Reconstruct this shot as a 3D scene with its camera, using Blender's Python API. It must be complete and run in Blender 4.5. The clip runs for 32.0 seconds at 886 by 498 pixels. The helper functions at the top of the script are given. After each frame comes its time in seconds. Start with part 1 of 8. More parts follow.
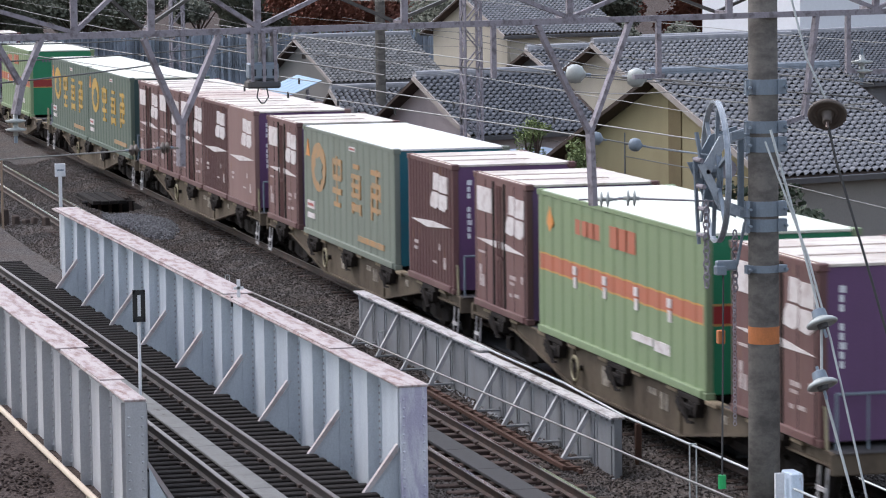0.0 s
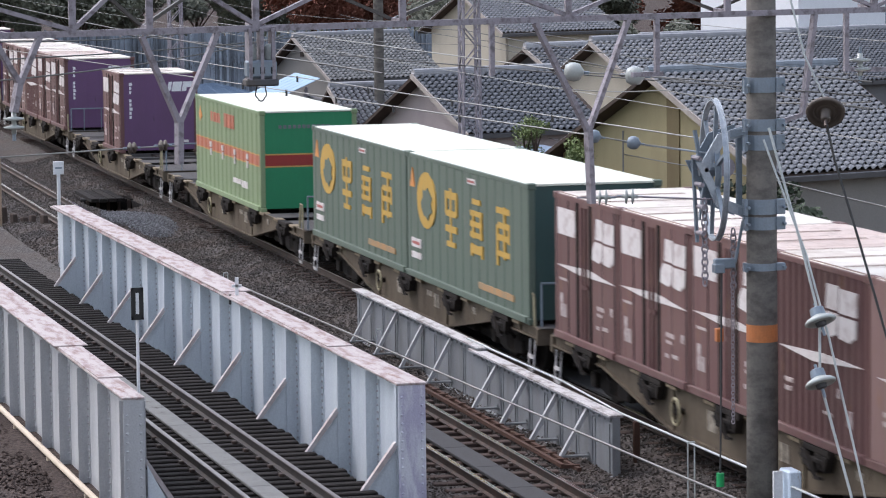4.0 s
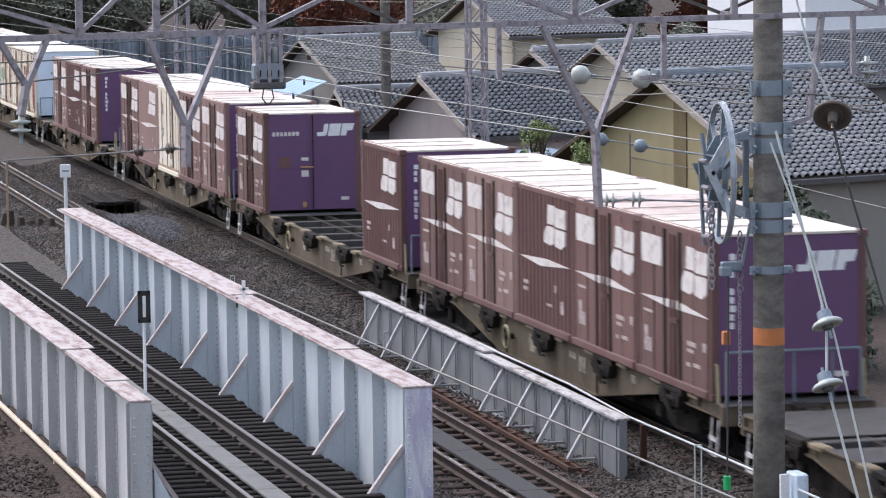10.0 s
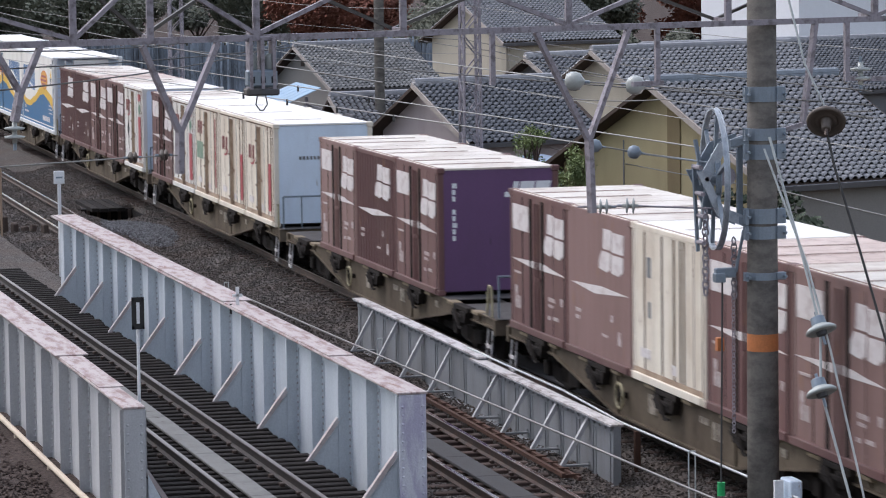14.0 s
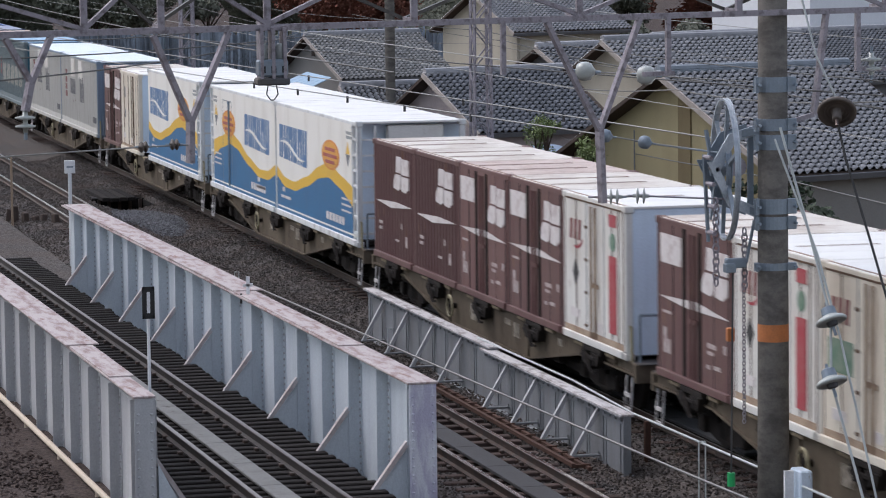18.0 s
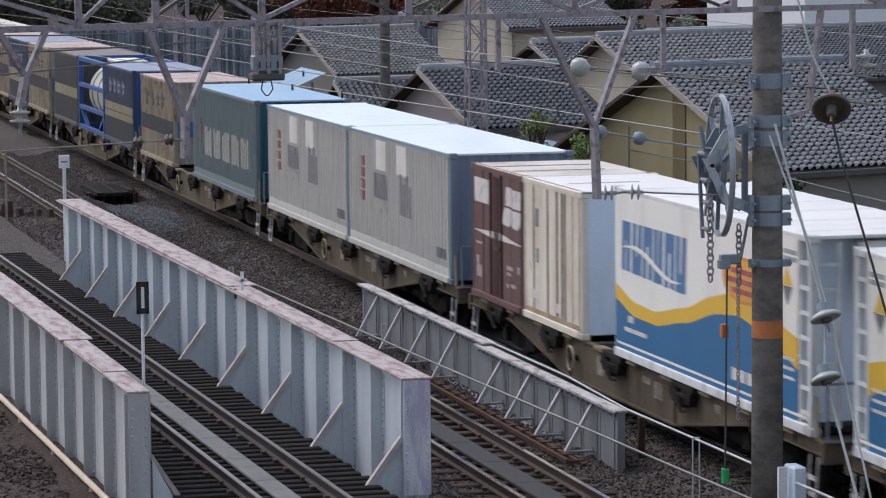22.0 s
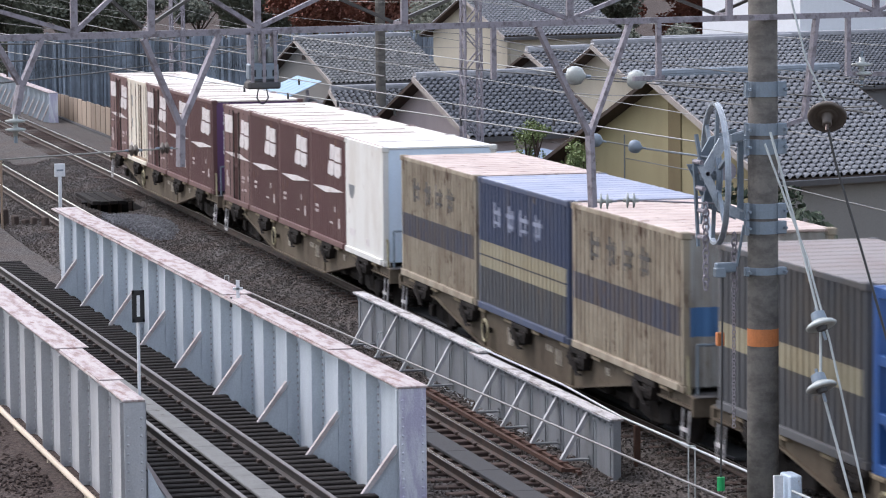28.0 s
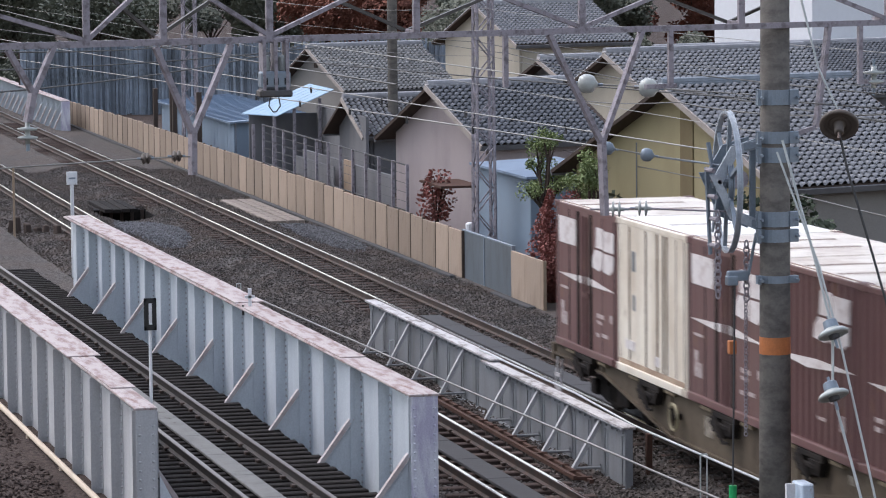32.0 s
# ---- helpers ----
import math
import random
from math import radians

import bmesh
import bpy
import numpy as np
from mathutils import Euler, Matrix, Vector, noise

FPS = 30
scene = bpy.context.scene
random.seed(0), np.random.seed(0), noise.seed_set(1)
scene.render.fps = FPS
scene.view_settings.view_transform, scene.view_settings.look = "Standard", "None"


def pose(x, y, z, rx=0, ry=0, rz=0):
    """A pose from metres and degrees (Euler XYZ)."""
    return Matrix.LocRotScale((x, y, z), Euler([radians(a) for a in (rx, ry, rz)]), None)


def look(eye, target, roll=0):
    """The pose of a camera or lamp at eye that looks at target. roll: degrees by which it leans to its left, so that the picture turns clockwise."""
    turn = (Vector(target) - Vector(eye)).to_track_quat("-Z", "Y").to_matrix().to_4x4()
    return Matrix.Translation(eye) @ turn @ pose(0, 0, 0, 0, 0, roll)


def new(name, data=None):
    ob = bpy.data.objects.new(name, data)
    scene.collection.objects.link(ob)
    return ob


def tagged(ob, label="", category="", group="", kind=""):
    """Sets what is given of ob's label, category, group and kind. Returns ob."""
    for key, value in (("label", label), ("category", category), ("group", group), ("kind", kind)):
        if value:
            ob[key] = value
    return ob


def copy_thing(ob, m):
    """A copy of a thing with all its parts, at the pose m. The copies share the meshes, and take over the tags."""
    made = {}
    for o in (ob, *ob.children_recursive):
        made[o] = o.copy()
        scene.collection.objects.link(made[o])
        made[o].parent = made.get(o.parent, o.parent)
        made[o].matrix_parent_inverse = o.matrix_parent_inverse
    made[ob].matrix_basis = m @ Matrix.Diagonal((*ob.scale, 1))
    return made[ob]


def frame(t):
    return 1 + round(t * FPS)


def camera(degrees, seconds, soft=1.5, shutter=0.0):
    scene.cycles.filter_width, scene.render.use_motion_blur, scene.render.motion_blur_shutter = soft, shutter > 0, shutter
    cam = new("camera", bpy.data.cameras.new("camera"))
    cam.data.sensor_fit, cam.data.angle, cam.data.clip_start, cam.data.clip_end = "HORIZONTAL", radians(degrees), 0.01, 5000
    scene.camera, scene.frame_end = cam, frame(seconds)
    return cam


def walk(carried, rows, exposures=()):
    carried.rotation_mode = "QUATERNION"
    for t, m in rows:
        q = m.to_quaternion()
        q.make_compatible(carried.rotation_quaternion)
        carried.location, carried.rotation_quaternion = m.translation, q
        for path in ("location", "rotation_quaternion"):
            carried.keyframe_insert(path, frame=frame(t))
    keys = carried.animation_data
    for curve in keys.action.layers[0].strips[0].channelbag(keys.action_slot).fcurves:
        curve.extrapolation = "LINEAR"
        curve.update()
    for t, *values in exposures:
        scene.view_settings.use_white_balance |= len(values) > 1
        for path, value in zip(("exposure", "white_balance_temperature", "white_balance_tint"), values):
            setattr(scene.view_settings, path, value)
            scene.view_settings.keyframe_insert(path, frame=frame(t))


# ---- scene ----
# the camera stands on a bridge beside the line, held by hand: it only sways
EYE = (73.978, -17.045, 8.124)
cam = camera(14.636, 32.0, soft=1.1, shutter=0.45)


def aim(heading, dip, lean):
    """Heading from +y, dip and lean, in degrees."""
    h, d = radians(heading), radians(dip)
    way = Vector((math.sin(h) * math.cos(d), math.cos(h) * math.cos(d), -math.sin(d)))
    return look(EYE, Vector(EYE) + 60 * way, lean)


walk(cam, [
    (0, aim(-76.260, 5.414, -0.708)),
    (0.5, aim(-76.250, 5.441, -0.694)),
    (1, aim(-76.252, 5.491, -0.681)),
    (1.5, aim(-76.261, 5.484, -0.695)),
    (2, aim(-76.278, 5.484, -0.697)),
    (2.5, aim(-76.278, 5.498, -0.692)),
    (3, aim(-76.262, 5.480, -0.682)),
    (3.5, aim(-76.245, 5.472, -0.679)),
    (5.5, aim(-76.202, 5.352, -0.715)),
    (6, aim(-76.203, 5.341, -0.696)),
    (6.5, aim(-76.226, 5.319, -0.681)),
    (7, aim(-76.246, 5.327, -0.695)),
    (7.5, aim(-76.268, 5.348, -0.707)),
    (8, aim(-76.305, 5.346, -0.720)),
    (8.5, aim(-76.331, 5.368, -0.699)),
    (9, aim(-76.338, 5.369, -0.678)),
    (9.5, aim(-76.341, 5.379, -0.667)),
    (10, aim(-76.345, 5.397, -0.697)),
    (10.5, aim(-76.288, 5.383, -0.695)),
    (11, aim(-76.246, 5.340, -0.697)),
    (11.5, aim(-76.260, 5.282, -0.706)),
    (12, aim(-76.276, 5.301, -0.711)),
    (12.5, aim(-76.262, 5.336, -0.708)),
    (13, aim(-76.261, 5.369, -0.694)),
    (13.5, aim(-76.245, 5.340, -0.695)),
    (14, aim(-76.241, 5.293, -0.714)),
    (14.5, aim(-76.249, 5.285, -0.716)),
    (16.5, aim(-76.327, 5.442, -0.658)),
    (17, aim(-76.375, 5.433, -0.632)),
    (17.5, aim(-76.390, 5.450, -0.647)),
    (18, aim(-76.417, 5.458, -0.648)),
    (18.5, aim(-76.397, 5.472, -0.651)),
    (19, aim(-76.369, 5.461, -0.648)),
    (19.5, aim(-76.296, 5.471, -0.622)),
    (20, aim(-76.242, 5.487, -0.585)),
    (20.5, aim(-76.194, 5.504, -0.568)),
    (21, aim(-76.220, 5.513, -0.557)),
    (21.5, aim(-76.280, 5.519, -0.541)),
    (22, aim(-76.324, 5.531, -0.520)),
    (22.5, aim(-76.367, 5.535, -0.546)),
    (23, aim(-76.352, 5.540, -0.537)),
    (23.5, aim(-76.326, 5.514, -0.552)),
    (24, aim(-76.296, 5.514, -0.543)),
    (24.5, aim(-76.299, 5.496, -0.538)),
    (25, aim(-76.312, 5.494, -0.536)),
    (25.5, aim(-76.326, 5.451, -0.538)),
    (27.5, aim(-76.241, 5.405, -0.539)),
    (28, aim(-76.250, 5.393, -0.534)),
    (28.5, aim(-76.252, 5.384, -0.549)),
    (29, aim(-76.276, 5.391, -0.555)),
    (29.5, aim(-76.299, 5.394, -0.536)),
    (30, aim(-76.327, 5.355, -0.544)),
    (30.5, aim(-76.364, 5.292, -0.542)),
    (31, aim(-76.411, 5.286, -0.533)),
    (31.5, aim(-76.441, 5.293, -0.524)),
    (32, aim(-76.448, 5.257, -0.534)),
], exposures=[
    (0, -0.14, 6080, 16),
    (1, -0.16, 6080, 16),
    (2, -0.18, 6080, 16),
    (3, -0.13, 6080, 16),
    (4.5, -0.06, 6080, 16),
    (6, -0.01, 6080, 16),
    (7, 0.01, 6080, 16),
    (8, 0.08, 6080, 16),
    (9, 0.08, 6080, 16),
    (10, 0.02, 6080, 16),
    (11, -0.06, 6080, 16),
    (12, -0.04, 6080, 16),
    (13, -0.13, 6080, 16),
    (14, -0.34, 6080, 16),
    (15.5, -0.56, 6080, 16),
    (17, -0.66, 6080, 16),
    (18, -0.58, 6080, 16),
    (19, -0.48, 6080, 16),
    (20, -0.61, 6080, 16),
    (21, -0.71, 6080, 16),
    (22, -0.69, 6080, 16),
    (23, -0.43, 6080, 16),
    (24, -0.37, 6080, 16),
    (25, -0.13, 6080, 16),
    (26.5, -0.02, 6080, 16),
    (28, 0.01, 6080, 16),
    (29, -0.08, 6080, 16),
    (30, -0.23, 6080, 16),
    (31, -0.20, 6080, 16),
    (32, -0.23, 6080, 16),
])
# ---- light: a dull, high overcast afternoon ----
world = bpy.data.worlds.new("sky")
scene.world = world
world.use_nodes = True
wn = world.node_tree
sky = wn.nodes.new("ShaderNodeTexSky")
sky.sky_type, sky.sun_disc = "NISHITA", False
SUN_UP, SUN_ROUND = 56, 222
sky.sun_elevation, sky.sun_rotation = radians(SUN_UP), radians(SUN_ROUND)
sky.air_density, sky.dust_density = 1.6, 3.0
wn.nodes["Background"].inputs[1].default_value = 0.3
# thin cloud pales the blue
cloud = wn.nodes.new("ShaderNodeHueSaturation")
cloud.inputs["Saturation"].default_value = 0.5
wn.links.new(sky.outputs[0], cloud.inputs["Color"])
wn.links.new(cloud.outputs[0], wn.nodes["Background"].inputs[0])
sun = new("sun", bpy.data.lights.new("sun", "SUN"))
sun.data.energy, sun.data.angle, sun.data.color = 1.0, radians(40), (1.0, 0.95, 0.88)
SUN_FROM = Vector((math.sin(radians(SUN_ROUND)) * math.cos(radians(SUN_UP)), math.cos(radians(SUN_ROUND)) * math.cos(radians(SUN_UP)), math.sin(radians(SUN_UP))))
sun.matrix_world = look(SUN_FROM * 50, (0, 0, 0))

# ---- materials ----
def mat(name, base, rough=0.6, metal=0.0, dirt=(0.05, 0.045, 0.04), amount=0.3, scale=3.0, grain=40.0, bump=0.1, vary=0.0, streak=0.0, sharp=0.15, mid=0.57, spots=None, spot_at=0.66, long=1.0):
    """A painted, rusted or mineral surface: base colour, blotches of dirt at one scale, grain at another, relief."""
    m = bpy.data.materials.new(name)
    m.use_nodes = True
    t, n = m.node_tree, m.node_tree.nodes
    p = n["Principled BSDF"]
    p.inputs["Roughness"].default_value, p.inputs["Metallic"].default_value = rough, metal
    p.inputs["Specular IOR Level"].default_value = 0.15 if rough > 0.8 else 0.5
    co = n.new("ShaderNodeTexCoord")
    mp = n.new("ShaderNodeMapping")
    mp.inputs["Scale"].default_value = (1 / long, 1, 1 if not streak else 1 / streak)
    t.links.new(co.outputs["Object"], mp.inputs[0])
    big, fine = n.new("ShaderNodeTexNoise"), n.new("ShaderNodeTexNoise")
    big.inputs["Scale"].default_value, big.inputs["Detail"].default_value, big.inputs["Roughness"].default_value = scale, 6, 0.65
    fine.inputs["Scale"].default_value, fine.inputs["Detail"].default_value = grain, 3
    t.links.new(mp.outputs[0], big.inputs["Vector"])
    t.links.new(co.outputs["Object"], fine.inputs["Vector"])
    ramp = n.new("ShaderNodeValToRGB")
    ramp.color_ramp.elements[0].position, ramp.color_ramp.elements[1].position = mid - sharp, mid + sharp
    t.links.new(big.outputs["Fac"], ramp.inputs[0])
    k = n.new("ShaderNodeMath")
    k.operation = "MULTIPLY"
    k.inputs[1].default_value = amount
    t.links.new(ramp.outputs[0], k.inputs[0])
    mix = n.new("ShaderNodeMixRGB")
    mix.inputs[1].default_value, mix.inputs[2].default_value = (*base, 1), (*dirt, 1)
    t.links.new(k.outputs[0], mix.inputs[0])
    hsv = n.new("ShaderNodeHueSaturation")
    if spots:
        # rust and scuffs: small hard-edged patches, drawn out downwards
        run = n.new("ShaderNodeMapping")
        run.inputs["Scale"].default_value = (1 / long, 1, 0.35)
        run.inputs["Location"].default_value = (3.1, 7.7, 1.3)
        spot, edge, over = n.new("ShaderNodeTexNoise"), n.new("ShaderNodeValToRGB"), n.new("ShaderNodeMixRGB")
        spot.inputs["Scale"].default_value, spot.inputs["Detail"].default_value, spot.inputs["Roughness"].default_value = 4.5, 8, 0.7
        edge.color_ramp.elements[0].position, edge.color_ramp.elements[1].position = spot_at - 0.03, spot_at + 0.05
        over.inputs[2].default_value = (*spots, 1)
        t.links.new(co.outputs["Object"], run.inputs[0])
        t.links.new(run.outputs[0], spot.inputs["Vector"])
        t.links.new(spot.outputs["Fac"], edge.inputs[0])
        t.links.new(edge.outputs[0], over.inputs[0])
        t.links.new(mix.outputs[0], over.inputs[1])
        t.links.new(over.outputs[0], hsv.inputs["Color"])
    else:
        t.links.new(mix.outputs[0], hsv.inputs["Color"])
    val = n.new("ShaderNodeMapRange")
    val.inputs[3].default_value, val.inputs[4].default_value = 0.82, 1.18
    t.links.new(fine.outputs["Fac"], val.inputs[0])
    if vary:
        info = n.new("ShaderNodeObjectInfo")
        r = n.new("ShaderNodeMapRange")
        r.inputs[3].default_value, r.inputs[4].default_value = 1 - vary, 1 + vary
        t.links.new(info.outputs["Random"], r.inputs[0])
        mul = n.new("ShaderNodeMath")
        mul.operation = "MULTIPLY"
        t.links.new(val.outputs[0], mul.inputs[0])
        t.links.new(r.outputs[0], mul.inputs[1])
        t.links.new(mul.outputs[0], hsv.inputs["Value"])
    else:
        t.links.new(val.outputs[0], hsv.inputs["Value"])
    t.links.new(hsv.outputs[0], p.inputs["Base Color"])
    if bump:
        b = n.new("ShaderNodeBump")
        b.inputs["Strength"].default_value, b.inputs["Distance"].default_value = bump, 0.02
        t.links.new(fine.outputs["Fac"], b.inputs["Height"])
        t.links.new(b.outputs[0], p.inputs["Normal"])
    return m


def stones(name, dark, light, size, tint=(0.1, 0.06, 0.04), patch=0.35):
    """Loose ballast: cells of stone that differ in shade, with rusty and dark patches."""
    m = bpy.data.materials.new(name)
    m.use_nodes = True
    t, n = m.node_tree, m.node_tree.nodes
    p = n["Principled BSDF"]
    p.inputs["Roughness"].default_value = 0.95
    p.inputs["Specular IOR Level"].default_value = 0.15
    co = n.new("ShaderNodeTexCoord")
    vo = n.new("ShaderNodeTexVoronoi")
    vo.inputs["Scale"].default_value = 1 / size
    t.links.new(co.outputs["Object"], vo.inputs["Vector"])
    sep = n.new("ShaderNodeSeparateColor")
    t.links.new(vo.outputs["Color"], sep.inputs[0])
    ramp = n.new("ShaderNodeValToRGB")
    ramp.color_ramp.elements[0].color, ramp.color_ramp.elements[1].color = (*dark, 1), (*light, 1)
    t.links.new(sep.outputs[0], ramp.inputs[0])
    no = n.new("ShaderNodeTexNoise")
    no.inputs["Scale"].default_value, no.inputs["Detail"].default_value = 0.55, 7
    t.links.new(co.outputs["Object"], no.inputs["Vector"])
    r2 = n.new("ShaderNodeValToRGB")
    r2.color_ramp.elements[0].position, r2.color_ramp.elements[1].position = 0.4, 0.68
    t.links.new(no.outputs["Fac"], r2.inputs[0])
    k = n.new("ShaderNodeMath")
    k.operation, k.inputs[1].default_value = "MULTIPLY", patch
    t.links.new(r2.outputs[0], k.inputs[0])
    mix = n.new("ShaderNodeMixRGB")
    mix.inputs[2].default_value = (*tint, 1)
    t.links.new(k.outputs[0], mix.inputs[0])
    t.links.new(ramp.outputs[0], mix.inputs[1])
    t.links.new(mix.outputs[0], p.inputs["Base Color"])
    b = n.new("ShaderNodeBump")
    b.inputs["Strength"].default_value, b.inputs["Distance"].default_value = 1.0, size * 0.6
    b.invert = True
    t.links.new(vo.outputs["Distance"], b.inputs["Height"])
    t.links.new(b.outputs[0], p.inputs["Normal"])
    return m


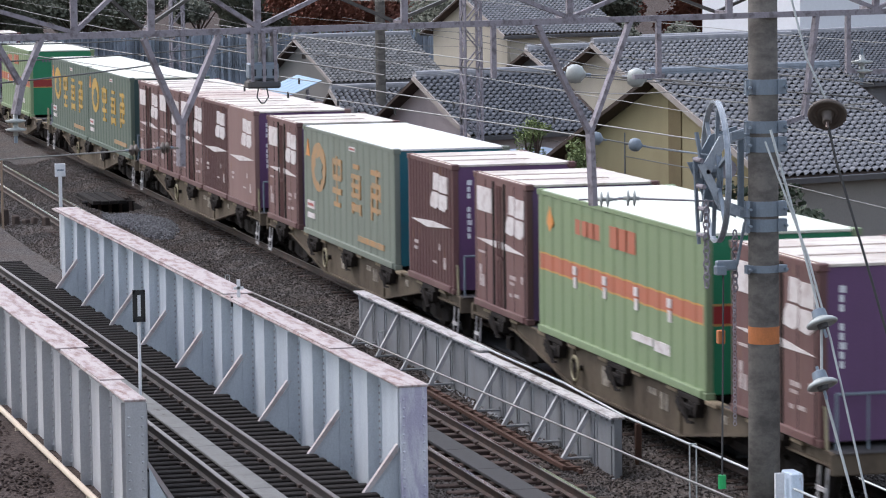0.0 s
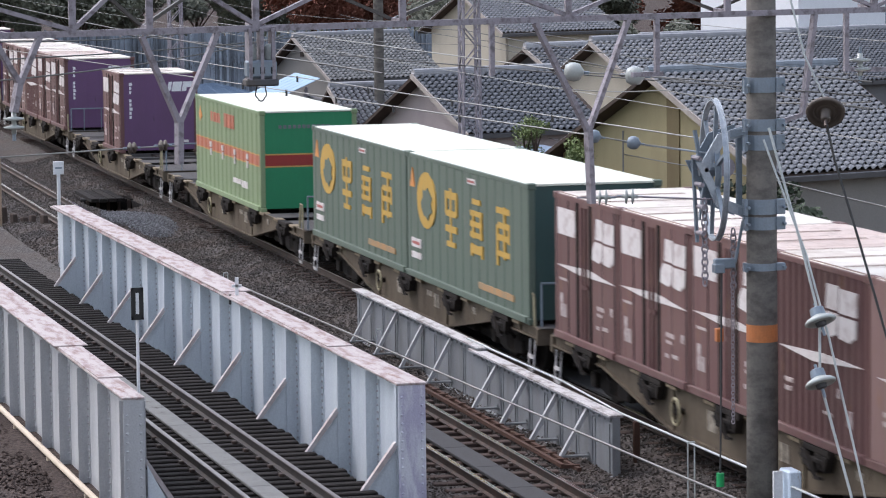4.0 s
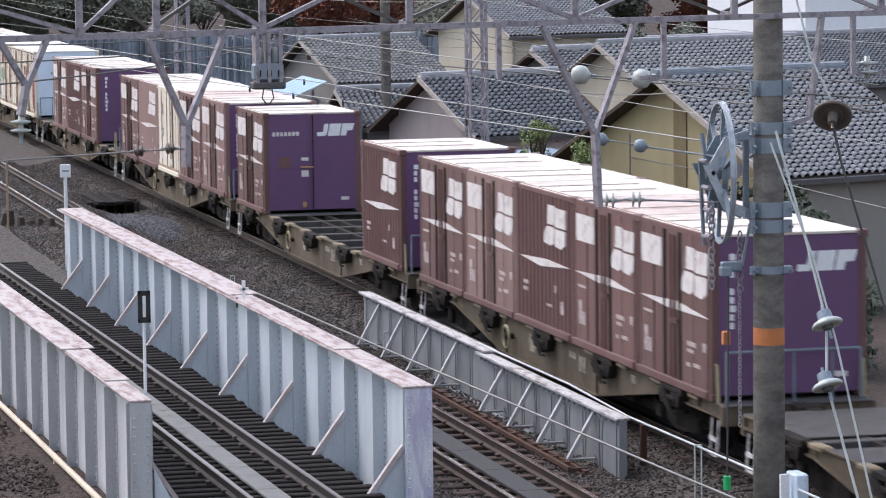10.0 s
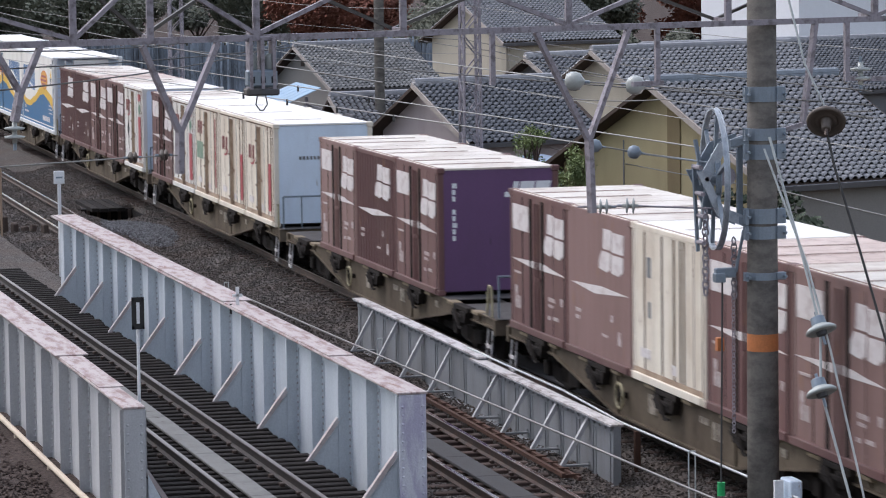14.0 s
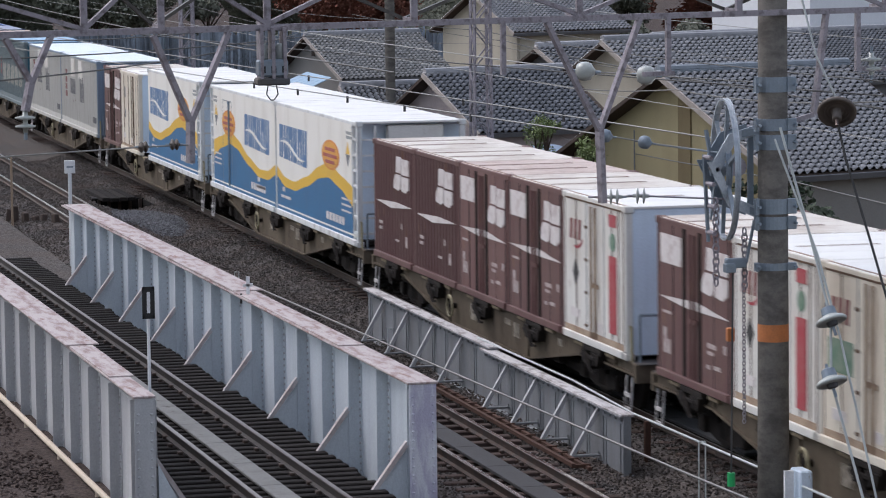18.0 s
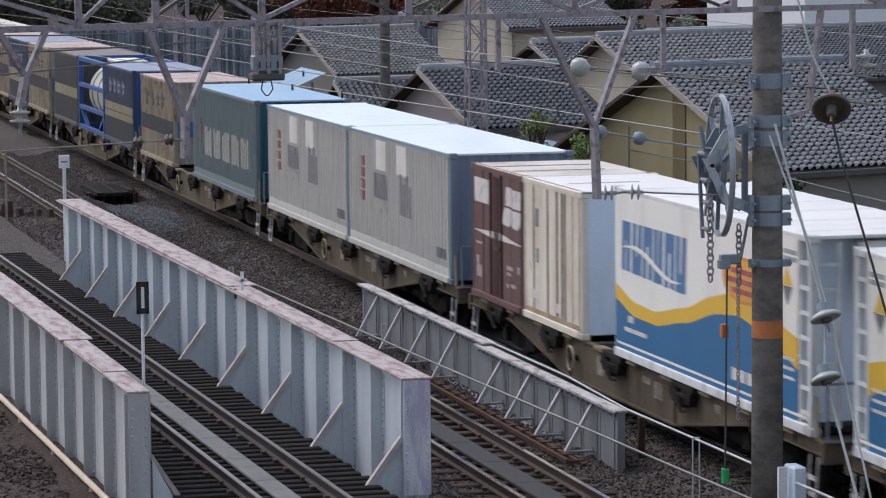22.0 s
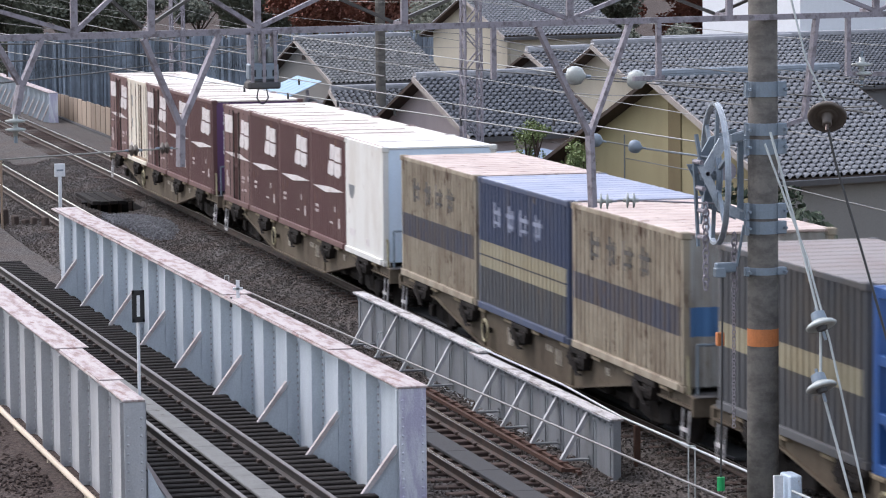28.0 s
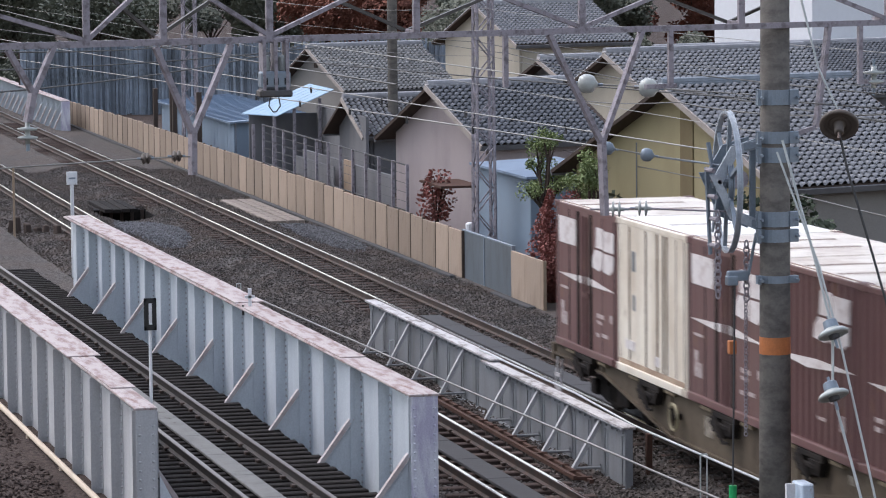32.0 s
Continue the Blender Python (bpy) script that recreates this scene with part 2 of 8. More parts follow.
RUST = (0.13, 0.065, 0.04)
M = {
    "ballast": stones("ballast", (0.042, 0.037, 0.034), (0.135, 0.122, 0.113), 0.05, (0.11, 0.082, 0.066), 0.4),
    "soil": stones("soil", (0.04, 0.03, 0.027), (0.1, 0.078, 0.068), 0.05, (0.05, 0.036, 0.03), 0.75),
    "bluestone": stones("bluestone", (0.09, 0.09, 0.095), (0.2, 0.2, 0.21), 0.08, (0.12, 0.12, 0.12)),
    "rail_top": mat("rail_top", (0.85, 0.82, 0.79), 0.14, 1.0, amount=0.1, bump=0),
    "rail_side": mat("rail_side", (0.042, 0.0294, 0.0238), 0.8, amount=0.5, dirt=RUST, scale=4),
    "rail_dark": mat("rail_dark", (0.025, 0.02, 0.018), 0.75, amount=0.4, dirt=(0.08, 0.055, 0.04), scale=4),
    "rail_brown": mat("rail_brown", (0.17, 0.14, 0.125), 0.36, 0.6, amount=0.5, dirt=(0.08, 0.055, 0.045), scale=3),
    "sleeper_dark": mat("sleeper_dark", (0.016, 0.014, 0.013), 0.9, amount=0.4, dirt=(0.04, 0.032, 0.028), vary=0.35, grain=25, bump=0.6),
    "sleeper_rust": mat("sleeper_rust", (0.0638, 0.045, 0.0375), 0.9, amount=0.6, dirt=(0.0525, 0.0375, 0.0338), vary=0.3, grain=20, bump=0.6),
    "girder": mat("girder", (0.54, 0.58, 0.61), 0.5, amount=0.7, dirt=(0.4, 0.44, 0.48), scale=1.2, streak=4, bump=0.15, sharp=0.12, mid=0.55, spots=(0.33, 0.25, 0.22), spot_at=0.7),
    "girder_rivet": mat("girder_rivet", (0.4, 0.41, 0.42), 0.7, amount=0.6, dirt=(0.2, 0.14, 0.11), scale=5, bump=0),
    # left girder: somewhat darker and greyer than the right one
    "girder_old": mat("girder_old", (0.45, 0.455, 0.46), 0.55, amount=0.75, dirt=(0.31, 0.315, 0.325), scale=1.4, streak=5, bump=0.15, sharp=0.12, mid=0.53, spots=(0.3, 0.25, 0.22), spot_at=0.68),
    "girder_top": mat("girder_top", (0.43, 0.375, 0.36), 0.75, amount=0.9, dirt=(0.23, 0.145, 0.13), scale=7, grain=30, bump=0.3, sharp=0.09, mid=0.54, spots=(0.22, 0.115, 0.095), spot_at=0.62, long=4.0),
    "girder_rust": mat("girder_rust", (0.47, 0.43, 0.42), 0.8, amount=0.7, dirt=(0.26, 0.17, 0.14), scale=3, bump=0.2),
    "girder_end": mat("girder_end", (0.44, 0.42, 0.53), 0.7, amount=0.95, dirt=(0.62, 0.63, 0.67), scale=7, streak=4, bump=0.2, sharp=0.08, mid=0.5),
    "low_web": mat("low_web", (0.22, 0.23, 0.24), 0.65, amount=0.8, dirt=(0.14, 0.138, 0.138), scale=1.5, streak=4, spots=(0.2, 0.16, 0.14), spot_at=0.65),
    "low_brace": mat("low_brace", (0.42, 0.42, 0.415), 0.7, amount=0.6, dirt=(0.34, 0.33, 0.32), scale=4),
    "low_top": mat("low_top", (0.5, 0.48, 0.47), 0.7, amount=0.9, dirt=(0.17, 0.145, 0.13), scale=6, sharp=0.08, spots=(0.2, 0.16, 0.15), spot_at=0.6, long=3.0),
    "shed_roof": mat("shed_roof", (0.17, 0.23, 0.31), 0.8, amount=0.6, dirt=(0.12, 0.155, 0.2), scale=1.5),
    # kept dark for the train's shade on the main track's walkway plates
    "plank": mat("plank", (0.072, 0.072, 0.0732), 0.85, amount=0.4, dirt=(0.066, 0.06, 0.06), scale=2),
    "plank_light": mat("plank_light", (0.2, 0.2, 0.19), 0.85, amount=0.5, dirt=(0.12, 0.115, 0.11), scale=2, sharp=0.1, spots=(0.08, 0.07, 0.06), spot_at=0.64),
    "steel": mat("steel", (0.29, 0.265, 0.29), 0.6, 0.2, amount=0.6, dirt=(0.06, 0.045, 0.045), scale=9, sharp=0.08),
    "galv": mat("galv", (0.22, 0.265, 0.31), 0.5, 0.35, amount=0.4, dirt=(0.17, 0.19, 0.21), scale=6),
    "galv_light": mat("galv_light", (0.4, 0.44, 0.48), 0.5, 0.3, amount=0.6, dirt=(0.24, 0.27, 0.3), scale=7, sharp=0.1),
    "concrete_pole": mat("concrete_pole", (0.15, 0.138, 0.122), 0.9, amount=0.7, dirt=(0.065, 0.06, 0.056), scale=3.0, streak=0.5, sharp=0.1, mid=0.52, grain=30, bump=0.3),
    "orange": mat("orange", (0.5, 0.17, 0.05), 0.7, amount=0.3),
    "wire": mat("wire", (0.11, 0.105, 0.1), 0.45, 0.6, bump=0),
    "wire_dark": mat("wire_dark", (0.05, 0.05, 0.05), 0.6, 0.2, bump=0),
    "wire_light": mat("wire_light", (0.3, 0.29, 0.27), 0.4, 0.6, bump=0),
    "wire_guy": mat("wire_guy", (0.5, 0.53, 0.52), 0.6, bump=0),
    "porcelain": mat("porcelain", (0.4, 0.43, 0.41), 0.2, amount=0.4, dirt=(0.25, 0.22, 0.18), scale=5, bump=0),
    "porcelain_brown": mat("porcelain_brown", (0.1, 0.08, 0.065), 0.55, amount=0.5, bump=0),
    "white_paint": mat("white_paint", (0.72, 0.73, 0.74), 0.5, amount=0.25, dirt=(0.4, 0.38, 0.36)),
    "fence": mat("fence", (0.31, 0.245, 0.19), 0.9, amount=0.65, dirt=(0.17, 0.125, 0.092), scale=1.6, streak=4, sharp=0.1, vary=0.22, bump=0.4, spots=(0.1, 0.075, 0.06), spot_at=0.66),
    "fence_joint": mat("fence_joint", (0.075, 0.058, 0.047), 0.9, amount=0.6, dirt=(0.14, 0.105, 0.08), scale=4, bump=0.4),
    "worn_board": mat("worn_board", (0.24, 0.205, 0.175), 0.9, amount=0.8, dirt=(0.11, 0.092, 0.08), scale=2.2, sharp=0.12, vary=0.25, bump=0.4, spots=(0.07, 0.06, 0.052), spot_at=0.6),
    "pipe_tan": mat("pipe_tan", (0.55, 0.46, 0.35), 0.6, amount=0.4, dirt=(0.36, 0.28, 0.2), scale=2),
    "tile": mat("tile", (0.26, 0.26, 0.27), 0.33, amount=0.6, dirt=(0.42, 0.41, 0.41), scale=2.2, grain=20, vary=0.15, spots=(0.13, 0.13, 0.135), spot_at=0.64),
    "tile_dark": mat("tile_dark", (0.17, 0.175, 0.19), 0.33, amount=0.6, dirt=(0.3, 0.3, 0.31), scale=2.2, grain=20, vary=0.15, spots=(0.09, 0.09, 0.1), spot_at=0.62),
    "tile_pale": mat("tile_pale", (0.36, 0.35, 0.335), 0.4, amount=0.7, dirt=(0.17, 0.165, 0.16), scale=3.5, grain=20, sharp=0.08, spots=(0.6, 0.58, 0.55), spot_at=0.64),
    "tile_ridge": mat("tile_ridge", (0.2, 0.23, 0.26), 0.5, amount=0.4),
    "wall_yellow": mat("wall_yellow", (0.38, 0.325, 0.19), 0.9, amount=0.5, dirt=(0.2, 0.16, 0.09), scale=0.6, streak=3),
    "wall_umber": mat("wall_umber", (0.22, 0.175, 0.1), 0.9, amount=0.5, dirt=(0.13, 0.1, 0.06), scale=1, streak=3),
    "wall_mauve": mat("wall_mauve", (0.42, 0.36, 0.35), 0.9, amount=0.5, dirt=(0.2, 0.17, 0.17), scale=0.6, streak=3),
    "wall_cream": mat("wall_cream", (0.5, 0.45, 0.36), 0.9, amount=0.4, dirt=(0.24, 0.21, 0.17), scale=0.6, streak=3),
    "wall_blue": mat("wall_blue", (0.17, 0.225, 0.285), 0.8, amount=0.4, dirt=(0.15, 0.17, 0.19), scale=0.8),
    "wall_white": mat("wall_white", (0.75, 0.76, 0.78), 0.8, amount=0.15, dirt=(0.5, 0.5, 0.5)),
    "wall_grey": mat("wall_grey", (0.17, 0.17, 0.175), 0.9, amount=0.5, dirt=(0.08, 0.08, 0.085), scale=1, streak=3),
    "wood_dark": mat("wood_dark", (0.08, 0.06, 0.05), 0.85, amount=0.5, scale=2),
    "wood_pale": mat("wood_pale", (0.32, 0.24, 0.17), 0.85, amount=0.5, dirt=(0.15, 0.11, 0.08), scale=2),
    "sheet_dark": mat("sheet_dark", (0.12, 0.145, 0.17), 0.45, 0.2, amount=0.7, dirt=(0.07, 0.075, 0.08), scale=2.5, streak=3),
    "sheet_blue": mat("sheet_blue", (0.28, 0.42, 0.55), 0.6, amount=0.3, dirt=(0.25, 0.3, 0.34), scale=1.5),
    "slate_blue": mat("slate_blue", (0.21, 0.245, 0.29), 0.8, amount=0.75, dirt=(0.1, 0.11, 0.115), scale=2, sharp=0.15, vary=0.45, spots=(0.05, 0.055, 0.05), spot_at=0.58),
    "bark": mat("bark", (0.07, 0.05, 0.04), 0.95, amount=0.5, bump=0.6),
    # lightened green: the haze over the far trees is put into it
    "leaf_dark": mat("leaf_dark", (0.15, 0.16, 0.12), 0.8, amount=0.6, dirt=(0.045, 0.05, 0.035), scale=1.5, vary=0.2),
    "leaf_light": mat("leaf_light", (0.2, 0.25, 0.1), 0.8, amount=0.6, dirt=(0.12, 0.16, 0.07), scale=2),
    "leaf_red": mat("leaf_red", (0.26, 0.09, 0.075), 0.8, amount=0.5, dirt=(0.07, 0.03, 0.02), scale=2),
    "leaf_brown": mat("leaf_brown", (0.2, 0.085, 0.06), 0.85, amount=0.6, dirt=(0.05, 0.03, 0.025), scale=1.5, vary=0.2),
    "barge": mat("barge", (0.4, 0.35, 0.31), 0.8, amount=0.5, dirt=(0.2, 0.17, 0.14), scale=3),
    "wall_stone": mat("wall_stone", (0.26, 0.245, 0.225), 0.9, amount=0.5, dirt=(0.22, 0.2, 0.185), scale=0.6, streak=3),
    "leaf_deep": mat("leaf_deep", (0.05, 0.07, 0.04), 0.8, amount=0.6, dirt=(0.02, 0.028, 0.018), scale=2, vary=0.2),
    "glass_dark": mat("glass_dark", (0.03, 0.035, 0.04), 0.15, bump=0),
    "green_lamp": mat("green_lamp", (0.02, 0.4, 0.12), 0.4, bump=0),
    "black": mat("black", (0.02, 0.02, 0.02), 0.7),
    # rolling stock
    "sill": mat("sill", (0.125, 0.1, 0.071), 0.85, amount=0.75, dirt=(0.06, 0.045, 0.034), scale=1.1, streak=2.5, grain=12, sharp=0.12, spots=(0.05, 0.036, 0.027), spot_at=0.62),
    "sill_pale": mat("sill_pale", (0.26, 0.21, 0.14), 0.85, amount=0.7, dirt=(0.07, 0.05, 0.035), scale=5),
    "sill_notice": mat("sill_notice", (0.33, 0.29, 0.23), 0.8, amount=0.9, dirt=(0.12, 0.095, 0.07), scale=7, sharp=0.1, mid=0.5),
    "wheel_cream": mat("wheel_cream", (0.34, 0.3, 0.18), 0.7, amount=0.7, dirt=(0.14, 0.1, 0.07), scale=4),
    "under": mat("under", (0.0169, 0.0143, 0.013), 0.9, amount=0.5, dirt=(0.0455, 0.0358, 0.0279), scale=3),
    "deck": mat("deck", (0.08, 0.076, 0.0744), 0.85, amount=0.6, dirt=(0.048, 0.04, 0.036), scale=2),
    "brown": mat("brown", (0.12, 0.054, 0.05), 0.6, vary=0.12, amount=0.55, dirt=(0.15, 0.0861, 0.0711), scale=2.0, streak=5, sharp=0.1, mid=0.56, spots=(0.17, 0.085, 0.055), spot_at=0.62),
    "brown_worn": mat("brown_worn", (0.21, 0.125, 0.11), 0.7, amount=0.5, dirt=(0.15, 0.085, 0.07), scale=2.0, streak=5, sharp=0.1, spots=(0.22, 0.12, 0.08), spot_at=0.62),
    "purple": mat("purple", (0.12, 0.056, 0.135), 0.5, amount=0.35, dirt=(0.075, 0.04, 0.075), scale=1.3, streak=2, spots=(0.07, 0.035, 0.08), spot_at=0.66),
    # container roof colours here and below are paled to hold the sky's glare
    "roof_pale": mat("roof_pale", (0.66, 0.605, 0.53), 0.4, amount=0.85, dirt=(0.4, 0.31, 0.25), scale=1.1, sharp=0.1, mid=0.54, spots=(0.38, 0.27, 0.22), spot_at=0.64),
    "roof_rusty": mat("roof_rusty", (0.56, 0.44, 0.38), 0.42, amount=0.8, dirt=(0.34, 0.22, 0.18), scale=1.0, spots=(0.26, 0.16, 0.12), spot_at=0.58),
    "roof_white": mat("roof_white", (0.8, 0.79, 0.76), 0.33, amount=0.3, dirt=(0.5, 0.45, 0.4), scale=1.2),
    "seam": mat("seam", (0.36, 0.27, 0.23), 0.8, amount=0.9, dirt=(0.55, 0.46, 0.41), scale=2.5, sharp=0.08),
    "mark_faint": mat("mark_faint", (0.48, 0.42, 0.4), 0.6, amount=0.7, dirt=(0.24, 0.14, 0.125), scale=9, sharp=0.08, mid=0.52),
    "mark": mat("mark", (0.62, 0.58, 0.56), 0.6, amount=0.45, dirt=(0.3, 0.2, 0.18), scale=6, sharp=0.06),
    "white_body": mat("white_body", (0.66, 0.645, 0.6), 0.55, amount=0.55, dirt=(0.4, 0.33, 0.25), scale=1.2, streak=2.5, sharp=0.12, mid=0.6, spots=(0.2, 0.12, 0.075), spot_at=0.67),
    "cream_body": mat("cream_body", (0.71, 0.65, 0.54), 0.55, amount=0.6, dirt=(0.42, 0.32, 0.22), scale=1.2, streak=2.5, sharp=0.12, mid=0.58, spots=(0.18, 0.1, 0.06), spot_at=0.65),
    "rust_dark": mat("rust_dark", (0.1, 0.065, 0.047), 0.85, amount=0.6, dirt=(0.22, 0.14, 0.09), scale=5),
    "crimson": mat("crimson", (0.36, 0.035, 0.05), 0.6, amount=0.4, dirt=(0.42, 0.2, 0.18), scale=4),
    "maroon_mark": mat("maroon_mark", (0.2, 0.06, 0.06), 0.6, amount=0.4, dirt=(0.4, 0.25, 0.2), scale=4),
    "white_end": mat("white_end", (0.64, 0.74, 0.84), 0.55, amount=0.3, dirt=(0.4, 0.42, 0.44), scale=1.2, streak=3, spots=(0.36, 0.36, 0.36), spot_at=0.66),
    "pale_letter": mat("pale_letter", (0.42, 0.4, 0.34), 0.7, amount=0.6, dirt=(0.2, 0.24, 0.23), scale=4, streak=3),
    "rust_post": mat("rust_post", (0.09, 0.05, 0.037), 0.85, amount=0.6, dirt=(0.055, 0.036, 0.029), scale=4),
    "blue_faint": mat("blue_faint", (0.19, 0.21, 0.28), 0.6, amount=0.6, dirt=(0.05, 0.07, 0.14), scale=4, sharp=0.07),
    "dark_letter": mat("dark_letter", (0.05, 0.045, 0.04), 0.8, amount=0.6, dirt=(0.15, 0.12, 0.09), scale=5, sharp=0.08),
    "glazed_blue": mat("glazed_blue", (0.11, 0.16, 0.2), 0.3, amount=0.4, dirt=(0.2, 0.24, 0.26), scale=8, bump=0),
    "navy_dull": mat("navy_dull", (0.065, 0.07, 0.1), 0.7, amount=0.7, dirt=(0.12, 0.09, 0.065), scale=5, streak=8, sharp=0.1, mid=0.52, spots=(0.13, 0.08, 0.05), spot_at=0.62),
    "end_dirty": mat("end_dirty", (0.36, 0.35, 0.32), 0.7, amount=0.8, dirt=(0.2, 0.16, 0.12), scale=3, streak=6, sharp=0.1, mid=0.52, spots=(0.15, 0.09, 0.055), spot_at=0.6),
    "red_mark": mat("red_mark", (0.34, 0.06, 0.055), 0.6, amount=0.6, dirt=(0.42, 0.28, 0.22), scale=4),
    "green_mark": mat("green_mark", (0.12, 0.22, 0.15), 0.6, amount=0.6, dirt=(0.35, 0.36, 0.28), scale=4),
    "orange_mark": mat("orange_mark", (0.62, 0.24, 0.05), 0.6, amount=0.3, dirt=(0.5, 0.3, 0.15), scale=4),
    "grey_mark": mat("grey_mark", (0.12, 0.13, 0.14), 0.6, amount=0.4, dirt=(0.3, 0.3, 0.28), scale=4),
    "letter_worn": mat("letter_worn", (0.13, 0.13, 0.14), 0.7, amount=0.8, dirt=(0.33, 0.31, 0.28), scale=5, streak=3, sharp=0.1),
    "grey_faint": mat("grey_faint", (0.27, 0.29, 0.29), 0.7, amount=0.6, dirt=(0.4, 0.38, 0.34), scale=4, streak=3),
    "rust_edge": mat("rust_edge", (0.36, 0.27, 0.19), 0.8, amount=0.9, dirt=(0.15, 0.085, 0.05), scale=3),
    # lime sides carry grazing glare in their colour, the end wall its shade
    "lime": mat("lime", (0.2, 0.264, 0.136), 0.6, amount=0.4, dirt=(0.16, 0.2, 0.112), scale=1.2, streak=4, spots=(0.16, 0.17, 0.11), spot_at=0.66),
    "green_end_shaded": mat("green_end_shaded", (0.017, 0.2, 0.085), 0.45, amount=0.15, dirt=(0.0127, 0.102, 0.051), scale=1.5),
    # top of the green boxes, with glare put into its cream tone
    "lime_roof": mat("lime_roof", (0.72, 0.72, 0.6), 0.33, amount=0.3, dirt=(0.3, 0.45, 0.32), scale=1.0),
    "orange_edge": mat("orange_edge", (0.5, 0.27, 0.07), 0.6, amount=0.4, dirt=(0.3, 0.24, 0.1), scale=4),
    "red_band": mat("red_band", (0.42, 0.13, 0.07), 0.6, amount=0.3, dirt=(0.3, 0.14, 0.09), scale=3),
    # same red band on the end wall, darkened for its shade
    "red_band_shaded": mat("red_band_shaded", (0.28, 0.025, 0.02), 0.5, amount=0.15),
    "courier": mat("courier", (0.092, 0.125, 0.093), 0.6, amount=0.4, dirt=(0.08, 0.096, 0.076), scale=1.2, streak=4, spots=(0.19, 0.2, 0.16), spot_at=0.66),
    "courier_pale": mat("courier_pale", (0.165, 0.19, 0.15), 0.6, amount=0.5, dirt=(0.13, 0.14, 0.105), scale=1.2, streak=4, spots=(0.13, 0.15, 0.12), spot_at=0.66),
    # end walls deeper than the sides: their shade is put into the colour
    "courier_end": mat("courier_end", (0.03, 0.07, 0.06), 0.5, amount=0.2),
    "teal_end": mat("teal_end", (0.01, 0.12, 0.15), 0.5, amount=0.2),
    "yellow_mark": mat("yellow_mark", (0.47, 0.28, 0.04), 0.6, amount=0.3, dirt=(0.35, 0.28, 0.1), scale=4),
    "tan_mark": mat("tan_mark", (0.4, 0.22, 0.09), 0.7, amount=0.8, dirt=(0.22, 0.21, 0.14), scale=4),
    "wave_frame": mat("wave_frame", (0.68, 0.69, 0.68), 0.55, amount=0.6, dirt=(0.3, 0.28, 0.26), scale=3, streak=3, sharp=0.1, spots=(0.3, 0.24, 0.2), spot_at=0.64),
    "wave_white": mat("wave_white", (0.78, 0.76, 0.7), 0.5, amount=0.3, dirt=(0.5, 0.45, 0.37), scale=1.5, streak=4, sharp=0.1, spots=(0.45, 0.4, 0.33), spot_at=0.7),
    "wave_blue": mat("wave_blue", (0.022, 0.135, 0.29), 0.5, amount=0.4, dirt=(0.04, 0.1, 0.2), scale=1.5),
    "amber_mark": mat("amber_mark", (0.66, 0.33, 0.06), 0.6, amount=0.3, dirt=(0.5, 0.25, 0.08), scale=4),
    "wave_yellow": mat("wave_yellow", (0.7, 0.43, 0.04), 0.5, amount=0.2, dirt=(0.5, 0.33, 0.1), scale=2),
    "logo_blue": mat("logo_blue", (0.07, 0.17, 0.34), 0.5, amount=0.15),
    "grey_rib": mat("grey_rib", (0.5, 0.49, 0.455), 0.6, amount=0.6, dirt=(0.3, 0.27, 0.22), scale=6, streak=10, sharp=0.12, mid=0.58, spots=(0.14, 0.075, 0.045), spot_at=0.66),
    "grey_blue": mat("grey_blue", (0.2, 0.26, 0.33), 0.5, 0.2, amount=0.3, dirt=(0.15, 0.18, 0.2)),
    "rail_grey": mat("rail_grey", (0.16, 0.2, 0.235), 0.6, amount=0.5, dirt=(0.1, 0.1, 0.1), scale=4),
    # ribbed boxes' tops, likewise lightened for glare
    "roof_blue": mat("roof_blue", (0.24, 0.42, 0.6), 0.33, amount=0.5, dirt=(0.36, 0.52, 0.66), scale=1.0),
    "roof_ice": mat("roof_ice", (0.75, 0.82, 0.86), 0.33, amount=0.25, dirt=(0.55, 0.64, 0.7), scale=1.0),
    "sea": mat("sea", (0.14, 0.18, 0.192), 0.6, amount=0.5, dirt=(0.09, 0.115, 0.115), scale=5, streak=12, sharp=0.1, spots=(0.0736, 0.101, 0.101), spot_at=0.64),
    # end wall of the teal box, shade included in the colour
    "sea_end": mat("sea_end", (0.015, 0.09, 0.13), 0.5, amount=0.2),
    "beige": mat("beige", (0.33, 0.28, 0.205), 0.8, amount=0.7, dirt=(0.13, 0.085, 0.052), scale=1.6, streak=2.5, sharp=0.12, mid=0.54, spots=(0.09, 0.05, 0.03), spot_at=0.58),
    "slate": mat("slate", (0.08, 0.08, 0.084), 0.75, amount=0.6, dirt=(0.12, 0.096, 0.072), scale=1.2, streak=4, sharp=0.08, spots=(0.17, 0.12, 0.08), spot_at=0.64),
    "navy": mat("navy", (0.04, 0.055, 0.105), 0.6, amount=0.4, dirt=(0.11, 0.1, 0.1), scale=1.5, streak=4, sharp=0.08, spots=(0.12, 0.1, 0.09), spot_at=0.64),
    "yellow_band": mat("yellow_band", (0.36, 0.32, 0.22), 0.7, amount=0.5, dirt=(0.25, 0.19, 0.1), scale=1.5, streak=3),
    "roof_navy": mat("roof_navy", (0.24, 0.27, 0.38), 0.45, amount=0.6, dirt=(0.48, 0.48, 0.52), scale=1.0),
    "roof_grey": mat("roof_grey", (0.24, 0.21, 0.2), 0.6, amount=0.6, dirt=(0.17, 0.11, 0.09), scale=1.0),
    "tank_blue": mat("tank_blue", (0.02, 0.08, 0.26), 0.45, amount=0.2),
    "tank_cream": mat("tank_cream", (0.62, 0.58, 0.45), 0.4, amount=0.25, dirt=(0.4, 0.33, 0.22)),
}

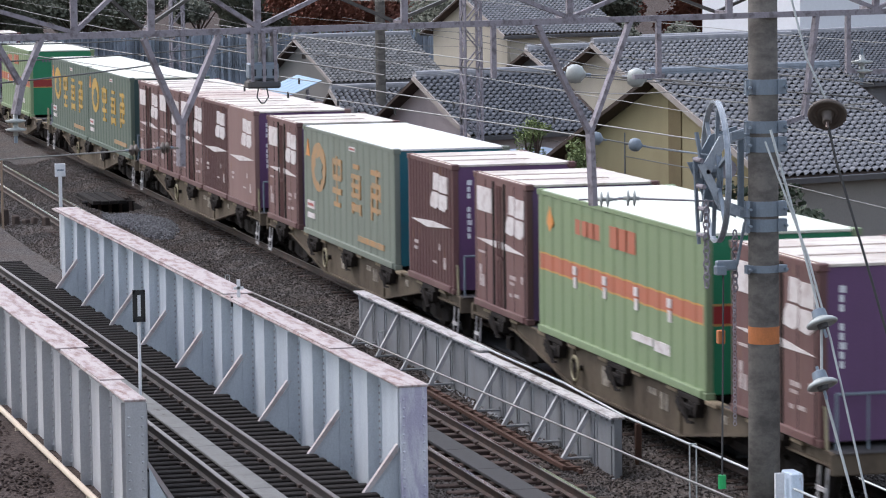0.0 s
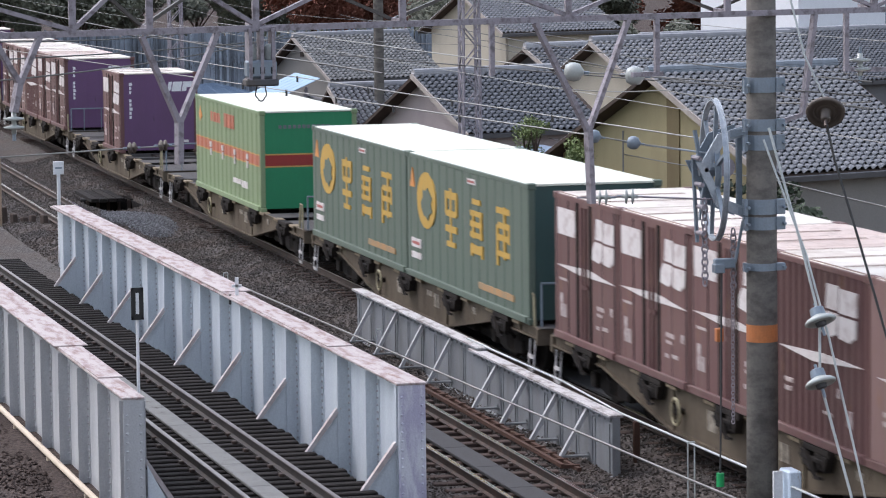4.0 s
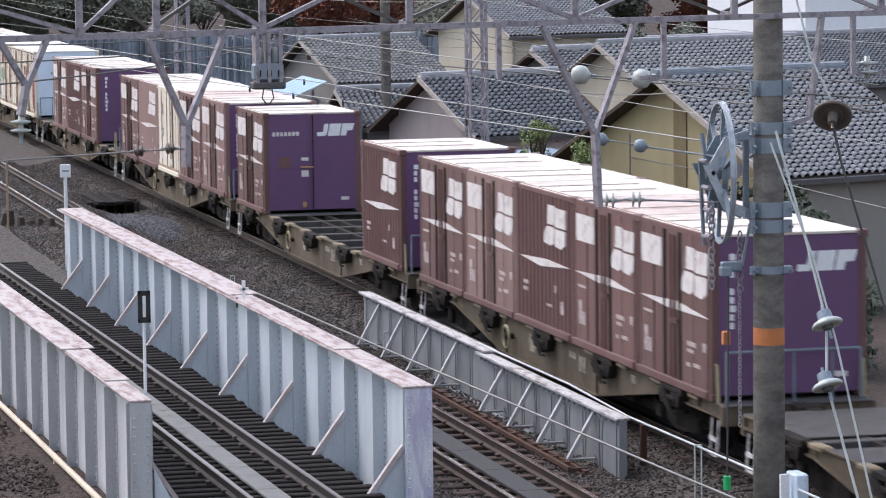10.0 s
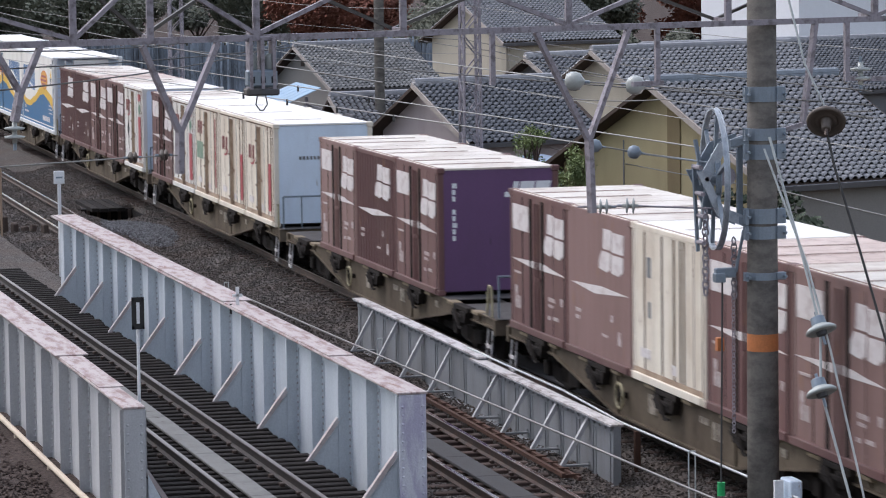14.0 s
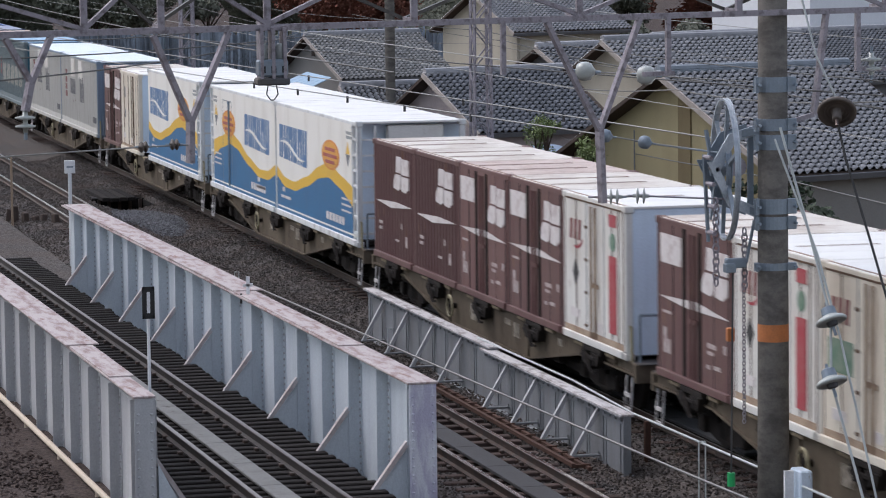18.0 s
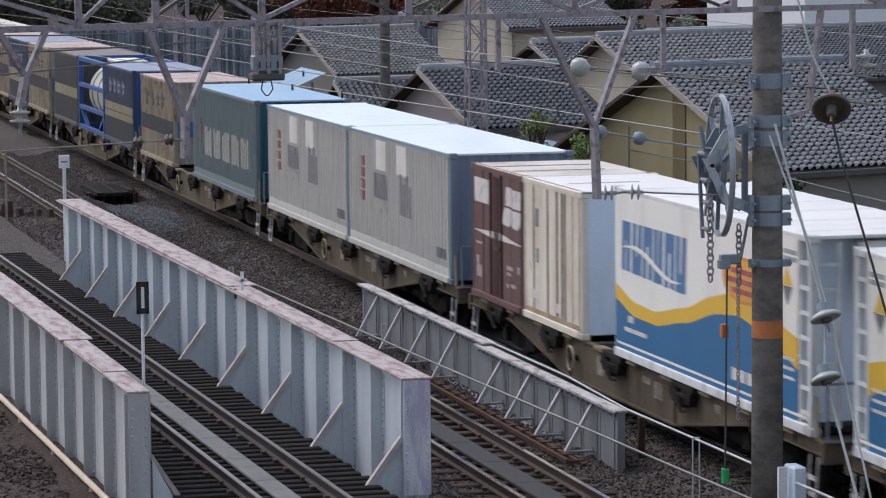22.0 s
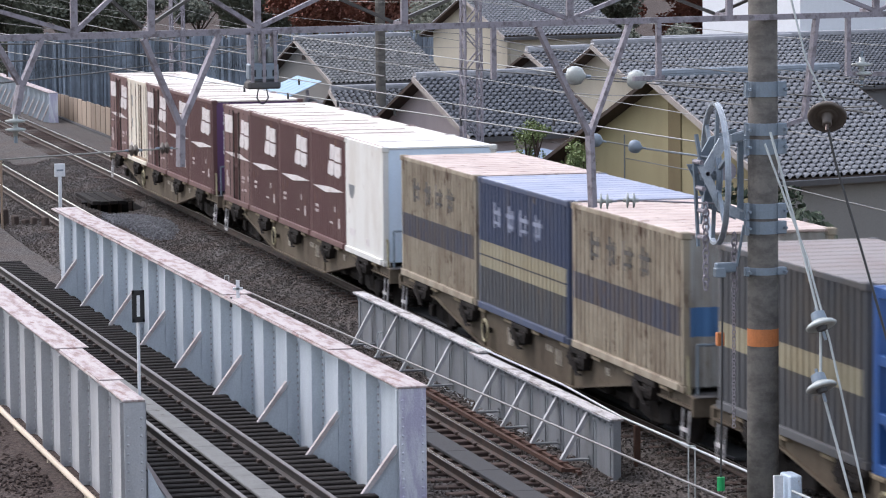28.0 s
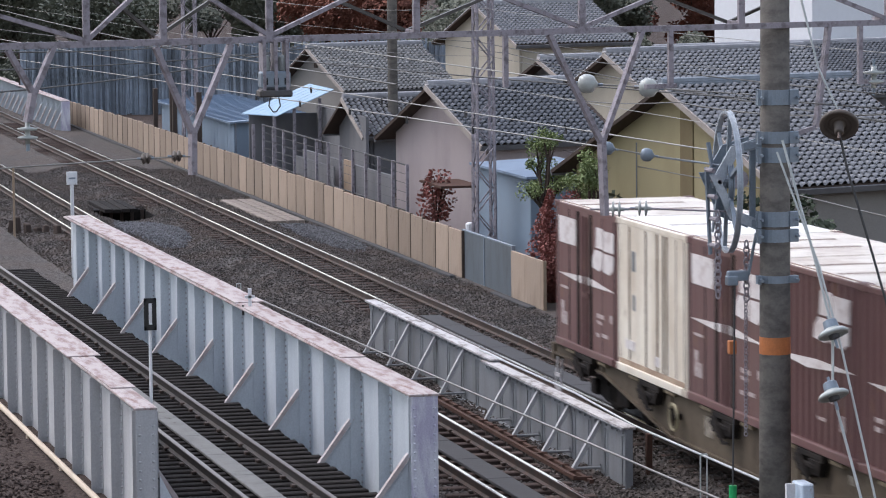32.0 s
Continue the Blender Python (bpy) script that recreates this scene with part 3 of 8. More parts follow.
# ---- mesh tools ----
def mesh(name, bm, material, smooth=False):
    me = bpy.data.meshes.new(name)
    bm.to_mesh(me)
    bm.free()
    for m in material if isinstance(material, (list, tuple)) else [material]:
        me.materials.append(M[m])
    if smooth:
        for p in me.polygons:
            p.use_smooth = True
    return me


def part(name, bm, material, parent, label="", smooth=False):
    """One mesh object under a thing or under a part."""
    ob = new(name, mesh(name, bm, material, smooth))
    ob.parent = parent
    if label:
        tagged(ob, label)
    return ob


def piece(name, me, parent, m):
    """One more piece on a shared mesh."""
    ob = new(name, me)
    ob.parent = parent
    ob.matrix_basis = m
    return ob


def thing(name, m, label, category, group="", kind=""):
    ob = new(name)
    ob.empty_display_size = 0.3
    ob.matrix_basis = m
    return tagged(ob, label, category, group, kind)


def solid(name, bm, material, m, label, category, group="", kind="", smooth=False):
    ob = new(name, mesh(name, bm, material, smooth))
    ob.matrix_basis = m
    return tagged(ob, label, category, group, kind)


def box(bm, x0, x1, y0, y1, z0, z1, bevel=0.0, mi=0):
    """A box between two corners, with chamfered edges if bevel is given."""
    r = bmesh.ops.create_cube(bm, size=1)
    vs = r["verts"]
    for v in vs:
        v.co = Vector((x0 if v.co.x < 0 else x1, y0 if v.co.y < 0 else y1, z0 if v.co.z < 0 else z1))
    fs = {f for v in vs for f in v.link_faces}
    for f in fs:
        f.material_index = mi
    if bevel:
        bmesh.ops.bevel(bm, geom=list({e for v in vs for e in v.link_edges}), offset=bevel, segments=1, affect="EDGES")
    return bm


def prism(bm, outline, axis, a, b, mi=0):
    """An outline of (u, v) pairs drawn out along an axis from a to b; u, v are the other two axes in order."""
    def at(u, v, w):
        return {"x": (w, u, v), "y": (u, w, v), "z": (u, v, w)}[axis]
    lo = [bm.verts.new(at(u, v, a)) for u, v in outline]
    hi = [bm.verts.new(at(u, v, b)) for u, v in outline]
    fs = [bm.faces.new(lo), bm.faces.new(hi[::-1])]
    for i in range(len(lo)):
        j = (i + 1) % len(lo)
        fs.append(bm.faces.new((lo[i], hi[i], hi[j], lo[j])))
    for f in fs:
        f.material_index = mi
    bmesh.ops.recalc_face_normals(bm, faces=fs)
    return bm


def rod(bm, p, q, r, sides=6, r2=None, mi=0):
    """A round bar from p to q."""
    p, q = Vector(p), Vector(q)
    d = q - p
    m = Matrix.Translation((p + q) / 2) @ d.to_track_quat("Z", "Y").to_matrix().to_4x4()
    res = bmesh.ops.create_cone(bm, cap_ends=True, segments=sides, radius1=r, radius2=r if r2 is None else r2, depth=d.length, matrix=m)
    if mi:
        for f in {f for v in res["verts"] for f in v.link_faces}:
            f.material_index = mi
    return bm


def bar(bm, p, q, w, h, mi=0):
    """A flat or angle-like bar of section w x h from p to q."""
    p, q = Vector(p), Vector(q)
    d = q - p
    m = Matrix.Translation((p + q) / 2) @ d.to_track_quat("Z", "Y").to_matrix().to_4x4() @ Matrix.Diagonal((w, h, d.length, 1))
    res = bmesh.ops.create_cube(bm, size=1, matrix=m)
    for f in {f for v in res["verts"] for f in v.link_faces}:
        f.material_index = mi
    return bm


def lathe(bm, profile, m, sides=16):
    """A turned body: (radius, height) pairs round the z axis of m."""
    rings = []
    for r, z in profile:
        rings.append([bm.verts.new(m @ Vector((r * math.cos(2 * math.pi * i / sides), r * math.sin(2 * math.pi * i / sides), z))) for i in range(sides)])
    for a, b in zip(rings, rings[1:]):
        for i in range(sides):
            j = (i + 1) % sides
            bm.faces.new((a[i], a[j], b[j], b[i]))
    bm.faces.new(rings[0][::-1])
    bm.faces.new(rings[-1])
    return bm


B = bmesh.new


def turn(deg):
    return pose(0, 0, 0, 0, 0, deg)

# ---- ground: one sheet with the road cutting under the bridges ----
def ground_z(x, y):
    if -0.5 < x < 26.5 and -10.0 < y < -6.9:
        return -3.2
    if 7.5 < x < 22.5 and -6.9 <= y < -2.6:
        return -3.2
    if -31.4 < x < -27.4 and -2.9 < y < -1.1:
        return -0.85
    if y < -6.6:
        return 0.15 if y < -10.2 else 0.1
    if y > 4:
        return -0.5
    bed = min(abs(y), abs(y + 4.14))
    return -0.215 if bed < 1.35 else -0.36


GROUND_YS = sorted({-1500, -500, -150, -60, -30, -20, -15, -12.5, -10.25, -10.15, -10.05, -9.95, -8.5, -6.95, -6.85, -6.65, -6.55, -6.1, -5.45, -4.2, -3.4, -2.95, -2.85, -2.65, -2.55, -2.2, -1.95, -1.3, -1.15, -1.05, -0.6, 0, 0.6, 1.3, 1.95, 2.6, 3.5, 3.95, 4.05, 6, 9, 14, 25, 60, 150, 500, 1500})


def surface_z(x, y):
    """Height of the sheet between its rows."""
    for a, b in zip(GROUND_YS, GROUND_YS[1:]):
        if a <= y <= b:
            t = (y - a) / (b - a)
            return ground_z(x, a) * (1 - t) + ground_z(x, b) * t
    return ground_z(x, y)


def build_ground():
    xs = sorted({-31.45, -31.35, -27.6, -27.35, -1500, -700, -300, -160, -110, -0.55, -0.45, 7.45, 7.55, 22.45, 22.55, 26.45, 26.55, 60, 90, 160, 400, 1500, *range(-90, 60, 2)})
    ys = GROUND_YS
    verts = [(x, y, ground_z(x, y) + (0.05 * noise.noise((x * 0.35, y * 0.6, 3)) if abs(x) < 100 and abs(y) < 30 else 0)) for y in ys for x in xs]
    w = len(xs)
    faces = [(j * w + i, j * w + i + 1, (j + 1) * w + i + 1, (j + 1) * w + i) for j in range(len(ys) - 1) for i in range(w - 1)]
    me = bpy.data.meshes.new("ground")
    me.from_pydata(verts, [], faces)
    me.materials.append(M["ballast"])
    me.materials.append(M["soil"])
    for p in me.polygons:
        p.material_index = 1 if (p.center.y > 4 or p.center.y < -10.4) else 0
    tagged(new("ground", me), "brown ballast and soil along the railway line", "ground", kind="structure")


build_ground()

# ---- tracks ----
GAUGE = 1.13
RAIL_A, RAIL_B = 0.6, 0.0


def rail_mesh(x0, x1, thick=1.0):
    bm = B()
    out = [(-0.065, -0.16), (0.065, -0.16), (0.065, -0.14), (0.012, -0.12), (0.012, -0.045), (0.034, -0.035), (0.034, -0.004), (-0.034, -0.004), (-0.034, -0.035), (-0.012, -0.045), (-0.012, -0.12), (-0.065, -0.14)]
    prism(bm, [(u * thick, v) for u, v in out], "x", x0, x1)
    box(bm, x0, x1, -0.036 * thick, 0.036 * thick, -0.012, 0.0, mi=1)
    box(bm, x0, x1, -0.028 * thick, 0.028 * thick, -0.006, 0.003, mi=2)
    return bm


def sleeper_mesh(length, width=0.21, height=0.16):
    bm = B()
    box(bm, -width / 2, width / 2, -length / 2, length / 2, -height, 0, bevel=0.015)
    return bm


def track(name, m, x0, x1, label, step, sleeper, tops=("rail_side", "rail_brown", "rail_top"), near=None, length=2.1, zs=-0.165):
    t = thing(name, m, label, "railway track", kind="structure")
    for y in (-GAUGE / 2, GAUGE / 2):
        r = part("rail", rail_mesh(x0, x1), list(tops), t)
        r.matrix_basis = pose(0, y, 0)
    me = mesh("sleeper", sleeper_mesh(length), sleeper)
    clip = B()
    for y in (-GAUGE / 2, GAUGE / 2):
        for s in (-0.1, 0.1):
            box(clip, -0.06, 0.06, y + s - 0.035, y + s + 0.035, 0.0, 0.05, bevel=0.01)
    clip = mesh("rail_clip", clip, "rail_side")
    a, b = near or (x0, x1)
    n = int((b - a) / step)
    for i in range(n):
        x = a + (i + 0.5) * step
        s = piece("sleeper", me, t, pose(x, random.uniform(-0.04, 0.04), zs, 0, 0, random.uniform(-0.7, 0.7)))
        if abs(x) < 32 and i % 2 == 0:
            piece("rail_clip", clip, s, Matrix())
    return t


main_track = track("main_track", Matrix(), -420, 420, "straight railway track with bright worn rails on ballast", 0.62, "sleeper_rust", near=(-80, 45), zs=-0.19)
middle_track = track("middle_track", pose(0, -4.14, RAIL_B), -300, 120, "railway track with rusty sleepers between steel girders", 0.62, "sleeper_rust", near=(-20, 45))
# the line over the big girder bridge, a little askew
BRIDGE = pose(28.3, -8.38, RAIL_A, 0, 0, 1.2)
bridge_track = track("bridge_track", BRIDGE, -140, 60, "bridge track on closely laid black timber sleepers", 0.4, "sleeper_dark", near=(-34, 8), length=2.86, zs=-0.165, tops=("rail_dark", "rail_brown", "rail_brown"))
bm = B()
x = -34
while x < 7:
    box(bm, x, x + 1.98, -0.22, 0.1, -0.15, -0.11, bevel=0.008)
    x += 2.0
part("walkway_plank", bm, "plank_light", bridge_track, "grey chequered walkway plate between the rails")
bm = B()
x = -10
while x < 34:
    box(bm, x, x + 1.98, -0.2, 0.2, -0.16, -0.11, bevel=0.008)
    x += 2.0
part("walkway_plank", bm, "plank", middle_track, "grey walkway plate between the rails")
bm = B()
x = 2
while x < 24:
    box(bm, x, x + 1.98, -0.22, 0.22, -0.16, -0.11, bevel=0.008)
    x += 2.0
part("walkway_plank", bm, "plank", main_track, "grey walkway plate between the rails")

g = thing("guard_frame", Matrix(), "rusty steel guard angles beside the middle track", "guard rail", kind="structure")
part("guard_angle", bar(B(), (13.0, -2.98, -0.13), (24.2, -3.02, -0.13), 0.06, 0.06), "rust_post", g)
part("guard_angle", bar(B(), (13.0, -2.72, -0.2), (24.2, -2.76, -0.2), 0.06, 0.06), "rust_post", g)
me = mesh("cross_angle", box(B(), -0.03, 0.03, -3.0, -2.7, -0.2, -0.15), "rust_post")
for i in range(18):
    piece("cross_angle", me, g, pose(13.1 + 0.64 * i, 0, 0))

# ---- girders ----
def plate_girder(name, m, length, top, low, xs, struts, label, flange=0.42, strut_side=-1, strut_every=2, knee=0.5, strut_mat="girder_rust", web="girder", fin=0.135, cap="girder_top", end="girder_end", end_wide=None, covers=(), foot_z=None, end_low=None, strut_xs=None):
    """A riveted plate girder from x = -length to 0: web, flanges, stiffeners at xs, and sloping knee braces on one side.
    covers: extra plates on the top flange, each (x0, x1, y0, y1)."""
    g = thing(name, m, label, "bridge girder", kind="structure")
    part("web", box(B(), -length, 0, -0.012, 0.012, low, top - 0.02), web, g)
    bm = box(B(), -length - 0.02, 0.03, -flange / 2, flange / 2, top - 0.025, top + 0.008, bevel=0.006)
    part("top_flange", bm, cap, g, "worn top flange with flaking pinkish paint")
    for k, (x0, x1, y0, y1) in enumerate(covers):
        part("cover_plate", box(B(), x0, x1, y0, y1, top + 0.008 + 0.02 * k, top + 0.028 + 0.02 * k, bevel=0.005), cap, g)
    part("bottom_flange", box(B(), -length, 0, -flange / 2, flange / 2, low - 0.02, low), web, g)
    bm = B()
    for s in (-1, 1):
        box(bm, -length, 0, s * 0.014, s * 0.12, top - 0.037, top - 0.026)
        box(bm, -length, 0, s * 0.013, s * 0.026, top - 0.17, top - 0.037)
    part("flange_angle", bm, web, g)
    tall = knee < 0.8
    rib = B()
    for s in (-1, 1):
        box(rib, -0.008, 0.008, s * 0.014, s * fin, low, top - (0.05 if tall else 0.16))
        box(rib, 0.009, 0.11, s * 0.0135, s * 0.024, low, top - 0.175)
    rib = mesh("stiffener", rib, web)
    rivets = B()
    z = low + 0.08
    while z < top - 0.2:
        for s in (-1, 1):
            rod(rivets, (0.065, s * 0.02, z), (0.065, s * 0.046, z), 0.024, 5, 0.014)
        z += 0.1
    rivets = mesh("rivet_row", rivets, "girder_rivet" if tall else web)
    s = strut_side
    zt = low + (top - low) * knee
    foot = low + 0.13 if foot_z is None else foot_z
    brace = box(B(), -0.012, 0.06, s * (fin - 0.03), s * (fin + 0.008), zt, top - 0.06)
    brace = mesh("knee_brace", brace, web)
    t = 0.075 if tall else 0.07
    plate = B()
    if tall:
        prism(plate, [(s * (fin - 0.06), zt + 0.02), (s * (struts - 0.03), foot), (s * (struts - 0.03), low), (s * (fin - 0.06), low)], "x", -0.008, 0.008)
    else:
        box(plate, -0.008, 0.008, s * 0.02, s * fin, foot, foot + 0.04)
    plate = mesh("brace_plate", plate, web)
    edge = B()
    prism(edge, [(s * (fin - 0.055), zt + 0.05), (s * (fin - 0.055 + t), zt + 0.05), (s * (struts + t * 0.6), foot), (s * (struts - t * 0.4), foot)], "x", -t * 0.66, t * 0.66)
    edge = mesh("brace_edge", edge, strut_mat)
    pad = mesh("brace_foot", box(B(), -0.06, 0.06, -struts - 0.06, -0.02, low + 0.1, low + 0.13, bevel=0.008), "low_web")
    for i, x in enumerate(xs):
        st = piece("stiffener", rib, g, pose(x, 0, 0))
        if tall:
            piece("rivet_row", rivets, st, Matrix())
    for x in strut_xs or xs[::strut_every]:
        kb = piece("knee_brace", brace, g, pose(x - 0.02, 0, 0))
        piece("brace_edge", edge, kb, Matrix())
        piece("brace_plate", plate, kb, Matrix())
        if not tall:
            piece("brace_foot", pad, kb, Matrix())
    we = (end_wide or flange) / 2
    end_low = low if end_low is None else end_low
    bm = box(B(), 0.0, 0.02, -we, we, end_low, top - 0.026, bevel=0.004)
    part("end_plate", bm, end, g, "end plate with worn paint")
    if tall:
        bm = B()
        z = end_low + 0.1
        while z < top - 0.15:
            for y in (-we + 0.05, we - 0.05):
                rod(bm, (0.018, y, z), (0.04, y, z), 0.022, 5, 0.013)
            z += 0.12
        part("end_rivets", bm, end, g)
    bm = B()
    x = -length + 0.1
    while x < -0.05:
        for s in (-1, 1):
            rod(bm, (x, s * 0.024, top - 0.105), (x, s * 0.05, top - 0.105), 0.028, 5, 0.018)
        x += 0.19 if tall else 0.3
    part("rivets", bm, "girder_rivet" if tall else web, g)
    return g


def evenly(first, step, n):
    return [first - step * i for i in range(n)]


TOP_A = 1.87 - RAIL_A
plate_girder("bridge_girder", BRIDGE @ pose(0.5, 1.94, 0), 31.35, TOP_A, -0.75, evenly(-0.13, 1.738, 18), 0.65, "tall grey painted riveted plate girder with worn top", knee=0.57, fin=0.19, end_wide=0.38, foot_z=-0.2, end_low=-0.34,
             covers=((-31.0, -4.2, -0.19, 0.19), (-31.0, -12.0, -0.2, 0.3)))
plate_girder("bridge_girder", BRIDGE @ pose(0.62, -1.9, 0), 31.2, TOP_A, -0.75, evenly(-0.13, 1.787, 18), 0.55, "tall grey painted riveted plate girder with worn top", flange=0.3, strut_side=1, knee=0.55, fin=0.17, end="girder_old", web="girder_old", end_wide=0.28, foot_z=-0.2,
             covers=((-31.0, -2.0, -0.14, 0.21), (-31.0, -5.6, -0.2, 0.3)))
gusset = [(-1.72, 0.35), (-1.72, -0.75), (-1.15, -0.75)]
solid("end_gusset", prism(B(), gusset, "x", 0.55, 0.58), "girder", BRIDGE.copy(), "grey triangular gusset plate at the girder's end", "gusset plate", kind="structure")
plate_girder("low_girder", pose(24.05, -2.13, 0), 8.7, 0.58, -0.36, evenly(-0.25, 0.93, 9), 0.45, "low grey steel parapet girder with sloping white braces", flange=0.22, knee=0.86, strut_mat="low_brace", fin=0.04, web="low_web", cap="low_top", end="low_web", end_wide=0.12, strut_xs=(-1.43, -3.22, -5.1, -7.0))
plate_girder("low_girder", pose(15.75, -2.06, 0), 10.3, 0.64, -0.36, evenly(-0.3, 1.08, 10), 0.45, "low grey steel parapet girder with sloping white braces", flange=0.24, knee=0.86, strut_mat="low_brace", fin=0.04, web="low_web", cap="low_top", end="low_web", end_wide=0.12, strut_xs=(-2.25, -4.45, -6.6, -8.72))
# a lined cable pit beside the main track
p = thing("cable_pit", pose(-29.4, -2.0, -0.36), "dark open cable pit with a pale concrete edge", "pit", kind="structure")
part("end_wall", box(B(), -2.05, -1.93, -0.95, 0.95, -0.55, 0.04, bevel=0.01), "sleeper_dark", p, "black timber lining")
part("edge", box(B(), -2.25, -2.05, -1.1, 1.05, -0.1, 0.07, bevel=0.01), "plank", p, "pale concrete edge")
for i in range(6):
    part("lining_post", box(B(), -1.93, -1.86, -0.85 + 0.32 * i, -0.75 + 0.32 * i, -0.55, 0.02), "wood_dark", p)
part("side_lining", box(B(), -1.93, 1.9, 0.88, 0.95, -0.55, 0.0), "sleeper_dark", p)
part("side_lining", box(B(), -1.93, 1.9, -0.95, -0.88, -0.55, 0.0), "sleeper_dark", p)
# stubs of old timber posts at the bridge's far end
for i in range(6):
    solid("timber_stub", box(B(), -0.12, 0.12, -0.08, 0.08, -0.4, random.uniform(0.05, 0.42), bevel=0.03), "wood_dark", pose(-24.6 + 0.5 * i + random.uniform(-0.5, 0.5), -6.0 + 0.19 * i + random.uniform(-0.08, 0.08), -0.25, random.uniform(-9, 9), random.uniform(-9, 9), random.uniform(-30, 30)), "short weathered timber stub beside the track", "post", "timber stubs")
solid("rusty_post", box(B(), -0.05, 0.05, -0.045, 0.045, -0.3, 0.72, bevel=0.01), "rust_post", pose(23.3, -1.58, -0.36), "short rust-brown steel post beside the track", "post")
plate_girder("far_girder", pose(-75.7, 2.2, 0), 30, 0.95, -0.4, evenly(-0.35, 29.3 / 33, 34), 0.45, "far low pale bridge girder beside the line", flange=0.4, knee=0.6)


# loose ballast stones on the beds and shoulders that the view passes nearest
def ballast_stones(name, x0, x1, y0, y1, n, material, label, size=0.03, seed=3, heap=0.0):
    r = random.Random(seed)
    vs, fs = [], []
    for _ in range(n):
        x, y = r.uniform(x0, x1), r.uniform(y0, y1)
        if ground_z(x, y) < -1:
            continue
        u, v = (x - x0) / (x1 - x0) * 2 - 1, (y - y0) / (y1 - y0) * 2 - 1
        if heap and u * u + v * v > r.uniform(0.6, 1.0):
            continue
        z = surface_z(x, y) + 0.05 * noise.noise((x * 0.35, y * 0.6, 3)) + heap * max(0, 1 - u * u - v * v) + r.uniform(0.0, 0.03)
        o = len(vs)
        k = size * r.uniform(0.6, 1.3)
        a = r.uniform(0, 6.28)
        for i in range(4):
            b = a + i * 1.57 + r.uniform(-0.3, 0.3)
            vs.append((x + k * math.cos(b), y + k * math.sin(b), z + r.uniform(-0.01, 0.01)))
        vs += [(x + r.uniform(-0.02, 0.02), y + r.uniform(-0.02, 0.02), z + k * r.uniform(0.5, 0.9)), (x, y, z - k * 0.6)]
        fs += [(o + i, o + (i + 1) % 4, o + 4) for i in range(4)] + [(o + (i + 1) % 4, o + i, o + 5) for i in range(4)]
    me = bpy.data.meshes.new(name)
    me.from_pydata(vs, [], fs)
    me.materials.append(M[material])
    tagged(new(name, me), label, "ballast", kind="stuff")


ballast_stones("ballast_stones", -50, 30, -3.4, 3.0, 80000, "ballast", "loose brown ballast stones between the tracks")
ballast_stones("ballast_stones", -50, 30, -6.5, -3.0, 36000, "ballast", "loose brown ballast stones between the tracks", seed=4)
ballast_stones("stone_heap", -27, -18.0, -3.2, -1.35, 9000, "bluestone", "low heap of fresh blue-grey ballast", seed=5, heap=0.16)
ballast_stones("stone_heap", -25.5, -15.0, 1.4, 2.9, 6000, "bluestone", "low heap of fresh blue-grey ballast", seed=6, heap=0.1)
ballast_stones("ballast_stones", 2, 31, -15, -10.9, 9000, "soil", "loose dark stones on the embankment", size=0.045, seed=7)
for x, y, a in ((21, -12.6, 8), (16.5, -13.2, -5), (25.5, -13.0, 20)):
    solid("concrete_slab", box(B(), -1.1, 1.1, -0.35, 0.35, 0, 0.09, bevel=0.02), "sleeper_rust", pose(x, y, 0.13, 0, 0, a), "dull stained slab on the embankment", "slab", "slabs on the embankment")
# ---- the goods train: containers ----
W2 = 1.225
L12, L20, L31 = 3.7, 6.06, 9.3
H = 2.5


def corrugated(bm, length, bands, side, pitch, depth, flat=0.5, x0=None, lean=0.12):
    """A pressed wall along x at y = side * W2, in bands (z0, z1, material): trapezoid ribs of that pitch and depth."""
    a = -length / 2 if x0 is None else x0
    n = max(1, round(length / pitch))
    p = length / n
    prof = []
    for i in range(n):
        x = a + i * p
        prof += [(x, 0), (x + p * flat * 0.5, 0), (x + p * (0.5 * flat + lean), depth), (x + p * (1 - lean), depth)]
    prof.append((a + length, 0))
    for z0, z1, mi in bands:
        lo = [bm.verts.new((x, side * (W2 - d), z0)) for x, d in prof]
        hi = [bm.verts.new((x, side * (W2 - d), z1)) for x, d in prof]
        for i in range(len(prof) - 1):
            f = (lo[i], lo[i + 1], hi[i + 1], hi[i])
            bm.faces.new(f if side < 0 else f[::-1]).material_index = mi
    return bm


def roof(bm, length, z, ribs, rise=0.005):
    """A pressed roof with raised cross ribs, one sheet with a folded edge."""
    h = length / 2 - 0.01
    out = [(-h, z - 0.05), (-h, z - 0.012)]
    p = 2 * h / ribs
    for i in range(ribs):
        x = -h + (i + 0.5) * p
        w = min(0.05, p * 0.2)
        out += [(x - w * 1.3, z - 0.012), (x - w, z - 0.012 + rise), (x + w, z - 0.012 + rise), (x + w * 1.3, z - 0.012)]
    out += [(h, z - 0.012), (h, z - 0.05)]
    rows = [[bm.verts.new((x, y, zz + lift)) for x, zz in out] for y, lift in ((-W2 + 0.01, -0.02), (-W2 + 0.06, 0), (W2 - 0.06, 0), (W2 - 0.01, -0.02))]
    for a, b in zip(rows, rows[1:]):
        for i in range(len(out) - 1):
            bm.faces.new((a[i], a[i + 1], b[i + 1], b[i]))
    return bm


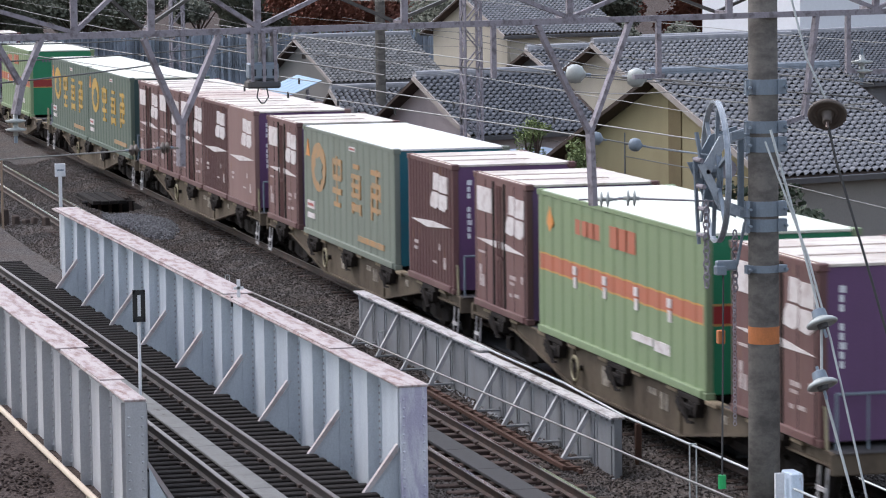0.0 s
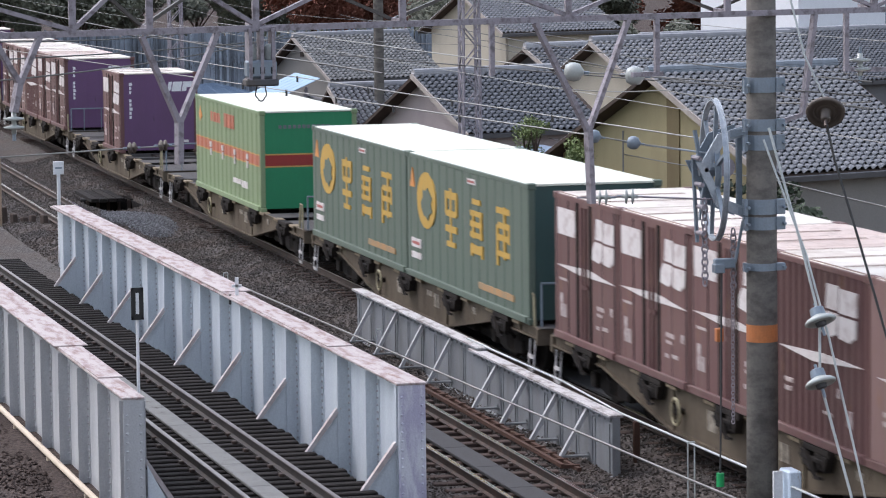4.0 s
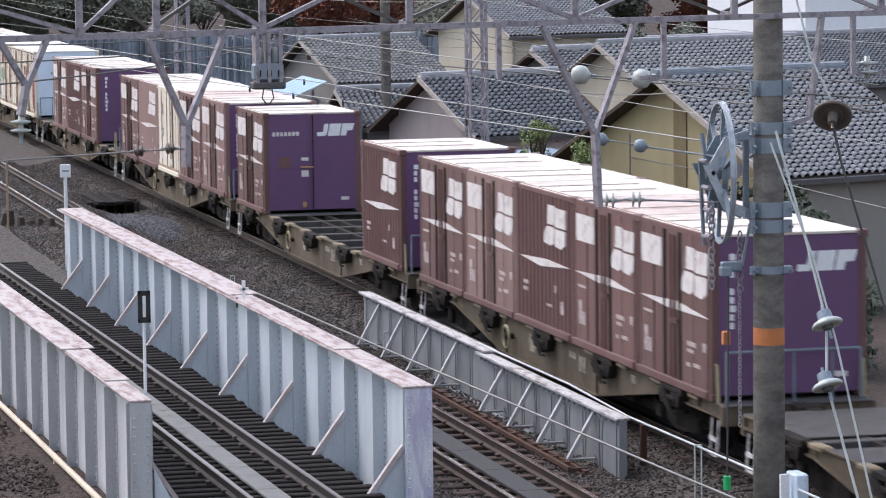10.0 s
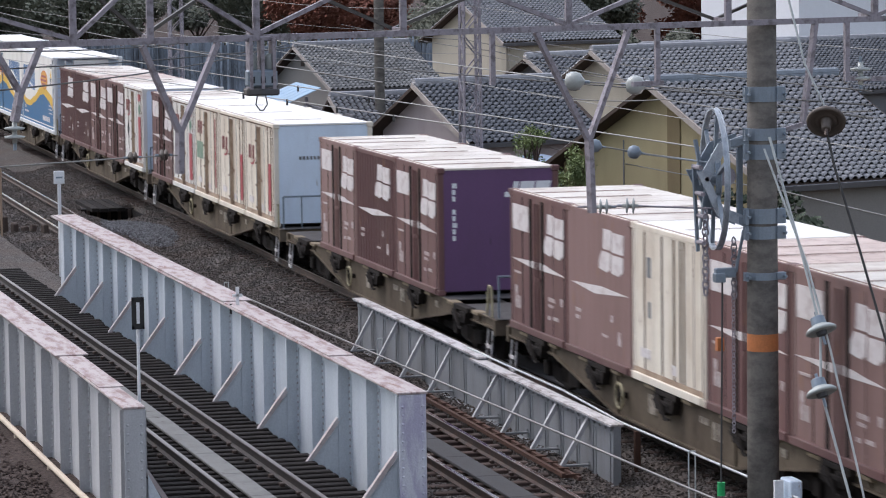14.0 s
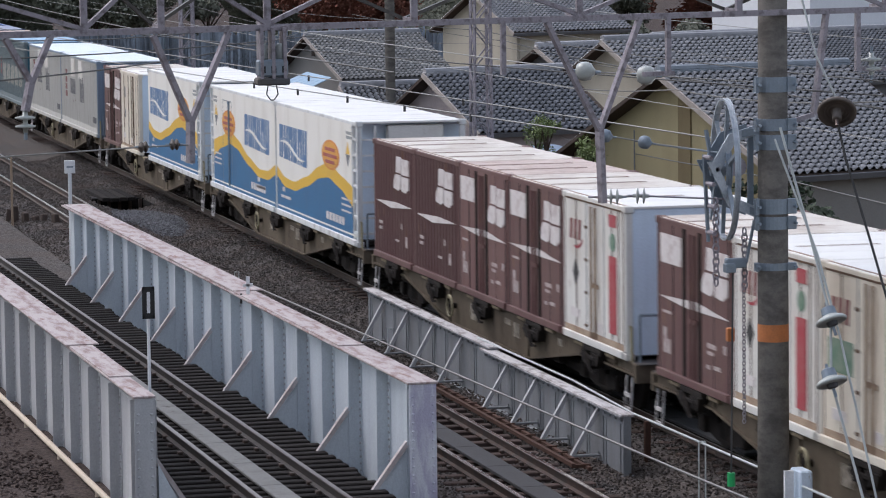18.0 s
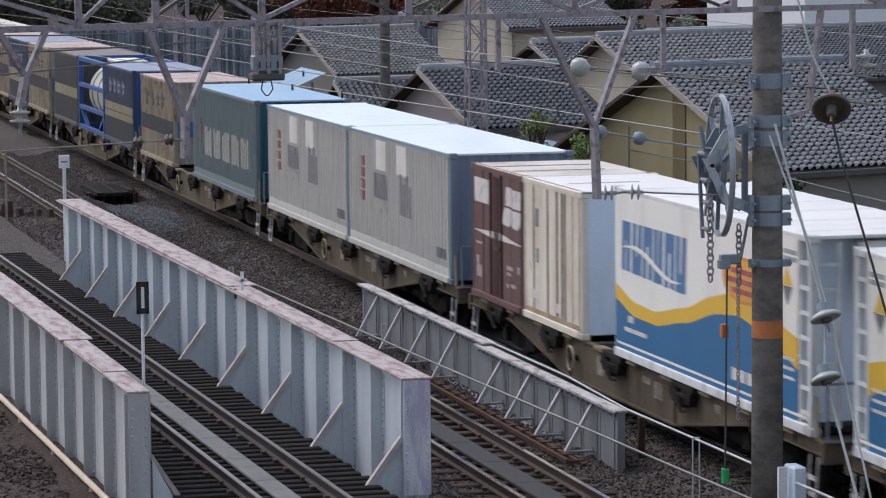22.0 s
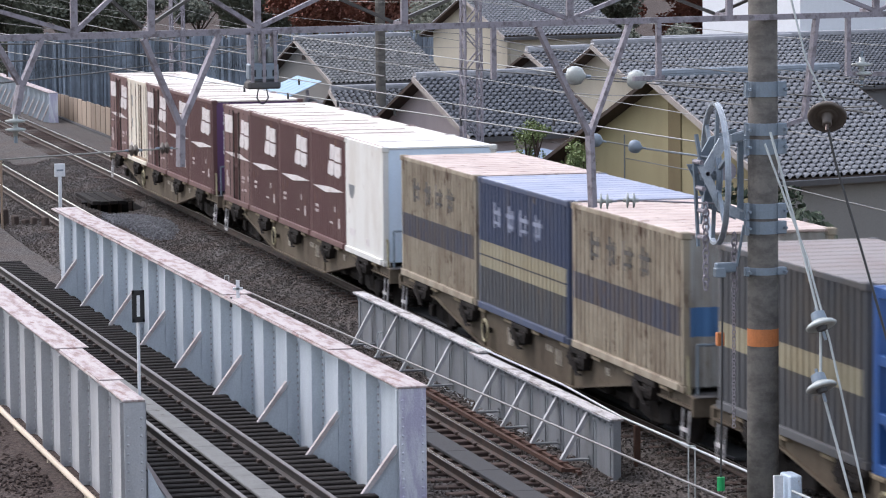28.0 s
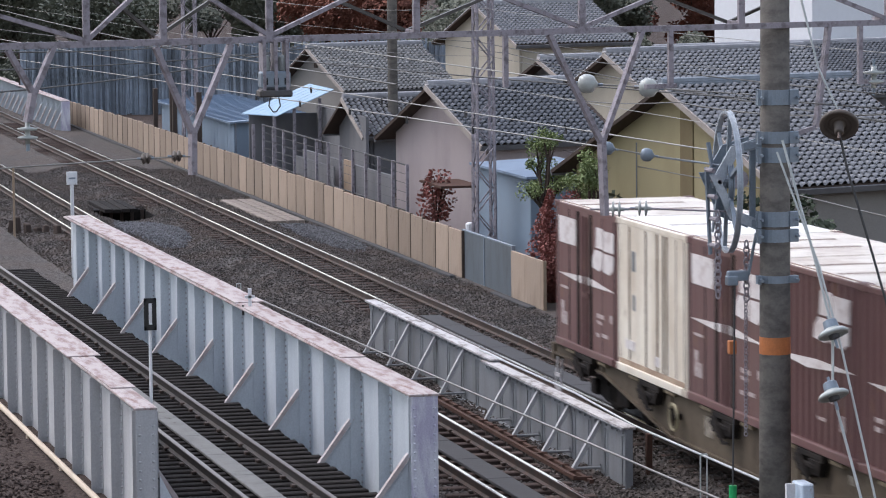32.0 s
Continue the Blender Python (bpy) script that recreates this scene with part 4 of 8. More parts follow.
def roof_seams(c, length, z, n, material="seam"):
    """Narrow grimy joints across a roof and along its edge."""
    r = random.Random(n)
    for i in range(1, n):
        x = -length / 2 + i * length / n
        part("roof_seam", box(B(), x - 0.008, x + 0.008, -W2 + 0.03 + r.uniform(0, 0.3), W2 - 0.03 - r.uniform(0, 0.9), z - 0.02, z + 0.003), material, c)
    part("roof_seam", box(B(), -length / 2 + 0.1, length / 2 - 0.1, -W2 + 0.055, -W2 + 0.075, z - 0.02, z + 0.002), material, c)


def quad_mark(bm, pts, y=-W2, out=0.004):
    """A flat marking on the near wall, from (x, z) points."""
    prism(bm, pts, "y", y - out, y + 0.02)
    return bm


def rect(x0, x1, z0, z1):
    return [(x0, z0), (x1, z0), (x1, z1), (x0, z1)]


def marks(parent, name, material, shapes, label="", y=-W2, one=False):
    """Painted shapes on the near wall: strokes of one sign stay together, separate notices are parts of their own."""
    if not one:
        for s in shapes:
            last = part(name, quad_mark(B(), s, y), material, parent, label)
        return last
    bm = B()
    for k, s in enumerate(shapes):
        quad_mark(bm, s, y, 0.003 + 0.0006 * k)
    return part(name, bm, material, parent, label)


def end_marks(parent, name, material, shapes, length, label=""):
    """Markings on the front end wall, from (y, z) points; each character of a number is a part of its own."""
    if name == "number":
        for s in shapes:
            last = part(name, prism(B(), s, "x", length / 2 - 0.04, length / 2 - 0.014), material, parent, label)
        return last
    bm = B()
    for s in shapes:
        prism(bm, s, "x", length / 2 - 0.04, length / 2 - 0.014)
    return part(name, bm, material, parent, label)


def emblem(x, z, w, h):
    """The operator's slanted block emblem as plain strokes, the first one hooked."""
    s, g = 0.1 * w, 0.02
    return [[(x + w * 0.16, z + h * 0.5 + g), (x + w * 0.5 - g, z + h * 0.5 + g), (x + w * 0.53 - g, z + h), (x + w * 0.2, z + h)],
            [(x + w * 0.5 + g, z + h * 0.47 + g), (x + w * 0.98, z + h * 0.47 + g), (x + w, z + h * 0.96), (x + w * 0.53 + g, z + h * 0.96)],
            [(x, z + h * 0.05), (x + w * 0.3, z), (x + w * 0.47 - g, z + h * 0.08), (x + w * 0.49 - g, z + h * 0.47), (x + w * 0.13, z + h * 0.47), (x + w * 0.02, z + h * 0.3)],
            [(x + w * 0.48 + g, z + h * 0.02), (x + w * 0.78, z - h * 0.02), (x + w * 0.96, z + h * 0.1), (x + w * 0.97, z + h * 0.44), (x + w * 0.5 + g, z + h * 0.44)]]


def end_logo(y, z):
    """The operator's emblem on the end as three slanted plain shapes: a hooked one and two notched blocks."""
    def lean(pts):
        return [(y + u + 0.2 * v, z + v) for u, v in pts]
    return [lean(q) for q in (
        [(0, 0), (0.2, 0), (0.25, 0.05), (0.25, 0.3), (0.14, 0.3), (0.14, 0.1), (0, 0.1)],
        [(0.28, 0), (0.57, 0), (0.57, 0.3), (0.28, 0.3)],
        [(0.6, 0), (0.74, 0), (0.75, 0.12), (0.88, 0.13), (0.9, 0.3), (0.6, 0.3)])]


def number_column(y, z, n, size=0.07):
    return [rect(y, y + size * (0.7 if i % 3 else 1.0), z - i * size * 1.35, z - i * size * 1.35 + size) for i in range(n) if i != 3]


def frame_parts(c, length, height, post, base, name="corner_post"):
    me = mesh(name, box(B(), -0.06, 0.06, -0.06, 0.06, 0.12, height - 0.11, bevel=0.01), post)
    cast = mesh("corner_casting", box(B(), -0.085, 0.085, -0.08, 0.08, 0, 0.115, bevel=0.015), post)
    for sx in (-1, 1):
        for sy in (-1, 1):
            p = piece(name, me, c, pose(sx * (length / 2 - 0.065), sy * (W2 - 0.065), 0))
            for z in (0.0, height - 0.115):
                piece("corner_casting", cast, p, pose(0, 0, z))
    for sy in (-1, 1):
        part("bottom_rail", box(B(), -length / 2 + 0.1, length / 2 - 0.1, sy * W2 - 0.05, sy * W2 + 0.05 if sy < 0 else W2, 0.02, 0.14, bevel=0.01), base, c)
        part("top_rail", box(B(), -length / 2 + 0.1, length / 2 - 0.1, sy * (W2 - 0.05) - 0.045, sy * (W2 - 0.05) + 0.045, height - 0.1, height - 0.02, bevel=0.01), post, c)


def walls(c, length, height, side_mat, end_mat, pitch, depth, bands=None, end_bands=None, end_pitch=0.0, lean=0.12, flat=0.5):
    bands = bands or [(0.12, height - 0.08, 0)]
    for s in (-1, 1):
        bm = corrugated(B(), length - 0.16, bands, s, pitch, depth, flat, lean=lean)
        bmesh.ops.remove_doubles(bm, verts=bm.verts[:], dist=0.0005)
        part("side_wall", bm, side_mat, c)
    for s in (-1, 1):
        bm = B()
        w = 2 * W2 - 0.2
        n = max(1, round(w / end_pitch)) if end_pitch else 3
        d = 0.035 if end_pitch else 0.006
        prof = []
        for i in range(n):
            y, p = -w / 2 + i * w / n, w / n
            prof += [(y, 0), (y + p * 0.3, 0), (y + p * 0.4, d), (y + p * 0.9, d)]
        prof.append((w / 2, 0))
        for z0, z1, mi in (end_bands or [(0.08, height - 0.06, 0)]):
            lo = [bm.verts.new((s * (length / 2 - 0.02 - q), y, z0)) for y, q in prof]
            hi = [bm.verts.new((s * (length / 2 - 0.02 - q), y, z1)) for y, q in prof]
            for i in range(len(prof) - 1):
                q = (lo[i], lo[i + 1], hi[i + 1], hi[i])
                bm.faces.new(q if s > 0 else q[::-1]).material_index = mi
        bmesh.ops.remove_doubles(bm, verts=bm.verts[:], dist=0.0005)
        part("end_wall", bm, end_mat, c)
    part("floor", box(B(), -length / 2 + 0.08, length / 2 - 0.08, -W2 + 0.06, W2 - 0.06, 0.05, 0.12), "under", c)


def door_lines(c):
    """Dark joints and lock bars of a side door on a white box."""
    for x in (-0.42, 0.62):
        part("door_seal", box(B(), x - 0.014, x + 0.014, -W2 - 0.006, -W2 + 0.02, 0.12, H - 0.1), "grey_mark", c)
    for x, d in ((-1.72, 0.022), (-1.06, 0.006), (1.06, 0.006), (1.45, 0.006), (1.72, 0.022)):
        part("panel_joint", box(B(), x - d, x + d, -W2 - 0.003, -W2 + 0.02, 0.12, H - 0.1), "rust_dark", c, "thin rusty panel joint")
    for z in (0.3, 0.85, 1.4, 1.95):
        part("hinge", box(B(), -0.5, -0.36, -W2 - 0.02, -W2 + 0.01, z, z + 0.05, bevel=0.006), "rust_dark", c)
    part("top_edge", box(B(), -1.75, 1.75, -W2 - 0.004, -W2 + 0.01, H - 0.115, H - 0.085), "rust_dark", c, "dark rusty top edge")
    bm = B()
    for x in (-0.05, 0.2):
        rod(bm, (x, -W2 - 0.035, 0.15), (x, -W2 - 0.035, H - 0.15), 0.024)
        box(bm, x - 0.04, x + 0.1, -W2 - 0.04, -W2, 1.0, 1.07)
    part("lock_rod", bm, "rust_edge", c)
    part("kick_plate", box(B(), -1.75, 1.75, -W2 - 0.01, -W2 + 0.01, 0.1, 0.24), "rust_edge", c, "rust-stained bottom edge")


def small_box(look_, roof_mat="roof_pale", front="purple", label="", end_doors=False):
    """A twelve-foot box container. look_: doors, ribbed, plain, worn, white, smooth_white."""
    white = look_ in ("white", "smooth_white", "striped_white", "panel_white", "bare_white")
    side = {"worn": "brown_worn", "plain": "brown_worn", "panel_white": "cream_body", "bare_white": "cream_body", "white": "cream_body"}.get(look_, "white_body" if white else "brown")
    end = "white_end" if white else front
    c = thing("small_container", Matrix(), label, "container", "small containers on the goods train")
    pitch, depth = {"ribbed": (0.26, 0.035), "white": (0.46, 0.02), "striped_white": (1.2, 0.012), "panel_white": (1.2, 0.012), "bare_white": (0.6, 0.016), "smooth_white": (3.5, 0.004), "plain": (1.2, 0.006)}.get(look_, (0.9, 0.008))
    walls(c, L12, H, side, end, pitch, depth)
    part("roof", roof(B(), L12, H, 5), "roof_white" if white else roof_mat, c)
    roof_seams(c, L12, H, 2 if white else 3)
    frame_parts(c, L12, H, side, side if white else "brown")
    if look_ in ("doors", "worn"):
        for x, d in ((-0.44, 0.05), (0.33, 0.05), (-1.71, 0.02), (1.71, 0.02), (-1.0, 0.012), (1.0, 0.012)):
            part("door_seal", box(B(), x - d, x + d, -W2 - (0.012 if d > 0.03 else 0.0025), -W2 + 0.02, 0.12, H - 0.1, bevel=0.002), "under", c, "dark door joint")
        bm = B()
        for x in (-0.06, 0.14):
            rod(bm, (x, -W2 - 0.03, 0.15), (x, -W2 - 0.03, H - 0.15), 0.02)
            box(bm, x - 0.04, x + 0.1, -W2 - 0.04, -W2, 1.0, 1.07)
        part("lock_rod", bm, side, c)
        marks(c, "marking", "mark", [rect(-1.64, -0.58, 1.8, 2.25)], "white name panel")
        marks(c, "emblem_block", "mark", emblem(0.42, 1.5, 1.28, 0.72), "white slanted emblem block")
        marks(c, "stripe", "mark", [[(-1.72, 1.27), (-0.4, 1.2), (1.72, 1.22), (0.2, 1.34)]], "white tapering stripe")
        marks(c, "notice", "mark_faint", [rect(-1.5, -1.36, 0.4, 0.8), rect(-1.3, -1.16, 0.4, 0.62), rect(0.7, 1.1, 0.72, 0.79), rect(0.7, 1.0, 0.62, 0.67), rect(1.0, 1.3, 0.42, 0.48), rect(0.65, 0.8, 0.4, 0.46), rect(1.45, 1.58, 0.7, 0.83), rect(-1.55, -1.1, 1.02, 1.06)], "small faded white notice")
    elif look_ in ("ribbed", "plain"):
        y = -W2
        marks(c, "emblem_block", "mark", emblem(0.05, 1.55, 1.4, 0.7), "white slanted emblem block", y)
        marks(c, "stripe", "mark", [[(-1.6, 1.22), (-0.2, 1.14), (1.65, 1.26), (0.2, 1.29)]], "white tapering stripe", y)
        marks(c, "notice", "mark_faint", [rect(-1.35, -1.05, 0.74, 0.8), rect(-1.35, -1.12, 0.62, 0.68), rect(1.1, 1.26, 0.42, 0.64), rect(0.7, 0.82, 0.76, 0.88), rect(0.2, 0.5, 0.48, 0.52)], "small faded white notice", y)
    else:
        if look_ in ("striped_white", "bare_white", "panel_white"):
            ez = {"striped_white": 1.72, "bare_white": 1.5, "panel_white": 1.72}[look_]
            marks(c, "emblem", "maroon_mark", [[(x, ez), (x + 0.13, ez), (x + 0.17, ez + 0.34), (x + 0.04, ez + 0.34)] for x in (-1.46, -1.2, -0.94)], "dark red plain emblem block")
            if look_ != "panel_white":
                arc = [(-1.2 + 0.55 * t, ez - 0.12 - 0.09 * math.sin(math.pi * t) + 0.14 * t) for t in [k / 8 for k in range(9)]]
                marks(c, "swoosh", "crimson", [arc + [(x, z + 0.05 * math.sin(math.pi * (k + 0.5) / 9)) for k, (x, z) in reversed(list(enumerate(arc)))]], "red curve under the emblem")
        if look_ == "striped_white":
            marks(c, "stripe", "crimson", [rect(0.9, 1.3, 0.35, 1.62), rect(0.9, 1.3, 2.1, 2.3)], "red vertical stripe")
            marks(c, "diamond_mark", "black", [[(-1.1, 0.95), (-0.94, 1.16), (-1.1, 1.38), (-1.26, 1.16)]], "black diamond mark")
            marks(c, "round_mark", "green_mark", [[(1.1 + 0.15 * math.cos(k * math.pi / 6), 1.85 + 0.15 * math.sin(k * math.pi / 6)) for k in range(12)]], "small green round mark")
            door_lines(c)
        elif look_ == "bare_white":
            marks(c, "stripe", "crimson", [rect(1.12, 1.42, 0.35, 1.5)], "red vertical stripe")
            door_lines(c)
        elif look_ == "panel_white":
            marks(c, "panel", "green_mark", [rect(-1.58, -0.6, 1.05, 1.5)], "faded green panel")
            marks(c, "stripe", "crimson", [rect(1.2, 1.26, 0.4, 2.2)], "thin red vertical stripe")
            door_lines(c)
        elif look_ == "smooth_white":
            marks(c, "emblem", "grey_mark", [[(-1.2 + 0.28 * math.cos(a), 1.5 + 0.3 * math.sin(a)) for a in [math.pi * (1 + k / 8) for k in range(9)]]], "grey round emblem")
        else:
            marks(c, "emblem", "grey_mark", [rect(-1.05, -0.85, 1.68, 2.0), rect(-1.0, -0.86, 1.05, 1.3)], "faint grey emblem")
        if look_ == "white":
            for x in (-1.72, -1.2, -0.3, 0.3, 0.62, 0.8, 1.3, 1.72):
                part("panel_joint", box(B(), x - 0.008, x + 0.008, -W2 - 0.004, -W2 + 0.03, 0.14, H - 0.12), "rust_dark", c, "thin rusty panel joint")
            part("kick_plate", box(B(), -1.75, 1.75, -W2 - 0.01, -W2 + 0.01, 0.1, 0.22), "rust_edge", c, "rust-stained bottom edge")
        marks(c, "notice", "mark", [rect(-1.4, -0.9, 0.4, 0.55), rect(0.2, 0.45, 0.3, 0.45)])
    if end == "purple":
        for q in end_logo(0.12, 1.9):
            end_marks(c, "end_emblem", "white_paint", [q], L12, "pale slanted emblem")
        if end_doors:
            part("end_door_seam", box(B(), L12 / 2 - 0.03, L12 / 2 - 0.012, -0.01, 0.03, 0.1, H - 0.08), "under", c, "dark joint of the end doors")
            part("end_bolt", rod(B(), (L12 / 2 - 0.005, -0.02, 0.15), (L12 / 2 - 0.005, -0.02, H - 0.15), 0.02), "purple", c)
            part("handle", box(B(), L12 / 2 - 0.02, L12 / 2 + 0.02, -0.3, 0.02, 1.12, 1.16, bevel=0.008), "tan_mark", c, "yellowed door handle")
            part("bolt_foot", box(B(), L12 / 2 - 0.02, L12 / 2 + 0.02, -0.26, -0.16, 0.14, 0.28, bevel=0.01), "tan_mark", c, "yellowed bolt foot")
            end_marks(c, "notice", "mark", [rect(-0.28, -0.1, 1.3, 1.38)], L12)
            end_marks(c, "notice", "mark", [rect(-0.28, -0.1, 0.9, 1.06)], L12)
            end_marks(c, "rust_patch", "brown", [rect(-0.85, -0.55, 1.12, 1.4)], L12, "dull brown paint patch")
            end_marks(c, "number", "mark", [rect(-1.0 + k * 0.1, -0.93 + k * 0.1, 1.92, 2.02) for k in range(7)], L12, "row of small white characters")
        if not end_doors:
            end_marks(c, "number", "white_paint", number_column(-0.93, 2.1, 9, 0.095), L12, "upright row of small white characters")
        end_marks(c, "notice", "mark", [rect(0.72, 0.92, 0.3, 0.38)], L12)
    elif white:
        end_marks(c, "number", "grey_mark", [rect(-0.6 + i * 0.09, -0.54 + i * 0.09, 1.62, 1.7) for i in range(10)], L12, "row of small dark characters")
    for x in (-1.0, 0.95):
        part("fork_pocket", box(B(), x - 0.28, x + 0.28, -W2 - 0.02, -W2 + 0.3, 0.0, 0.1, bevel=0.01), "under", c, "dark fork pocket")
    return c


def large_lime():
    c = thing("large_container", Matrix(), "lime green long container with glare-paled sides and a red band", "container", "large containers on the goods train")
    bands = [(0.12, 1.1, 0), (1.1, 1.13, 2), (1.13, 1.38, 1), (1.38, 1.41, 2), (1.41, H - 0.08, 0)]
    walls(c, L31, H, ["lime", "red_band", "orange_edge"], ["green_end_shaded", "red_band_shaded", "orange_edge"], 0.62, 0.028, bands, [(0.08, 1.1, 0), (1.1, 1.135, 2), (1.135, 1.4, 1), (1.4, 1.435, 2), (1.435, H - 0.06, 0)])
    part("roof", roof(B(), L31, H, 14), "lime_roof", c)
    frame_parts(c, L31, H, "lime", "lime")
    marks(c, "lettering", "red_band", [rect(-2.3 + i * 0.38, -2.02 + i * 0.38, 1.9, 2.15) for i in range(4)] + [rect(-0.3 + i * 0.5, 0.1 + i * 0.5, 1.85, 2.2) for i in range(3)], "faded red lettering")
    marks(c, "emblem", "orange_mark", [[(-4.1, 1.95), (-3.9, 1.8), (-3.7, 1.95), (-3.9, 2.25)]], "faded orange emblem")
    marks(c, "label", "mark", [rect(-2.5 + i * 1.75, -2.3 + i * 1.75, 1.2, 1.34) for i in range(4)] + [rect(-2.45 + i * 1.75, -2.3 + i * 1.75, 0.98, 1.16) for i in range(4)], "white labels on the band")
    marks(c, "notice", "mark", [rect(0.9, 2.0, 0.5, 0.62), rect(2.1, 2.9, 0.45, 0.62)], "white small print")
    end_marks(c, "number", "grey_mark", [rect(-0.75 + i * 0.12, -0.67 + i * 0.12, 2.05, 2.14) for i in range(11)], L31, "row of dark characters")
    return c


def large_courier(side, end, roof_mat, mark, label):
    c = thing("large_container", Matrix(), label, "container", "large containers on the goods train")
    walls(c, L31, H, side, end, 0.62, 0.02)
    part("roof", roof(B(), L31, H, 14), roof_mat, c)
    frame_parts(c, L31, H, side, side)
    e = [(-3.0 + 0.78 * math.cos(2 * math.pi * k / 24), 1.62 + 0.56 * math.sin(2 * math.pi * k / 24)) for k in range(24)]
    em = marks(c, "emblem", mark, [e], "round yellow emblem")
    bm = B()
    prism(bm, [(-2.92 + 0.42 * math.cos(2 * math.pi * k / 14) * (1.15 if k % 3 else 0.8), 1.56 + 0.3 * math.sin(2 * math.pi * k / 14) * (1.1 if k % 2 else 0.85)) for k in range(14)], "y", -W2 - 0.02, -W2 - 0.005)
    part("emblem_shape", bm, side, em)
    for k in range(3):
        x = -1.5 + k * 1.95
        rows = ((0.95, 1.8, 0.14), (0.78, 1.46, 0.12), (0.9, 1.16, 0.13), (0.66, 0.88, 0.1)) if k == 0 else ((0.6, 1.84, 0.1), (0.9, 1.62, 0.1), (0.9, 1.42, 0.1), (0.9, 1.22, 0.1), (0.7, 0.92, 0.16)) if k == 1 else ((0.95, 1.82, 0.11), (0.72, 1.55, 0.11), (0.72, 1.33, 0.11), (0.95, 1.04, 0.1))
        st = [rect(x + (1 - w) / 2, x + (1 + w) / 2, z, z + h) for w, z, h in rows]
        for u, z0, z1 in ((0.42, 0.88, 2.0), (0.05, 1.5, 1.9), (0.86, 1.5, 1.9)) if k == 0 else ((0.2, 1.2, 1.7), (0.78, 1.2, 1.7), (0.08, 0.86, 1.1), (0.86, 0.86, 1.1)) if k == 1 else ((0.02, 0.86, 1.6), (0.52, 1.0, 1.95), (0.85, 1.3, 1.66)):
            st.append(rect(x + u, x + u + 0.13, z0, z1))
        marks(c, "lettering", mark, st, "large bars in place of characters", one=True)
    marks(c, "notice", "mark", [rect(0.3, 0.9, 2.2, 2.3), rect(-4.3, -3.5, 0.62, 0.8), rect(-4.3, -3.5, 0.4, 0.52)], "pale small print")
    marks(c, "notice_line", "red_mark", [rect(-4.22, -3.6, 0.68, 0.74), rect(0.36, 0.84, 2.23, 2.27)], "red small print", -W2 - 0.004)
    marks(c, "notice", "tan_mark", [rect(1.1, 3.6, 0.3, 0.42)])
    marks(c, "corner_mark", "orange_mark", [[(-4.4, 1.82), (-3.98, 1.82), (-4.1, 1.98), (-4.19, 2.2), (-4.28, 1.98)]], "small orange mark")
    return c


CREST = [(-4.65, 1.08), (-3.6, 0.88), (-2.5, 0.85), (-1.0, 1.05), (0.5, 1.36), (1.3, 1.48), (2.1, 1.45), (3.0, 1.32), (4.65, 1.12)]
TROUGH = [(-4.65, 0.86), (-3.6, 0.67), (-2.4, 0.66), (-1.0, 0.84), (0.7, 1.14), (1.6, 1.2), (3.0, 1.04), (4.0, 0.82), (4.65, 0.58)]


def wave(x, k):
    """Height of one edge of the wave along the side."""
    for (a, p), (b, q) in zip(k, k[1:]):
        if x <= b:
            t = (x - a) / (b - a)
            return p + (q - p) * (0.5 * t + 0.5 * t * t * (3 - 2 * t))
    return k[-1][1]


TALL_BOX = 1.105


